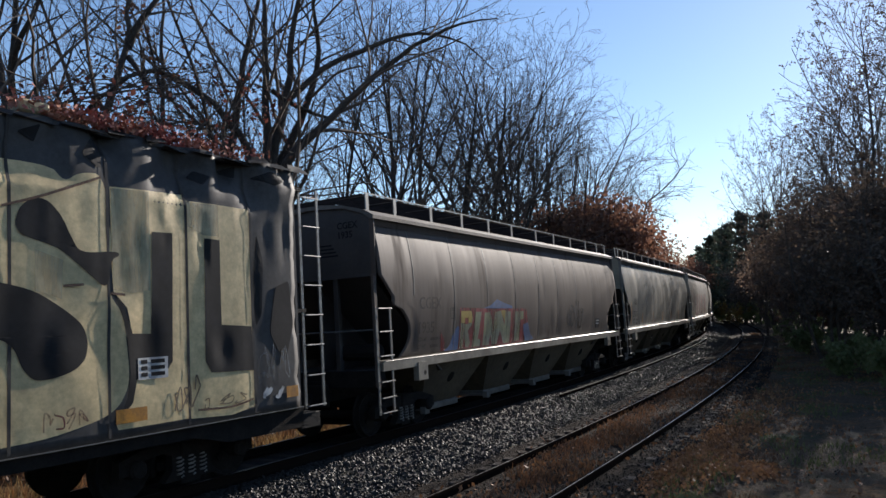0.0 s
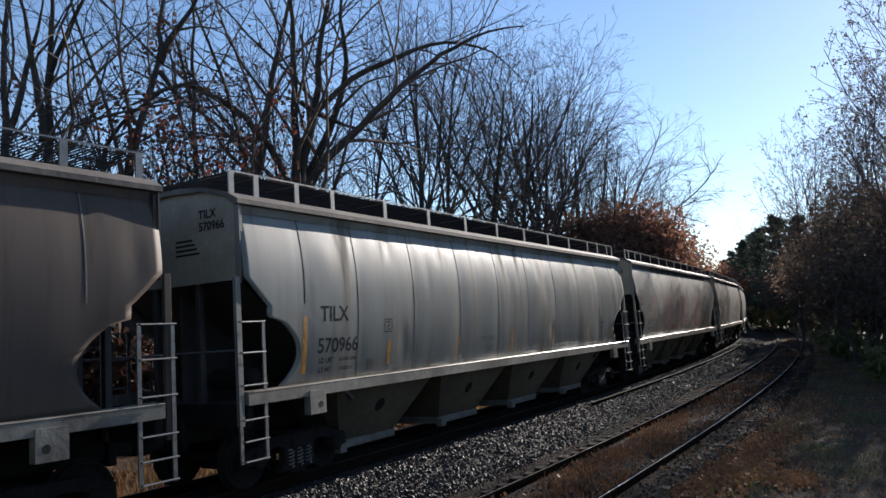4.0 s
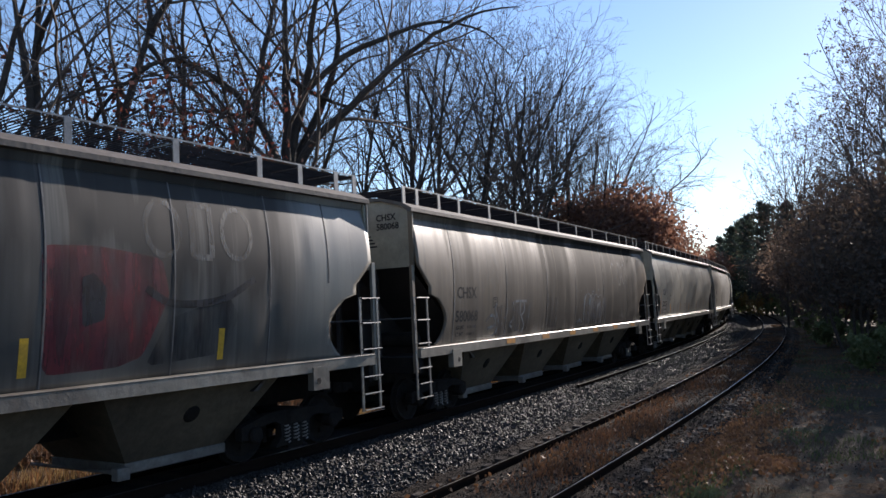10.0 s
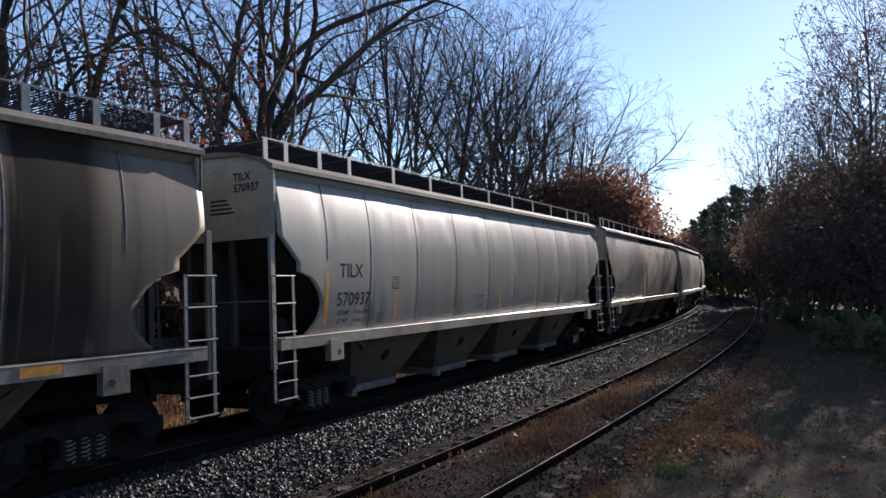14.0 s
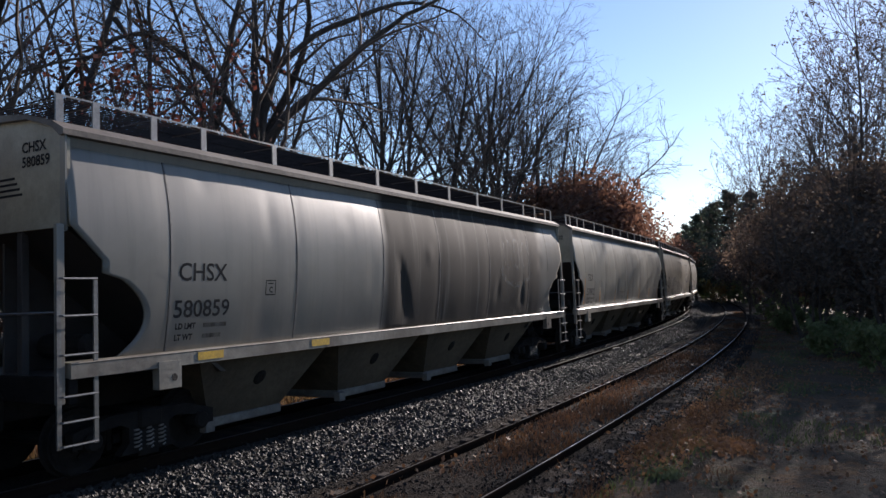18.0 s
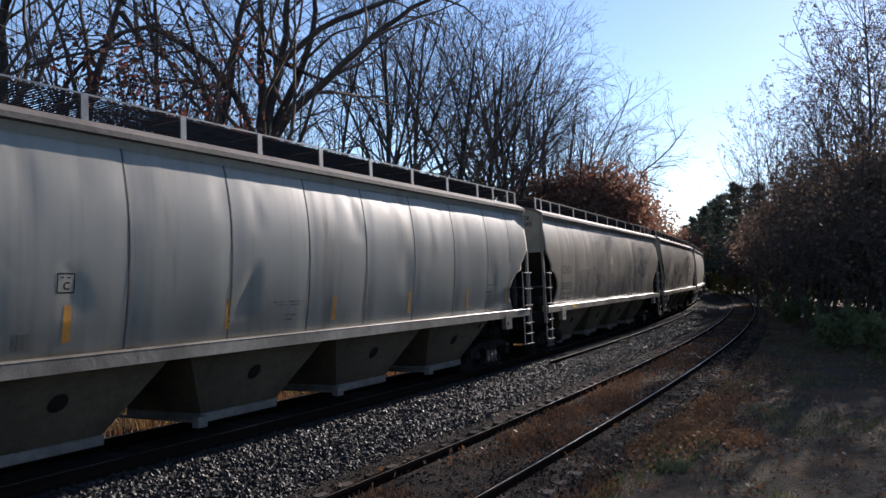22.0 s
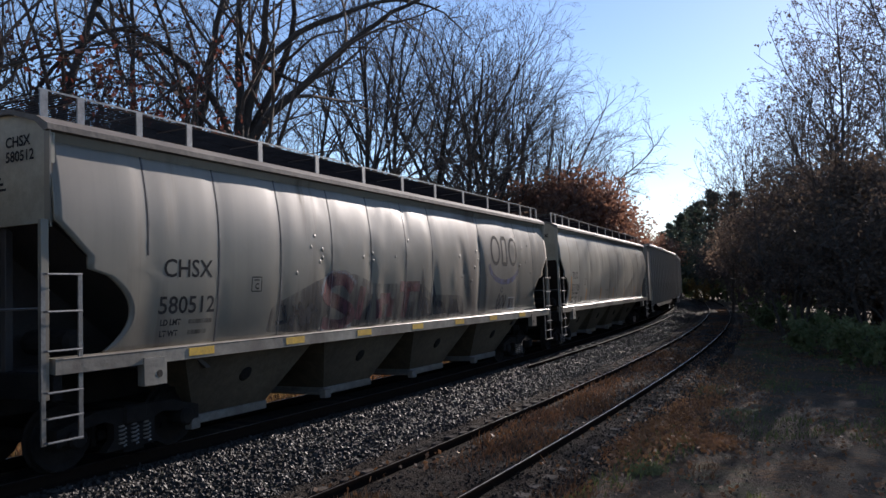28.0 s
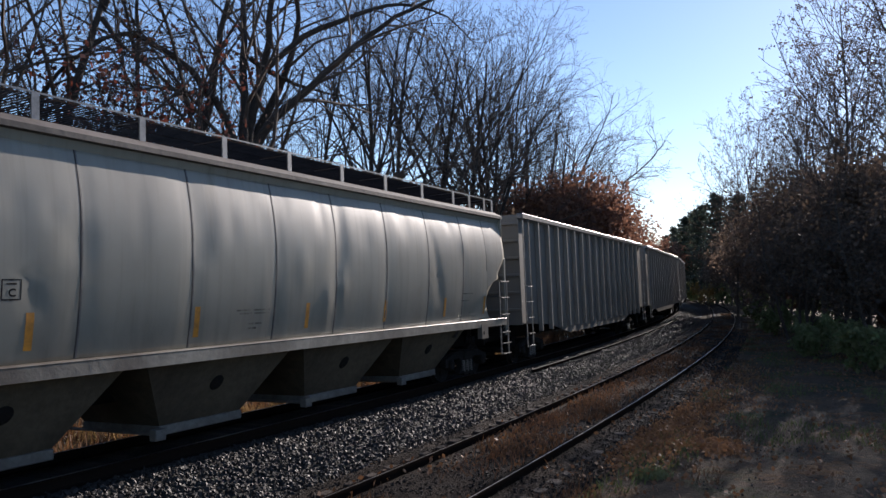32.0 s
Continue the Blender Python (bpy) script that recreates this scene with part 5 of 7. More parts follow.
    for _ in range(1500):
        yy = rng.choice((rng.gauss(5.2, 0.55), rng.gauss(4.0, 0.5), rng.uniform(1.0, 7.0)))
        p = Vector((rng.uniform(1.3, 1.58), min(7.5, yy), 4.74 + abs(rng.gauss(0, 0.11))))
        a, b = Vector((rng.gauss(0, 1), rng.gauss(0, 1), rng.gauss(0, 1))).normalized() * 0.04, Vector((rng.gauss(0, 1), rng.gauss(0, 1), rng.gauss(0, 1))).normalized() * 0.03
        k = len(verts)
        verts += [p - a, p + b, p + a, p - b]
        faces.append((k, k + 1, k + 2, k + 3))
    tagged(part("leaf_debris", (np.array(verts), faces), leaf, car, "dry reddish leaves caught on the roof edge"), kind="stuff")
    bm = boxed(1.2, 1.5, 3.25, 3.6, 4.74, 4.9, 0.03)
    part("roof_debris", bm, tint("yellowed_foam", (0.5, 0.42, 0.25)), car, "yellowed scrap on the roof edge")
    bm = bmesh.new()
    prism(bm, [(-7.75, 0.92), (7.75, 0.92), (7.75, 0.6), (6.2, 0.6), (5.6, 0.75), (-5.6, 0.75), (-6.2, 0.6), (-7.75, 0.6)], 1.42, 1.5)
    bmesh.ops.recalc_face_normals(bm, faces=bm.faces)
    part("side_sill", bm, STEEL, car)
    bm = bmesh.new()
    box(bm, 1.5, 1.565, -7.7, 7.7, 0.912, 0.924)
    part("sill_lip", bm, GALV, car)
    part("centre_sill", boxed(-0.25, 0.25, -7.7, 7.7, 0.72, 1.0), STEEL, car)
    part("floor", boxed(-1.5, 1.5, -7.65, 7.65, 0.93, 0.99), STEEL, car)
    beige = tint("beige_spray", (0.78, 0.6, 0.31), (0.56, 0.43, 0.22), 0.6)
    ink = tint("black_letter_gaps", (0.022, 0.022, 0.024), (0.012, 0.012, 0.013), 0.7)
    ink.node_tree.nodes["Principled BSDF"].inputs["Specular IOR Level"].default_value = 0.2
    olive = tint("olive_shadow_spray", (0.44, 0.4, 0.25), (0.36, 0.32, 0.2), 0.6, 0.8)
    shapes = [  # beige fields, then the shadows and the dark shapes on them
        ("painted_letter", beige, 0.0100, [(1.6, 4.1), (3.57, 4.19), (3.74, 3.98), (3.92, 4.12), (4.25, 4.15), (4.31, 3.4), (4.42, 3.17), (4.3, 3.09), (4.27, 2.7), (4.46, 2.43), (4.52, 2.12), (4.56, 1.7), (4.53, 1.5), (4.41, 1.31), (4.22, 1.2), (3.75, 1.1), (3.36, 1.05), (1.6, 1.0)]),
        ("painted_letter", beige, 0.0100, [(4.32, 4.0), (5.49, 4.04), (5.49, 1.03), (4.4, 1.03), (4.36, 1.12), (4.6, 1.32), (4.64, 1.56), (4.6, 2.2), (4.53, 2.5), (4.35, 2.7), (4.33, 3.09)]),
        ("painted_letter", beige, 0.0100, [(5.5, 3.96), (6.65, 3.95), (6.64, 1.05), (6.2, 0.98), (5.5, 1.02)]),
        ("letter_shadow", olive, 0.0220, [(4.33, 3.98), (4.88, 4.0), (4.88, 2.72), (4.6, 2.68), (4.36, 2.72), (4.34, 3.1)]),
        ("letter_shadow", olive, 0.0220, [(3.37, 3.17), (3.7, 3.06), (3.69, 2.61), (3.37, 2.7)]),
        ("letter_shadow", olive, 0.0220, [(5.5, 3.94), (6.05, 3.95), (6.05, 3.5), (5.78, 3.5), (5.5, 3.6)]),
        ("letter_gap", ink, 0.0320, [(3.14, 3.44), (3.21, 3.65), (3.37, 3.76), (3.53, 3.74), (3.7, 3.56), (3.8, 3.33), (3.91, 3.15), (4.4, 3.2), (4.45, 3.15), (4.32, 3.09), (4.27, 2.71), (3.98, 2.94), (3.66, 3.19), (3.4, 3.27), (3.21, 3.32)]),
        ("letter_gap", ink, 0.0320, [(2.6, 2.82), (3.0, 2.79), (3.37, 2.7), (3.69, 2.51), (3.94, 2.31), (4.01, 2.11), (3.98, 1.91), (3.83, 1.78), (3.56, 1.71), (3.36, 1.71), (3.23, 1.84), (3.15, 2.06), (3.0, 2.19), (2.6, 2.2)]),
        ("letter_gap", ink, 0.0320, [(4.91, 3.48), (5.24, 3.49), (5.21, 1.8), (5.07, 1.62), (4.63, 1.61), (4.6, 2.18), (4.89, 2.17)]),
        ("letter_gap", ink, 0.0320, [(5.79, 3.46), (6.06, 3.45), (6.06, 2.25), (6.63, 2.21), (6.65, 1.57), (5.85, 1.6), (5.75, 1.76)]),
        ("letter_shadow", ink, 0.0320, [(4.36, 2.66), (4.45, 2.58), (4.6, 2.2), (4.66, 1.6), (4.6, 1.34), (4.4, 1.14), (4.52, 1.4), (4.57, 1.7), (4.52, 2.2)]),
    ]
    for n, m, lift, o in shapes:
        part(n, patch(curved(o) if len(o) > 13 else o, fx, lift), m, car)
    for o in ([(5.58, 4.3), (5.7, 4.42), (5.95, 4.36), (5.8, 4.22)], [(3.95, 4.36), (4.1, 4.6), (4.24, 4.5), (4.2, 4.2)], [(6.2, 4.5), (6.55, 4.62), (6.5, 4.42)], [(6.75, 4.45), (7.1, 4.6), (7.5, 4.52), (7.2, 4.38)], [(3.2, 4.5), (3.45, 4.62), (3.4, 4.4)], [(6.7, 2.9), (6.78, 3.6), (6.9, 3.2), (6.85, 2.4), (6.72, 2.2)], [(7.15, 2.8), (7.45, 2.9), (7.52, 2.2), (7.3, 1.6), (7.0, 2.1)]):
        part("soot_mark", patch(rounded(o), fx, 0.026), ink, car, "black soot and torn metal")
    for a, b in ((7.3, 7.56), (4.36, 4.8)):
        part("reflective_strip", patch([(a, 1.1), (b, 1.1), (b, 1.27), (a, 1.27)], fx, 0.042), ORANGE, car)
    part("notice", patch([(4.68, 1.6), (5.13, 1.6), (5.13, 1.87), (4.68, 1.87)], fx, 0.042), WHITE, car)
    for z in (1.66, 1.74, 1.82):
        strokes("notice_print", ([[(4.72, z), (4.82, z)], [(4.87, z), (5.08, z)]], 0.05, fx, 0.05), LETTER, car)
    strokes("spray_tag", (scrawl(41, 3.45, 4.0, 1.12, 1.36, 4), 0.02, fx, 0.045), RED, car)
    strokes("spray_tag", (scrawl(42, 5.2, 5.65, 1.15, 1.6, 3), 0.022, fx, 0.045), tint("brown_spray", (0.2, 0.14, 0.08)), car)
    strokes("spray_tag", (scrawl(45, 5.7, 6.5, 1.12, 1.3, 3), 0.015, fx, 0.045), tint("brown_spray", (0.2, 0.14, 0.08)), car)
    strokes("spray_tag", (scrawl(43, 6.82, 7.25, 1.1, 1.32, 2), 0.05, fx, 0.045), WHITE, car)
    strokes("spray_tag", (scrawl(44, 6.72, 7.4, 1.4, 2.0, 5), 0.015, fx, 0.045), PALE_P, car)
    strokes("rust_scrape", ([smooth_line(q) for q in ([(3.0, 3.62), (3.5, 3.8), (4.2, 4.1)], [(4.3, 2.68), (4.5, 2.66)], [(5.6, 1.12), (6.2, 1.1), (6.6, 1.16)], [(3.7, 2.76), (3.95, 2.78)])], 0.03, fx, 0.05), RUSTY, car)
    for y in (-5.9, 5.9):
        truck(car, y)
    return car


TRAIN.insert(0, (box_car(), -17.25))


def gondola(seed, mat):
    """A high steel hopper with outside ribs."""
    car = thing("ribbed_hopper_car", "grey-brown open hopper with upright outside ribs", "railcar", "cars of the freight train")
    for x in (-1, 1):
        bm = bmesh.new()
        prism(bm, [(-9.3, 4.3), (9.3, 4.3), (9.3, 1.25), (6.6, 1.1), (4.4, 0.72), (-4.4, 0.72), (-6.6, 1.1), (-9.3, 1.25)], x * 1.42, x * 1.45)
        bmesh.ops.recalc_face_normals(bm, faces=bm.faces)
        part("side_sheet", bm, mat, car)
        part("top_chord", boxed(*sorted((x * 1.40, x * 1.60)), -9.32, 9.32, 4.26, 4.42, 0.02), GALV, car)
        first = None
        for k in range(16):
            y = -7.8 + 1.04 * k
            if first is None:
                bm = boxed(*sorted((x * 1.45, x * 1.585)), -0.04, 0.04, 0.95, 4.27, 0.01)
                first = part("rib", bm, mat, car)
                first.matrix_basis = pose(0, y, 0)
            else:
                again(first, pose(0, y, 0), car)
        for sg in (-1, 1):
            ladder(car, x * 1.56, sg * 9.22, sg * 8.72, (0.6, 0.95, 1.4, 1.85, 2.3), 4.27, 0.56, GALV)
    for sg in (-1, 1):
        bm = boxed(-1.42, 1.42, sg * 9.2 - 0.02, sg * 9.2 + 0.02, 1.2, 4.4)
        part("end_sheet", bm, mat, car)
        for k in range(6):
            part("end_rib", boxed(-1.42, 1.42, sg * 9.25 - 0.05, sg * 9.25 + 0.05, 1.6 + 0.5 * k, 1.68 + 0.5 * k, 0.01), mat, car)
        coupler(car, sg, 9.5)
    part("centre_sill", boxed(-0.25, 0.25, -9.5, 9.5, 0.7, 1.1), STEEL, car)
    part("load", boxed(-1.42, 1.42, -9.18, 9.18, 3.6, 3.7), STEEL, car)
    for y in (-7.4, 7.4):
        truck(car, y)
    return car


M11 = car_paint("dull_grey_brown_paint", (0.25, 0.24, 0.23), (0.32, 0.31, 0.3), (0.14, 0.12, 0.1), 0.3, 12.0, 0.5)
for k in range(3):
    TRAIN.append((gondola(k, M11), 9 * SPACING + 19.2 + 20.3 * k))


# ---- trees ----
BARK = plain("grey_brown_bark", (0.045, 0.036, 0.03), (0.085, 0.07, 0.058), 0.95, 0, 2.5, 0.8, 25, 0.03, random_shift=0.3)
TWIG = plain("thin_twigs", (0.08, 0.06, 0.048), (0.125, 0.093, 0.074), 0.9, 0, 2.0, 0.0, random_shift=0.25)


def leaf_mat(name, a, b, through=0.35, spec=0.5):
    m, nt, p = nodes_of(name, 0.7, 0.0, spec)
    geo = nt.nodes.new("ShaderNodeNewGeometry")
    col = mixed(nt, geo.outputs["Random Per Island"], a, b)
    nt.links.new(col, p.inputs["Base Color"])
    tr, mx = nt.nodes.new("ShaderNodeBsdfTranslucent"), nt.nodes.new("ShaderNodeMixShader")
    nt.links.new(col, tr.inputs["Color"])
    mx.inputs[0].default_value = through
    nt.links.new(p.outputs[0], mx.inputs[1])
    nt.links.new(tr.outputs[0], mx.inputs[2])
    nt.links.new(mx.outputs[0], nt.nodes["Material Output"].inputs["Surface"])
    return m


BROWN_LEAF = leaf_mat("russet_leaves", (0.13, 0.06, 0.035), (0.07, 0.038, 0.025))
DRAB_LEAF = leaf_mat("dull_brown_leaves", (0.13, 0.088, 0.06), (0.06, 0.048, 0.038), 0.45)
GREEN_LEAF = leaf_mat("dark_green_leaves", (0.13, 0.18, 0.07), (0.2, 0.21, 0.1), 0.6)
GOLD_LEAF = leaf_mat("yellow_leaves", (0.26, 0.17, 0.04), (0.18, 0.1, 0.03))
NEEDLE = leaf_mat("pine_needles", (0.035, 0.05, 0.036), (0.06, 0.075, 0.05), 0.3)
STRAW = leaf_mat("dead_grass_blades", (0.15, 0.075, 0.035), (0.07, 0.04, 0.022), 0.3)
GRASS = leaf_mat("thin_green_grass", (0.07, 0.1, 0.03), (0.14, 0.13, 0.05), 0.3)
WEED = leaf_mat("orange_dry_weeds", (0.24, 0.115, 0.05), (0.025, 0.017, 0.012), 0.35)


def unit(v):
    return v / max(1e-9, np.linalg.norm(v))


def branch(rng, p, d, length, r0, n, wobble, up, r1=0.35):
    """A wandering tapered branch: its points and radii."""
    pts, d = [np.array(p, float)], unit(np.array(d, float))
    for _ in range(n):
        d = unit(d + rng.normal(0, wobble, 3) + np.array((0, 0, up)))
        pts.append(pts[-1] + d * length / n)
    return np.array(pts), np.linspace(r0, r0 * r1, n + 1)


def offshoots(rng, pts, radii, count, lo, spread, ratio, rratio, n, wobble, up, length):
    """Side branches that leave a branch between lo and its tip."""
    out = []
    for k in range(count):
        u = lo + (1 - lo) * (k + rng.uniform(0.1, 0.9)) / count
        i = min(len(pts) - 2, int(u * (len(pts) - 1)))
        w = u * (len(pts) - 1) - i
        p, along = pts[i] * (1 - w) + pts[i + 1] * w, unit(pts[i + 1] - pts[i])
        side = unit(np.cross(along, rng.normal(0, 1, 3)))
        d = along * math.cos(spread) + side * math.sin(spread) * rng.uniform(0.7, 1.2)
        r = (radii[i] * (1 - w) + radii[i + 1] * w) * rratio
        out.append(branch(rng, p, d, length * ratio * (1.15 - 0.6 * u) * rng.uniform(0.7, 1.25), r, n, wobble, up))
    return out


def tubes(branches, sides):
    """All branches of one level as one mesh."""
    verts, faces, base = [], [], 0
    ang = 2 * np.pi * np.arange(sides) / sides
    ca, sa = np.cos(ang), np.sin(ang)
    for pts, radii in branches:
        n = len(pts)
        d = np.gradient(pts, axis=0)
        d /= np.linalg.norm(d, axis=1)[:, None] + 1e-9
        ref = np.array((1.0, 0, 0)) if abs(d[0][2]) > 0.7 else np.array((0, 0, 1.0))
        a = np.cross(d, ref)
        a /= np.linalg.norm(a, axis=1)[:, None] + 1e-9
        b = np.cross(d, a)
        ring = pts[:, None, :] + radii[:, None, None] * (a[:, None, :] * ca[None, :, None] + b[:, None, :] * sa[None, :, None])
        verts.append(ring.reshape(-1, 3))
        i, j = np.meshgrid(np.arange(n - 1), np.arange(sides), indexing="ij")
        j2 = (j + 1) % sides
        faces.append((base + np.stack([i * sides + j, i * sides + j2, (i + 1) * sides + j2, (i + 1) * sides + j], -1)).reshape(-1, 4))
        base += n * sides
    return np.concatenate(verts), np.concatenate(faces)


def merge(sets):
    v, f, base = [], [], 0
    for a, b in sets:
        v.append(a)
        f.append(b + base)
        base += len(a)
    return np.concatenate(v), np.concatenate(f)


def flakes(rng, centres, size, stretch=1.6):
    """Leaves: one small bent quad at each centre, turned at random."""
    n = len(centres)
    a = rng.normal(0, 1, (n, 3))
    a /= np.linalg.norm(a, axis=1)[:, None]
    b = np.cross(a, rng.normal(0, 1, (n, 3)))
    b /= np.linalg.norm(b, axis=1)[:, None]
    s = size * rng.uniform(0.6, 1.3, (n, 1))
    v = np.stack([centres - a * s * stretch / 2, centres + b * s / 2, centres + a * s * stretch / 2, centres - b * s / 2], 1).reshape(-1, 3)
    return v, np.arange(4 * n).reshape(-1, 4)


def crown_of(rng, limbs, density=1.0, twig=1.0, fine=0.011, up=0.02, reach=1.0):
    """Branches, then twigs, then twiglets on given limbs."""
    b1, b2, b3 = [], [], []
    for pts, radii in limbs:
        L = np.linalg.norm(np.diff(pts, axis=0), axis=1).sum()
        b1 += offshoots(rng, pts, radii, max(3, int(L * 1.5 * density)), 0.25, 0.75, 0.42 * reach, 0.5, 6, 0.13, up, L)
    for pts, radii in b1:
        L = np.linalg.norm(np.diff(pts, axis=0), axis=1).sum()
        radii[:] = np.maximum(radii, fine * 1.3)
        b2 += offshoots(rng, pts, radii, max(3, int(L * 3.0 * density)), 0.15, 0.7, 0.5, 0.55, 4, 0.15, up, L)
    for pts, radii in b2:
        L = np.linalg.norm(np.diff(pts, axis=0), axis=1).sum()
        radii[:] = np.maximum(radii * 0.9, fine)
        b3 += offshoots(rng, pts, radii, max(2, int(L * 3.4 * density * twig)), 0.1, 0.65, 0.6, 0.7, 2, 0.2, up, L)
    for pts, radii in b3:
        radii[:] = np.linspace(fine, fine * 0.55, len(radii))
    return b1, b2, b3


def bare_tree(name, label, seed, height, trunk_r, limbs_n=8, lean=0.03, lo=0.3, spread=0.55, density=1.0, twig=1.0, fine=0.011, leaves=0, leaf=None, leaf_size=0.09, ratio=0.55, up=0.08, group="bare trees along the line"):
    rng = np.random.default_rng(seed)
    trunk = branch(rng, (0, 0, -0.3), (rng.normal(0, lean), rng.normal(0, lean), 1), height * 0.92, trunk_r, 12, 0.05, 0.04, 0.18)
    limbs = offshoots(rng, *trunk, limbs_n, lo, spread, ratio, 0.6, 9, 0.09, up, height)
    return finish_tree(name, label, rng, [trunk], limbs, density, twig, fine, leaves, leaf, leaf_size, group)


def finish_tree(name, label, rng, trunks, limbs, density, twig, fine, leaves, leaf, leaf_size, group, up=0.02, reach=1.0):
    b1, b2, b3 = crown_of(rng, limbs + trunks, density, twig, fine, up, reach)
    tree = thing(name, label, "tree", group)
    for stem in trunks:
        part("trunk", tubes([stem], 10), BARK, tree, smooth=True)
    for arm in limbs:
        part("limb", tubes([arm], 7), BARK, tree, smooth=True)
    part("crown", merge([tubes(b1, 5), tubes(b2, 4), tubes(b3, 3)]), TWIG, tree)
    if leaves:
        tips = np.concatenate([p[1:] for p, _ in b3])
        pick = tips[rng.integers(0, len(tips), leaves)] + rng.normal(0, 0.06, (leaves, 3))
        tagged(part("leaves", flakes(rng, pick, leaf_size), leaf, tree), kind="stuff")
    return tree


def on_ground(x, y):
    return float(ground_height(np.array(x), np.array(y)))


def bearing(az, off=None, dist=None):
    """A place seen from the path's start at a bearing, at a distance or on a line beside the track."""
    u = np.array((math.sin(radians(az)), math.cos(radians(az))))
    if dist is None:
        c = np.array((CX, CY))
        b, q = -c @ u, c @ c - (RAD + off) ** 2
        dist = -b - math.sqrt(max(0.0, b * b - q))
    return u[0] * dist, u[1] * dist


def shaped_tree(label, seed, x, y, limbs, density=1.0, fine=0.0075, leaves=0, leaf=None, twig=1.0, reach=1.0):
    """A tree whose main stems follow given lines (sideways, height) as seen across the track."""
    rng = np.random.default_rng(seed)
    right = unit(np.array((y, -x)))
    away = unit(np.array((x, y)))
    stems = []
    for k, (r, line) in enumerate(limbs):
        dev = np.cumsum(rng.normal(0, 0.25, len(line)))
        p = [np.array((*(right * a + away * dev[i] * (i > 0)), z)) for i, (a, z) in enumerate(line)]
        if k == 0:
            p = [np.array((p[0][0] * 0.6, p[0][1] * 0.6, -1.2))] + p
        q = []
        for a, b in zip(p, p[1:]):
            n = max(2, int(np.linalg.norm(b - a) / 0.6))
            q += [a + (b - a) * t / n for t in range(n)]
        q = np.array(q + [p[-1]])
        q[1:-1] = (q[:-2] + q[2:] + 2 * q[1:-1]) / 4
        q[1:-1] += rng.normal(0, 0.025, q[1:-1].shape)
        stems.append((q, r * (1 - 0.88 * np.linspace(0, 1, len(q)) ** 1.3)))
    tree = finish_tree("bare_tree", label, rng, stems[:1], stems[1:], density * 0.9, twig, fine, leaves, leaf, 0.1, "bare trees along the line", reach=reach)
    tree.matrix_basis = pose(x, y, on_ground(x, y) + 0.6)
    return tree


shaped_tree("large leafless tree with several stems and a long arching limb", 11, -6.2, 26.5, [
    (0.26, [(0, 7.3), (-0.1, 10.4), (-0.2, 13.2), (-0.3, 16.9)]), (0.20, [(0, 6.4), (0.1, 8), (0.7, 10.7), (0.8, 12.7), (1.1, 14.4), (1.4, 17)]),
    (0.20, [(0, 6.2), (0.2, 7.4), (0.5, 8.2), (1.4, 10.3), (1.9, 12.2), (1.5, 13.9), (1.8, 16.2)]), (0.19, [(0, 6), (0.4, 7.4), (0.8, 8.2), (2.3, 9.6), (3.6, 11), (5.2, 12.3), (6.9, 13.2), (8.4, 13.6)]),
    (0.12, [(0.7, 10.2), (1.9, 11.4), (3.2, 12.2), (5.6, 13.3), (7.4, 13), (8.7, 11.9)]), (0.10, [(0.1, 10.5), (1.2, 9.9), (2.3, 9.7), (3.6, 9.5)]),
    (0.15, [(0, 6.2), (-0.2, 7.3), (-1, 8.9), (-1.8, 9.8), (-2.9, 10.4), (-3.9, 10.9), (-4.7, 10.6), (-5.5, 10.1), (-6.3, 9.9)])], 0.5)
shaped_tree("thick leafless trunk leaning over its neighbours", 12, -8.0, 27.4, [(0.24, [(-0.1, 7.6), (0.1, 8.1), (0.4, 10), (0.7, 12.4), (1.2, 14.8), (1.7, 18.1)])], 0.5)
shaped_tree("leaning leafless tree that forks high up", 13, -9.5, 20.5, [(0.2, [(-0.1, 6.9), (0, 7.3), (0.3, 8.7), (0.7, 10.1), (0.7, 11.2), (0.8, 12), (0.8, 14)]), (0.13, [(0.7, 10.1), (1, 10.9), (1.5, 11.7), (2.2, 13.2)]), (0.09, [(0.7, 9.8), (1.1, 9.2), (1.6, 8.7)])], 0.5)
shaped_tree("low leaning limb of a fallen tree", 14, -10.4, 20.9, [(0.14, [(-0.1, 7.2), (-0.1, 7.6), (0.3, 8.1), (0.9, 8.7), (1.8, 9.4), (2.7, 9.6)])], 0.5)
shaped_tree("slim upright leafless trunk", 15, -9.8, 26.1, [(0.15, [(0, 7.8), (0, 8.1), (-0.1, 10.8), (-0.1, 14.2), (-0.1, 16.8)]), (0.09, [(-0.1, 10.1), (-0.3, 10.8), (-0.7, 12.2), (-0.8, 13.3)])], 0.5, leaves=700, leaf=BROWN_LEAF)
shaped_tree("upright leafless tree with a second stem", 16, -10.7, 18.4, [(0.2, [(0, 7), (0, 7.3), (0, 9.3), (0, 11), (0, 12.8)]), (0.12, [(-0.1, 7.2), (-0.2, 8.3), (-0.4, 9.4), (-0.7, 10.8), (-0.9, 12)]), (0.08, [(0, 8.7), (0.1, 9.2), (0.5, 10.1), (0.8, 10.9), (1, 11.8)])], 0.5)
shaped_tree("straight leafless trunk with a leaning stem", 17, -11.2, 17.5, [(0.18, [(0, 6.9), (-0.1, 9.1), (-0.1, 10.5), (-0.1, 12.3)]), (0.1, [(0, 7.2), (0.1, 7.5), (0.4, 9), (0.6, 9.8), (0.7, 11)])], 0.5)
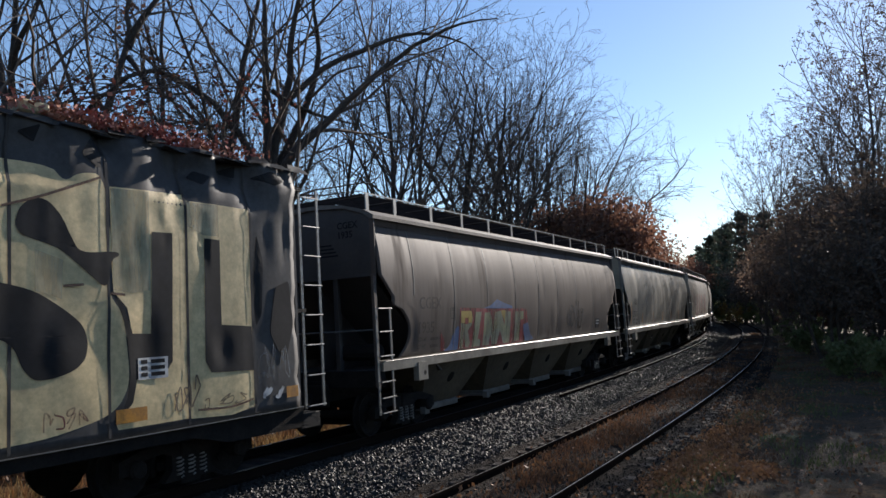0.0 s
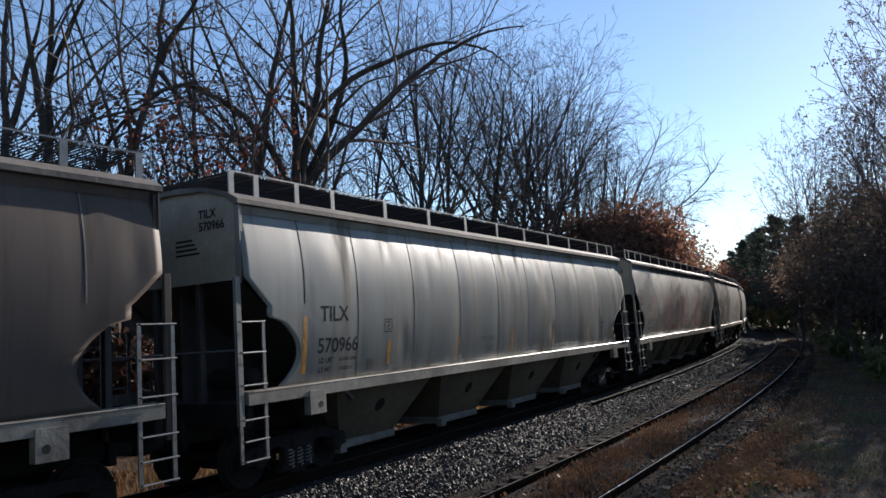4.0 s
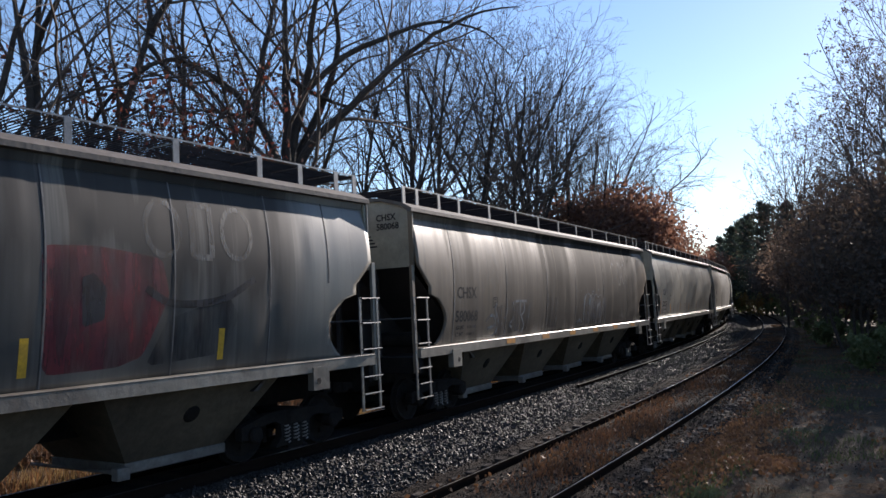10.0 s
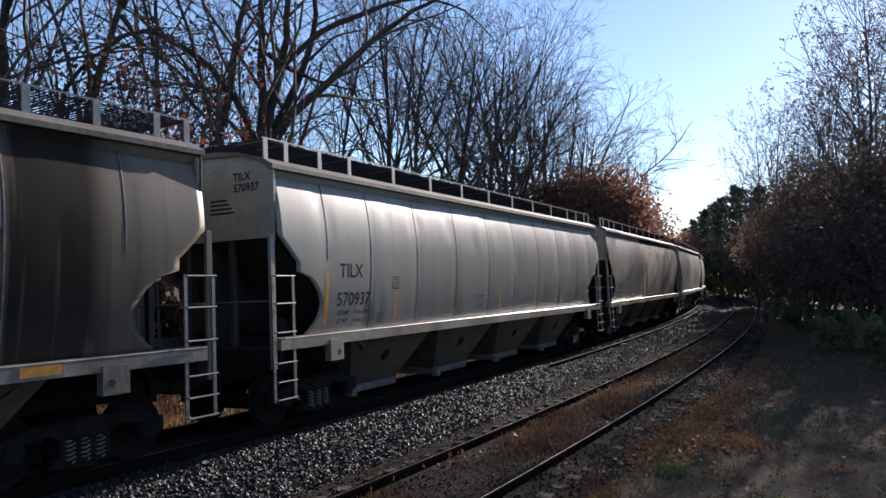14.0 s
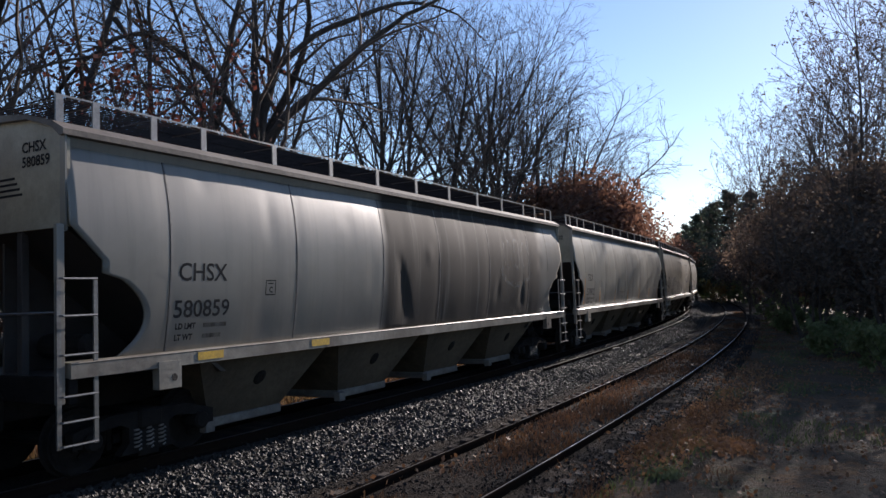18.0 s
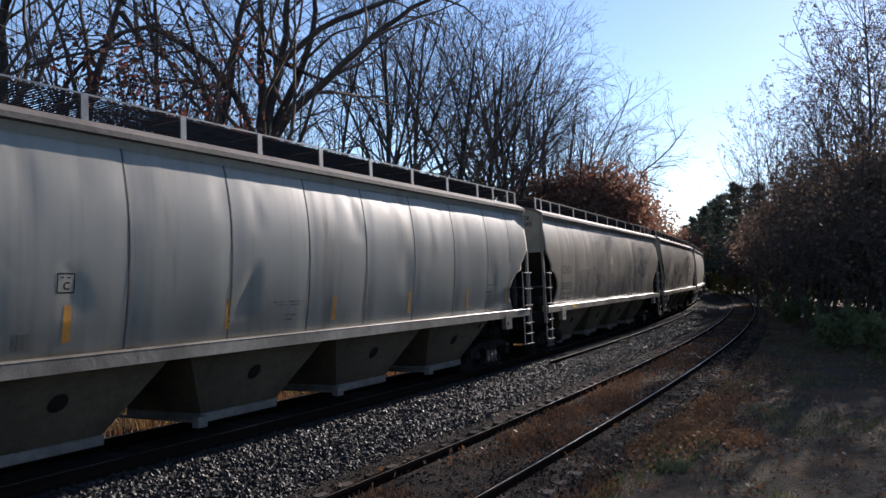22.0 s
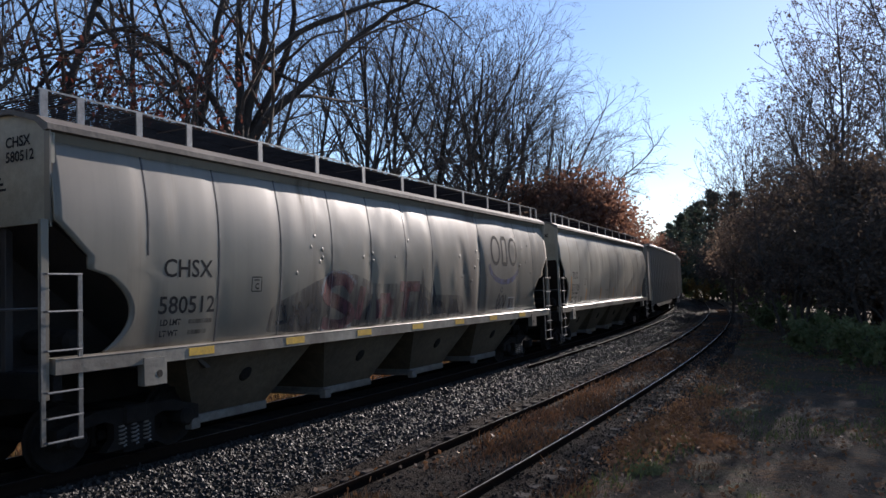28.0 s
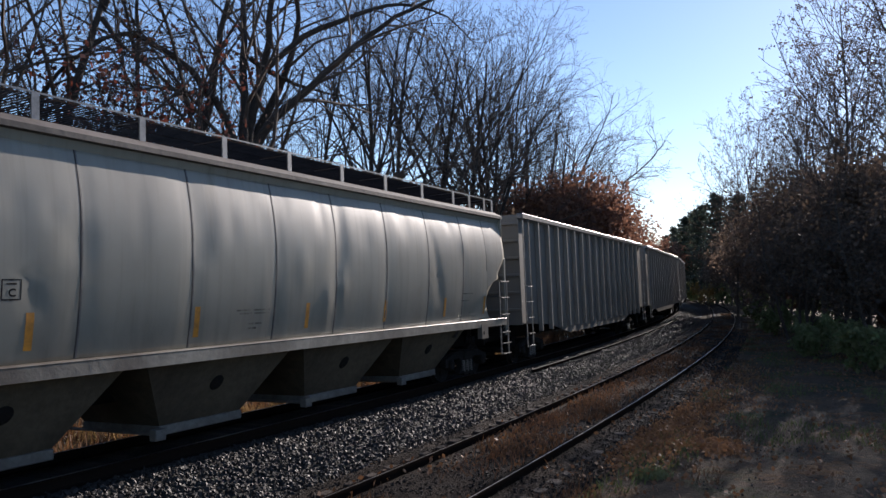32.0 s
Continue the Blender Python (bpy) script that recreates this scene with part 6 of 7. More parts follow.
shaped_tree("pale dead tree with few broken limbs", 18, 20.5, 72.2, [(0.17, [(-1.3, 9.2), (-0.9, 12.4), (0.6, 13.5), (1.7, 14.6), (2.4, 15.4), (2.2, 16.4), (1.3, 17.6)]), (0.05, [(2.3, 15.5), (3.0, 16.2), (3.1, 16.9)]), (0.07, [(-0.9, 12.3), (-1.9, 13.6), (-2.3, 15.0)]), (0.06, [(-0.6, 11.7), (0.9, 11.2), (2.2, 10.6)]), (0.05, [(0.4, 13.4), (0.6, 14.6), (0.2, 15.8)])], 0.7, fine=0.012, reach=0.55)

# templates, then the woods behind the train


def forked_tree(label, seed, height, trunk_r, fork, stems, density, fine=0.006):
    """A leafless tree whose bole forks into rising stems that carry a domed crown of fine twigs."""
    rng = np.random.default_rng(seed)
    bole = branch(rng, (0, 0, -0.3), (rng.normal(0, 0.04), rng.normal(0, 0.04), 1), height * 0.8, trunk_r, 12, 0.045, 0.05, 0.22)
    limbs = []
    for k in range(stems):
        i = int(12 * (fork + (0.85 - fork) * k / stems))
        a = 2.4 * k + rng.uniform(-0.5, 0.5)
        tilt = rng.uniform(0.3, 0.75)
        d = (math.cos(a) * math.sin(tilt), math.sin(a) * math.sin(tilt), math.cos(tilt))
        left = height - bole[0][i][2]
        limbs.append(branch(rng, bole[0][i], d, left * rng.uniform(0.75, 0.98), bole[1][i] * rng.uniform(0.55, 0.75), 9, 0.09, 0.006, 0.2))
    second = []
    for pts, radii in limbs:
        second += offshoots(rng, pts, radii, 3, 0.2, 0.62, 0.55, 0.6, 7, 0.1, 0.004, np.linalg.norm(pts[-1] - pts[0]))
    low = offshoots(rng, *bole, 5, 0.25, 1.15, 0.16, 0.28, 6, 0.12, 0.02, height)
    return finish_tree("bare_tree", label, rng, [bole], limbs + second + low, density, 1.0, fine, 0, None, 0.09, "bare trees along the line", 0.0, 1.0)


WOODS = [
    forked_tree("tall leafless tree forked into many rising stems", 31, 20, 0.22, 0.35, 7, 0.46),
    forked_tree("leafless tree with a domed fine-twigged crown", 32, 20, 0.21, 0.42, 6, 0.48),
    forked_tree("leafless tree with crooked spreading stems", 38, 20, 0.19, 0.28, 6, 0.46),
    bare_tree("bare_tree", "tall thin leafless tree among others", 34, 18, 0.14, 10, spread=0.5, density=0.55, fine=0.009, ratio=0.3, lo=0.35),
    bare_tree("bare_sapling", "thin leafless sapling in the undergrowth", 35, 9, 0.06, 9, spread=0.5, density=0.4, fine=0.0065, ratio=0.4, lo=0.15),
]
PLACED = [  # template, bearing, distance, turn, height
    (1, -3.3, 40, 130, 20.5), (2, -1.4, 44, 250, 22), (0, 0.6, 46, 60, 21.5), (1, 2.7, 49, 200, 22), (2, 4.5, 51, 10, 21.5), (1, 6.6, 50, 40, 21.3),
    (2, 8.3, 55, 140, 20.5), (1, 9.6, 60, 300, 20), (0, 10.6, 58, 100, 18), (2, 12.0, 66, 70, 17.5), (1, 13.4, 74, 260, 16.5), (0, 5.6, 62, 210, 24),
    (3, -27.5, 30, 210, 13.5), (3, -20.5, 34, 33, 15), (1, -10.6, 46, 100, 16), (2, -17.6, 40, 140, 15), (3, -13.5, 36, 260, 16),
]
for k, (w, az, dist, turn, size) in enumerate(PLACED):
    x, y = bearing(az, dist=dist)
    copy_thing(WOODS[w], pose(x, y, on_ground(x, y), 0, 0, turn)).scale = (size / (18 if w == 3 else 20),) * 3
for k in range(11):
    rng = random.Random(200 + k)
    x, y = bearing(-32 + 3.2 * k + rng.uniform(-0.6, 0.6), off=rng.uniform(-13, -6.5))
    copy_thing(WOODS[4], pose(x, y, on_ground(x, y), 0, 0, rng.uniform(0, 360))).scale = (rng.uniform(0.75, 1.15),) * 3
for w, (az, dist) in zip(WOODS, ((7.5, 66), (1.6, 60), (-5.2, 46), (-8.6, 36), (-22.6, 26))):
    x, y = bearing(az, dist=dist)
    w.matrix_basis = pose(x, y, on_ground(x, y))


def thicket(name, label, seed, radius, height, n, leaf, size, base=0.1, category="shrub", group="", stems=9):
    """A leafy clump: stems, and leaves gathered in uneven tufts with gaps."""
    rng = np.random.default_rng(seed)
    lims = []
    for _ in range(stems):
        a = rng.uniform(0, 2 * np.pi)
        lims.append(branch(rng, (math.cos(a) * radius * 0.3, math.sin(a) * radius * 0.3, -0.2), (math.cos(a) * 0.35, math.sin(a) * 0.35, 1), height * rng.uniform(0.7, 1.0), 0.06 * height / 5, 8, 0.1, 0.03, 0.25))
    b = []
    for pts, radii in lims:
        b += offshoots(rng, pts, radii, 7, 0.2, 0.9, 0.4, 0.5, 5, 0.15, 0.05, height)
    twigs = []
    for pts, radii in b:
        twigs += offshoots(rng, pts, radii, 4, 0.2, 0.8, 0.45, 0.6, 2, 0.15, 0.03, height * 0.4)
    pts = np.concatenate([p[2:] for p, _ in b] + [p[1:] for p, _ in twigs])
    keep = np.array([noise.noise(Vector(p * 0.8) + Vector((seed, 0, 0))) > -0.22 for p in pts])
    pts = pts[keep & (pts[:, 2] > base * height)]
    c = pts[rng.integers(0, len(pts), n)] + rng.normal(0, 0.22, (n, 3)) * height / 6
    ob = thing(name, label, category, group)
    part("woody_base", merge([tubes(lims, 5), tubes(b, 3), tubes(twigs, 3)]), BARK, ob)
    tagged(part("leaves", flakes(rng, c, size), leaf, ob), kind="stuff")
    return ob


def set_at(ob, az, dist, turn=0, size=1.0):
    x, y = bearing(az, dist=dist)
    ob.matrix_basis = pose(x, y, on_ground(x, y), 0, 0, turn)
    ob.scale = (size,) * 3
    return ob


def more(ob, az, dist, turn=0, size=1.0):
    x, y = bearing(az, dist=dist)
    o = copy_thing(ob, pose(x, y, on_ground(x, y), 0, 0, turn))
    o.scale = (size,) * 3
    return o


def dome_oak(label, seed, height, radius, n, leaf, size, group):
    """A leafy oak: a short bole, limbs to many clumps, and leaves gathered in the clumps with gaps between them."""
    rng = np.random.default_rng(seed)
    ob = thing("oak_tree", label, "tree", group)
    bole = branch(rng, (0, 0, -0.3), (0, 0, 1), height * 0.7, 0.2, 8, 0.05, 0.05, 0.3)
    arms, centres = [], []
    for k in range(85):
        v = unit(rng.normal(0, 1, 3))
        v[2] = abs(v[2]) * 1.1 - 0.35
        c = v * rng.uniform(0.5, 1.0) * (radius, radius, height * 0.5) + (0, 0, height * 0.47)
        c[2] = max(c[2], 0.8)
        root = bole[0][int(min(8, max(2, 8 * c[2] / height * 0.8)))]
        mid = (root + c) / 2 + rng.normal(0, 0.25, 3)
        arms.append((np.array([root, (root + mid) / 2, mid, c]), np.linspace(0.05, 0.012, 4)))
        centres.append(c)
    pick = np.array(centres)[rng.integers(0, 85, n)] + rng.normal(0, 1, (n, 3)) * radius * np.array((0.15, 0.15, 0.12))
    pick = pick[pick[:, 2] > 0.15]
    part("trunk", merge([tubes([bole], 8), tubes(arms, 4)]), BARK, ob)
    tagged(part("leaves", flakes(rng, pick, size, 1.4), leaf, ob), kind="stuff")
    return ob


OAK_LEAF = leaf_mat("red_brown_oak_leaves", (0.27, 0.135, 0.085), (0.15, 0.083, 0.062), 0.5)
UMBER_LEAF = leaf_mat("umber_leaves", (0.2, 0.135, 0.095), (0.11, 0.083, 0.064), 0.5)
russet = set_at(dome_oak("russet-leaved oak behind the train", 51, 11.5, 4.0, 11500, OAK_LEAF, 0.18, "russet oaks"), 12.7, 58, 0, 1.17)
young = set_at(thicket("young_oak", "young oak that still holds its dark red leaves", 57, 1.2, 11.0, 1500, leaf_mat("red_oak_leaves", (0.2, 0.055, 0.035), (0.07, 0.036, 0.028), 0.4), 0.12, 0.52, "tree", "young oaks behind the train", 3), -20.6, 24.5)
more(young, -23.8, 25.5, 100, 0.9)
more(young, -18.0, 27, 220, 0.8)
more(russet, 10.4, 56, 120, 1.15)
more(russet, 8.0, 54, 250, 1.0)
more(russet, 14.2, 64, 210, 1.0)
more(russet, 5.8, 52, 160, 0.75)
more(russet, 16.6, 100, 20, 0.8)
more(russet, 18.0, 108, 40, 0.9)
more(russet, 17.2, 120, 90, 0.9)
umber = set_at(dome_oak("brown-leaved oak beside the siding", 56, 11.5, 3.6, 9500, UMBER_LEAF, 0.175, "brown oaks beside the siding"), 27.2, 54, 0, 1.02)
for k, (az, dist, size) in enumerate(((22.6, 112, 0.95), (23.6, 92, 1.0), (24.4, 74, 0.95), (25.6, 63, 1.0), (28.8, 49, 1.0), (30.6, 45, 0.95), (33.0, 41, 0.95), (35.5, 44, 0.95), (38.5, 42, 0.95), (32.0, 62, 1.1), (35.0, 58, 1.1), (29.4, 66, 1.1))):
    more(umber, az, dist, 77 * k, size)
drab = set_at(thicket("shrub", "dull brown half-bare shrub", 52, 3.0, 7.0, 2200, DRAB_LEAF, 0.14, 0.08, "shrub", "shrubs along the line"), 2.4, 37)
for k, (az, dist, size) in enumerate(((-2.5, 36, 0.7), (5.4, 43, 0.75), (8.2, 48, 0.8))):
    more(drab, az, dist, 60 * k, size)

brush = thicket("undergrowth", "dark brown undergrowth beyond the main track", 54, 2.2, 3.3, 1500, BROWN_LEAF, 0.2, 0.0, "shrub", "undergrowth beyond the track", 5)
x, y, _ = on_line(-24, -8.5)
brush.matrix_basis = pose(x, y, on_ground(x, y))
for k in range(1, 17):
    x, y, _ = on_line(-24 + 3.6 * k, -8.6 - 0.9 * (k % 2))
    copy_thing(brush, pose(x, y, on_ground(x, y), 0, 0, 63 * k)).scale = (0.85 + 0.1 * (k % 3),) * 3

for k, (az, dist, size) in enumerate(((24.0, 100, 1.7), (26.0, 84, 1.6), (28.0, 74, 1.6), (30.0, 72, 1.6), (31.6, 58, 1.5), (33.4, 54, 1.5), (35.4, 52, 1.5), (37.6, 50, 1.5), (40.0, 48, 1.5), (30.2, 50, 1.2), (33.0, 46, 1.2))):
    more(brush, az, dist, 70 * k, size)


def pine(seed, height):
    rng = np.random.default_rng(seed)
    trunk = branch(rng, (0, 0, -0.3), (0, 0, 1), height, 0.25, 10, 0.015, 0.05, 0.1)
    arms, tufts = [], []
    for k in range(58):
        z = height * (0.12 + 0.86 * k / 58)
        a = k * 2.4 + rng.uniform(-0.3, 0.3)
        L = (1 - z / height) ** 0.62 * 0.25 * height * rng.uniform(0.55, 1.15) + 0.35
        b = branch(rng, (0, 0, z), (math.cos(a), math.sin(a), 0.15), L, 0.05, 5, 0.08, 0.03, 0.3)
        arms.append(b)
        for p in b[0][1:]:
            tufts.append(p + rng.normal(0, 0.2 + 0.28 * (1 - z / height), (22, 3)) * (1.2, 1.2, 0.75))
    ob = thing("pine_tree", "dark green pine at the bend", "tree", "pines at the bend")
    part("trunk", merge([tubes([trunk], 9), tubes(arms, 5)]), BARK, ob)
    tagged(part("needles", flakes(rng, np.concatenate(tufts), 0.2, 3.0), NEEDLE, ob), kind="stuff")
    return ob


pn = set_at(pine(61, 17), 19.6, 112, 0, 0.72)
for k, (az, dist, size) in enumerate(((18.3, 128, 0.62), (20.7, 108, 0.8), (17.2, 150, 0.6), (21.8, 102, 0.85), (18.9, 140, 0.75), (20.2, 126, 0.85), (16.2, 170, 0.6), (23.2, 112, 0.9), (14.6, 190, 0.6))):
    more(pn, az, dist, 75 * k, size)
set_at(thicket("shrub", "small bush with yellow autumn leaves at the bend", 53, 1.4, 3.6, 1500, GOLD_LEAF, 0.16, 0.05, "shrub", "", 6), 20.9, 88, 0, 0.75)

# the right-hand edge of the line
right_tree = bare_tree("ash_tree", "tall half-bare tree with few brown leaves", 71, 18, 0.13, 12, spread=0.6, density=0.5, fine=0.009, leaves=2600, leaf=DRAB_LEAF, leaf_size=0.075, ratio=0.42, lo=0.22, group="trees beside the siding")
set_at(right_tree, 30.0, 41, 150)
for k, (az, dist, size) in enumerate(((33.8, 32, 0.9), (30.4, 52, 0.9), (33.2, 42, 1.0), (36.0, 35, 1.0), (25.4, 84, 0.95), (27.0, 62, 0.85), (24.4, 62, 0.92), (26.2, 54, 0.7), (27.6, 56, 0.98), (29.4, 64, 1.15), (23.2, 66, 0.86))):
    more(right_tree, az, dist, 50 * k, size)
wall = set_at(thicket("shrub", "dense brown and green thicket beside the siding", 72, 3.4, 7.5, 5500, DRAB_LEAF, 0.12, 0.02, "shrub", "thicket beside the siding", 8), 28.0, 38, 0, 0.9)
for k, (az, dist, size) in enumerate(((33.4, 33, 0.95), (26.4, 52, 0.9), (29.4, 48, 1.1), (24.6, 72, 1.0), (32.6, 38, 1.0), (22.9, 98, 1.0), (24.0, 88, 1.1))):
    more(wall, az, dist, 40 * k, size)
low = set_at(thicket("shrub", "low green brush at the wood's edge", 73, 2.0, 2.2, 2800, GREEN_LEAF, 0.14, 0.0, "shrub", "low brush", 6), 29.2, 31, 0, 0.7)
for k, (az, dist, size) in enumerate(((26.4, 44, 0.7), (32.2, 27, 0.8), (27.8, 38, 0.7), (24.8, 56, 0.8), (30.4, 32, 0.7))):
    more(low, az, dist, 70 * k, size)


# unseen trees added behind the path and along the line's rear to dim skylight
edge = set_at(thicket("wood_edge_tree", "unseen dense trees added to dim the skylight from behind", 74, 5.0, 12.0, 3000, DRAB_LEAF, 0.6, 0.03, "tree", "woods behind the lane", 5), 62, 24, 0, 0.7)
for k, (az, dist, size) in enumerate(((84, 24, 0.55), (106, 25, 0.55), (128, 26, 0.5), (150, 28, 0.55), (172, 30, 0.55), (196, 36, 0.6), (240, 44, 0.8), (264, 36, 0.7), (288, 30, 0.7), (308, 26, 0.8))):
    more(edge, az, dist, 47 * k, size)


def blades(name, label, seed, n, place, height, material, width=0.012):
    """Grass as single bent blades."""
    rng = np.random.default_rng(seed)
    base = place(rng, n)
    a = rng.uniform(0, 2 * np.pi, n)
    h = height * rng.uniform(0.4, 1.2, n)
    w = np.stack([np.cos(a), np.sin(a), 0 * a], 1) * width
    lean = np.stack([rng.normal(0, 0.35, n), rng.normal(0, 0.35, n), np.ones(n)], 1) * h[:, None]
    v = np.stack([base - w, base + w, base + lean * 0.6 + w * 0.7, base + lean * (1, 1, 0.95) * 1.0, base + lean * 0.6 - w * 0.7], 1).reshape(-1, 3)
    f = np.arange(5 * n).reshape(-1, 5)
    return tagged(part(name, (v, f), material), label, "grass", kind="stuff")


def strip(s0, s1, o0, o1, z, clump=0.5, thresh=0.0, seed=0):
    """Scattered places along the line, thicker in some patches."""
    def f(rng, n):
        out = []
        while len(out) < n:
            s, o = s0 + (s1 - s0) * rng.random() ** 1.5, rng.uniform(o0, o1)
            if noise.noise(Vector((s * clump, o * clump * 2, seed))) > thresh:
                x, y, _ = on_line(s, o)
                out.append((x, y, z if z is not None else on_ground(x, y)))
        return np.array(out)
    return f


fl = np.random.default_rng(87)
spots = strip(-4, 40, SIDING - 1.2, SIDING + 8.0, None, 0.5, -0.1, 21)(fl, 7000)
so = line_coords(spots[:, 0], spots[:, 1])[1] - SIDING
spots[:, 2] = np.where(abs(so) < 0.75, -0.14, np.where(so < 1.6, -0.19, spots[:, 2] + 0.05)) + fl.uniform(0, 0.03, len(spots))
FALLEN = leaf_mat("fallen_leaves", (0.26, 0.12, 0.05), (0.12, 0.07, 0.04), 0.2)
tagged(part("fallen_leaves", flakes(fl, spots, 0.055, 1.4), FALLEN), "brown fallen leaves scattered beside the tracks", "leaves", kind="stuff")
for k, (az, dist, size) in enumerate(((19.4, 118, 1.6), (20.9, 112, 1.5), (22.4, 100, 1.5), (23.8, 92, 1.4), (25.2, 84, 1.4), (26.8, 72, 1.4))):
    more(low, az, dist, 33 * k, size)



def patchy(spots_at, z, seed):
    """Places gathered in given patches: (along, off, length, width, share)."""
    def f(rng, n):
        out = []
        for s0, o0, ls, wo, share in spots_at:
            m = int(n * share)
            s, o = s0 + rng.normal(0, ls, m), o0 + rng.normal(0, wo, m)
            a = TURN0 + s / RAD
            x, y = CX + (RAD + o) * np.cos(a), CY + (RAD + o) * np.sin(a)
            out.append(np.stack([x, y, (ground_height(x, y) + 0.02) if z is None else np.full(m, z)], 1))
        return np.concatenate(out)
    return f


DRIFT = leaf_mat("brown_fallen_leaves", (0.13, 0.065, 0.032), (0.03, 0.02, 0.014), 0.25)
TAN_LEAF = leaf_mat("tan_fallen_leaves", (0.36, 0.18, 0.075), (0.2, 0.1, 0.05), 0.25)
pr = np.random.default_rng(88)
heap = patchy(((6.0, 6.45, 0.9, 0.32, 0.34), (4.4, 6.3, 0.8, 0.35, 0.2), (5.2, 7.5, 0.4, 0.25, 0.12), (9.0, 6.6, 1.6, 0.4, 0.18), (14.0, 6.9, 2.5, 0.5, 0.16)), None, 0)(pr, 5200)
heap[:, 2] += pr.uniform(0.0, 0.05, len(heap))
tagged(part("fallen_leaves", flakes(pr, heap, 0.06, 1.3), TAN_LEAF), "tan fallen leaves in drifts beside the siding", "leaves", kind="stuff")
blades("dry_weeds", "rust-coloured weeds in tufts between the siding rails", 85, 2600, patchy(((5.6, 4.4, 0.8, 0.25, 0.34), (9.2, 4.45, 1.4, 0.28, 0.3), (15.5, 4.3, 2.5, 0.3, 0.2), (2.6, 4.7, 0.8, 0.25, 0.16)), -0.19, 1), 0.14, leaf_mat("rust_weeds", (0.22, 0.105, 0.05), (0.09, 0.048, 0.026), 0.3), 0.007)
blades("moss_tuft", "pale green grass tuft in the cinders", 86, 900, patchy(((2.85, 6.9, 0.13, 0.12, 1.0),), None, 2), 0.07, leaf_mat("pale_moss", (0.13, 0.15, 0.075), (0.09, 0.105, 0.045), 0.3), 0.01)
blades("dead_grass", "tawny dead grass between the siding rails", 81, 4000, strip(-2, 60, SIDING - 0.6, SIDING + 0.6, -0.18, 0.45, 0.14, 1), 0.13, STRAW)
blades("dead_grass", "tawny dead grass beside the siding", 82, 9000, strip(-2, 60, SIDING + 0.95, SIDING + 3.2, -0.35, 0.4, 0.15, 4), 0.16, STRAW)
blades("grass", "thin green grass on the open ground", 83, 9000, strip(-4, 50, SIDING + 1.6, SIDING + 8.0, None, 0.35, 0.1, 9), 0.12, GRASS)
blades("dry_weeds", "sunlit orange weeds on the far side of the main track", 84, 11000, strip(-12, 40, -7.0, -3.2, -0.9, 0.6, 0.02, 12), 0.5, WEED, 0.011)


far = strip(-8, 30, -6.5, -2.4, None, 0.5, -0.1, 21)
litter = far(pr, 16000)
litter[:, 2] += pr.uniform(0.0, 0.1, len(litter))
tagged(part("fallen_leaves", flakes(pr, litter, 0.085, 1.3), DRIFT), "brown fallen leaves heaped on the far side of the train", "leaves", kind="stuff")
blades("dry_weeds", "golden dead grass in clumps on the far shoulder", 87, 5200, patchy([(-3.0 + 2.9 * k, -3.6 - 0.5 * (k % 3), 0.5, 0.35, 0.1) for k in range(10)], None, 3), 0.34, leaf_mat("golden_dead_grass", (0.36, 0.24, 0.1), (0.17, 0.11, 0.05), 0.4), 0.008)


# ---- ties and stones ----
def ties(z, off, cant, s0, n, step, name, label, length):
    first = None
    base = thing(name, label, "track", kind="structure")
    for k in range(n):
        x, y, turn = on_line(s0 + k * step, off)
        m = pose(x, y, z, 0, -cant, turn)
        if first is None:
            first = part("tie", boxed(-length / 2, length / 2, -0.115, 0.115, -0.18, 0.0, 0.012), TIE, base)
            first.matrix_basis = m
        else:
            again(first, m @ pose(random.uniform(-0.04, 0.04), random.uniform(-0.04, 0.04), random.uniform(-0.012, 0.008), 0, 0, random.uniform(-1.2, 1.2)), base)


ties(-0.192, 0, CANT, -6, 150, 0.5, "main_ties", "dark wooden ties of the main track", 2.6)
ties(-0.215, SIDING, 0, -4, 130, 0.52, "siding_ties", "weathered half-buried wooden ties of the siding", 2.5)

STONE = leaf_mat("grey_stones", (0.044, 0.039, 0.034), (0.012, 0.011, 0.0098), 0.0, 0.3)

STONE.node_tree.nodes["Principled BSDF"].inputs["Roughness"].default_value = 0.62
CINDER = leaf_mat("dark_cinders", (0.022, 0.019, 0.017), (0.008, 0.0075, 0.007), 0.0, 0.15)


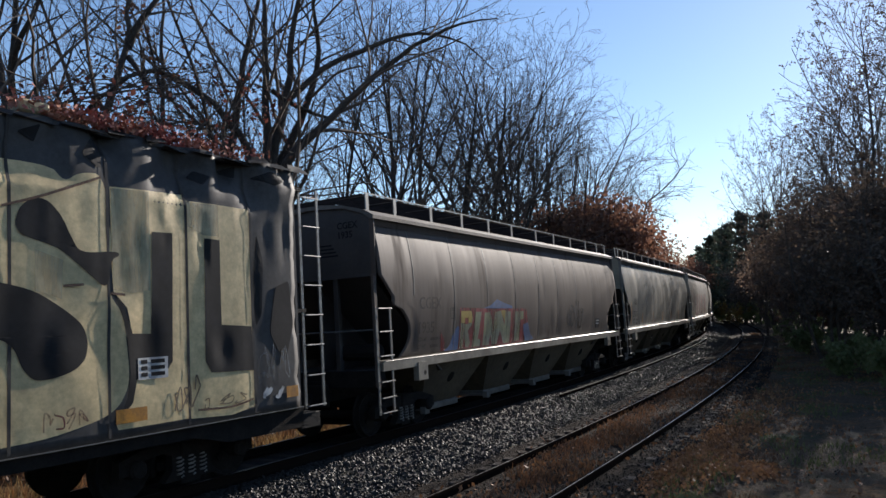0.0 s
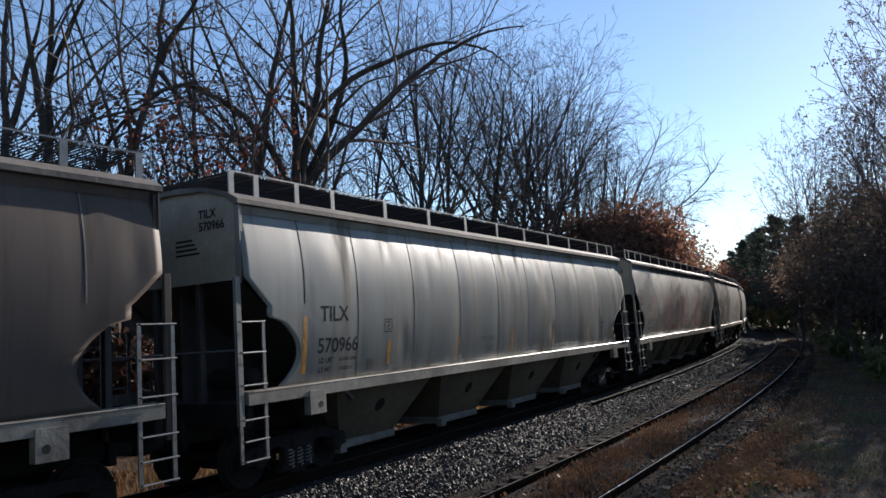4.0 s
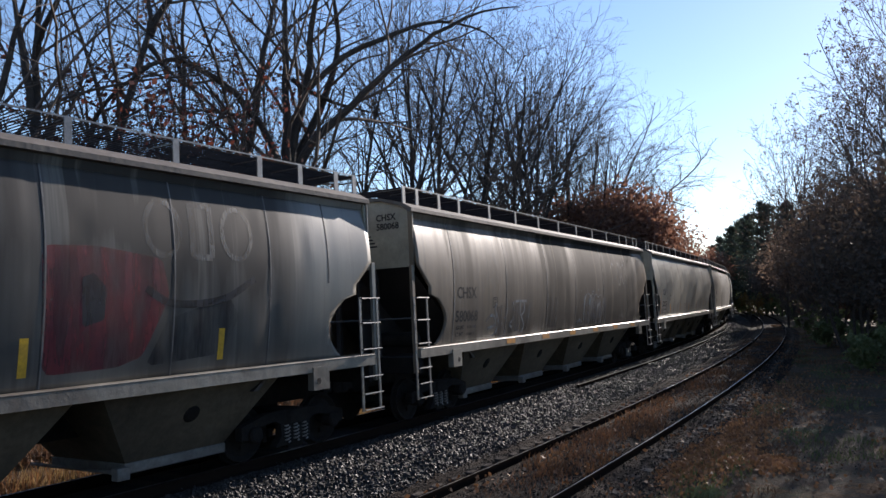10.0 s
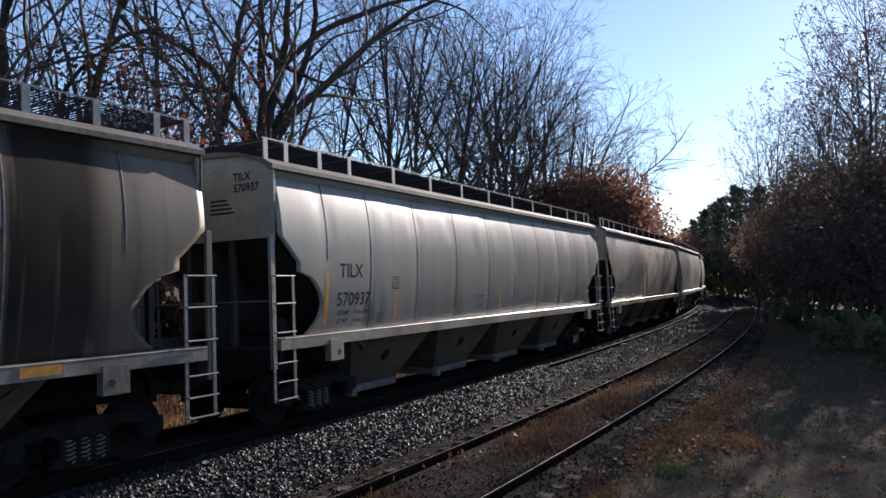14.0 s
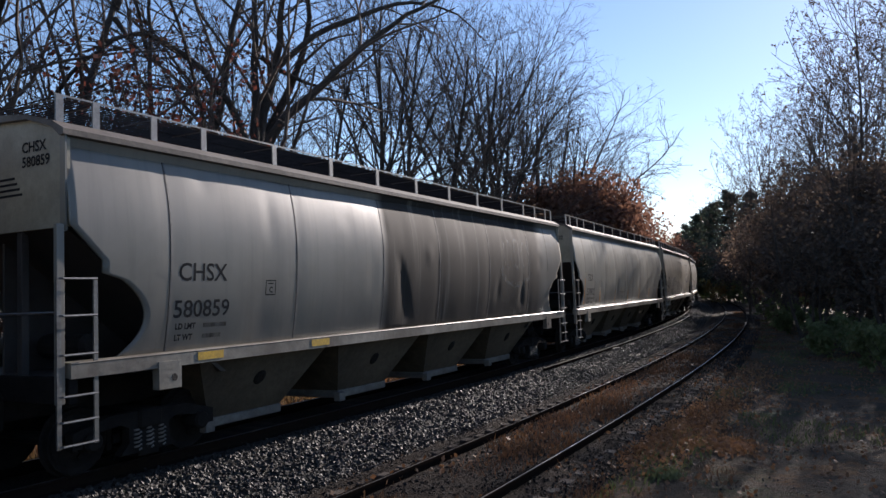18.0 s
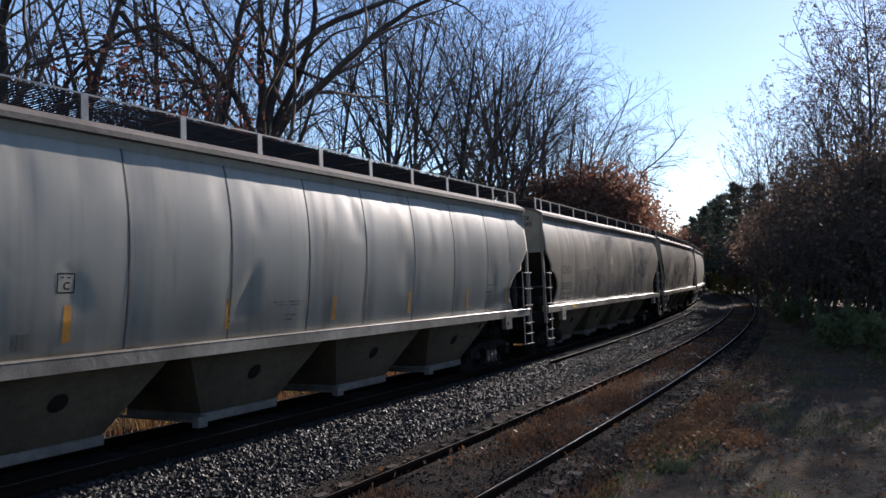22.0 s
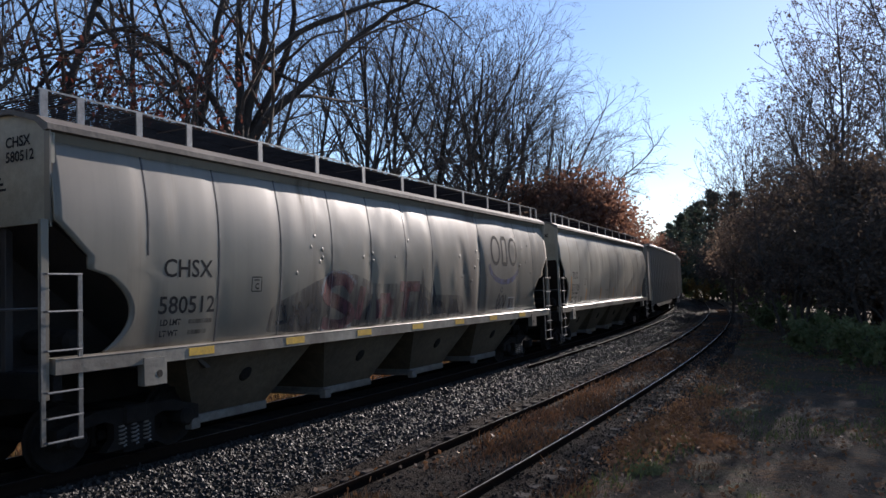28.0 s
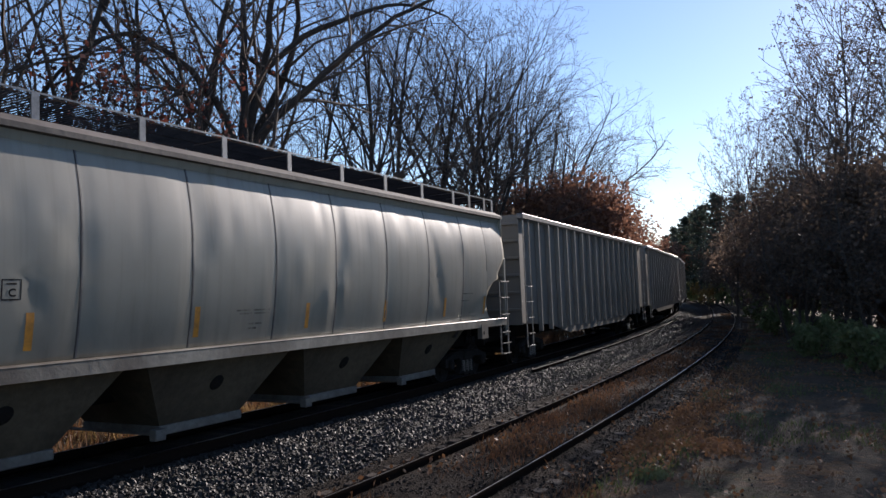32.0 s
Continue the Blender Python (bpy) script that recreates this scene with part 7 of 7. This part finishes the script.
def stones(seed, n, s0, s1, o0, o1, size, name, label, power=1.6, material=None):
    """Loose crushed stones as small uneven solids."""
    rng = np.random.default_rng(seed)
    s = s0 + (s1 - s0) * rng.random(n) ** power
    o = rng.uniform(o0, o1, n)
    a = TURN0 + s / RAD
    zb = np.interp(o, [p for p, _ in bed] + [4.1, 5.2, 5.7, 6.4, 9.0], [q for _, q in bed] + [-0.175, -0.175, -0.2, -0.33, -0.22])
    c = np.stack([CX + (RAD + o) * np.cos(a), CY + (RAD + o) * np.sin(a), zb + rng.uniform(-0.005, 0.02, n)], 1)
    octa = np.array([(1, 0, 0), (-1, 0, 0), (0, 1, 0), (0, -1, 0), (0, 0, 1), (0, 0, -1)], float)
    tri = np.array([(0, 2, 4), (2, 1, 4), (1, 3, 4), (3, 0, 4), (2, 0, 5), (1, 2, 5), (3, 1, 5), (0, 3, 5)])
    shape = octa[None] * rng.uniform(0.55, 1.25, (n, 6, 1)) + rng.normal(0, 0.18, (n, 6, 3))
    q = rng.normal(0, 1, (n, 4))
    q /= np.linalg.norm(q, axis=1)[:, None]
    w, x, y, z = q.T
    R = np.stack([1 - 2 * (y * y + z * z), 2 * (x * y - z * w), 2 * (x * z + y * w), 2 * (x * y + z * w), 1 - 2 * (x * x + z * z), 2 * (y * z - x * w), 2 * (x * z - y * w), 2 * (y * z + x * w), 1 - 2 * (x * x + y * y)], 1).reshape(n, 3, 3)
    size = size * rng.uniform(0.5, 1.25, (n, 1, 1))
    v = np.einsum("nij,nkj->nki", R, shape) * size + c[:, None]
    f = (np.arange(n)[:, None, None] * 6 + tri[None]).reshape(-1, 3)
    return tagged(part(name, (v.reshape(-1, 3), f), material or STONE), label, "stones", kind="stuff")


stones(91, 28000, -4, 34, 0.7, 2.95, 0.034, "ballast_stones", "loose grey crushed stones on the ballast shoulder")
stones(95, 11000, -4, 30, 2.72, 3.85, 0.026, "cinder_stones", "dark stones and cinders between the ballast and the siding", 1.5, CINDER)
stones(93, 12000, -4, 30, 3.8, 6.4, 0.021, "cinder_stones", "small stones and cinders strewn over the siding", material=CINDER)
stones(94, 3500, -6, 40, 6.4, 10.0, 0.02, "cinder_stones", "small stones strewn over the open ground")
stones(92, 6000, 20, 75, 1.0, 2.9, 0.05, "ballast_stones", "grey crushed stones further along the line", 1.2)


# ---- what moves ----
def motions():
    lead = -94.601 + SPACING
    for car, behind in TRAIN:
        rows = []
        for k in range(33):
            t = float(k)
            s = lead + behind - 5.4876 * (t - 16) - 0.005026 * (t - 16) ** 2
            a, b = on_line(s - 7.05), on_line(s + 7.05)
            turn = math.degrees(math.atan2(b[1] - a[1], b[0] - a[0])) - 90
            rows.append((t, pose((a[0] + b[0]) / 2, (a[1] + b[1]) / 2, 0, 0, -CANT, turn)))
        walk(car, rows)
    # the wheels all roll at the train's pace
    rolled = {}
    for w, wy in WHEELS:
        if wy not in rolled:
            rows = []
            for k in range(321):
                t = k / 10
                s = 5.4876 * (t - 16) + 0.005026 * (t - 16) ** 2
                rows.append((t, pose(0, wy, 0.42, math.degrees(s / 0.425) % 360)))
            walk(w, rows)
            rolled[wy] = w
        else:
            w.rotation_mode = "QUATERNION"
            keys = w.animation_data_create()
            keys.action = rolled[wy].animation_data.action
            keys.action_slot = rolled[wy].animation_data.action_slot


motions()
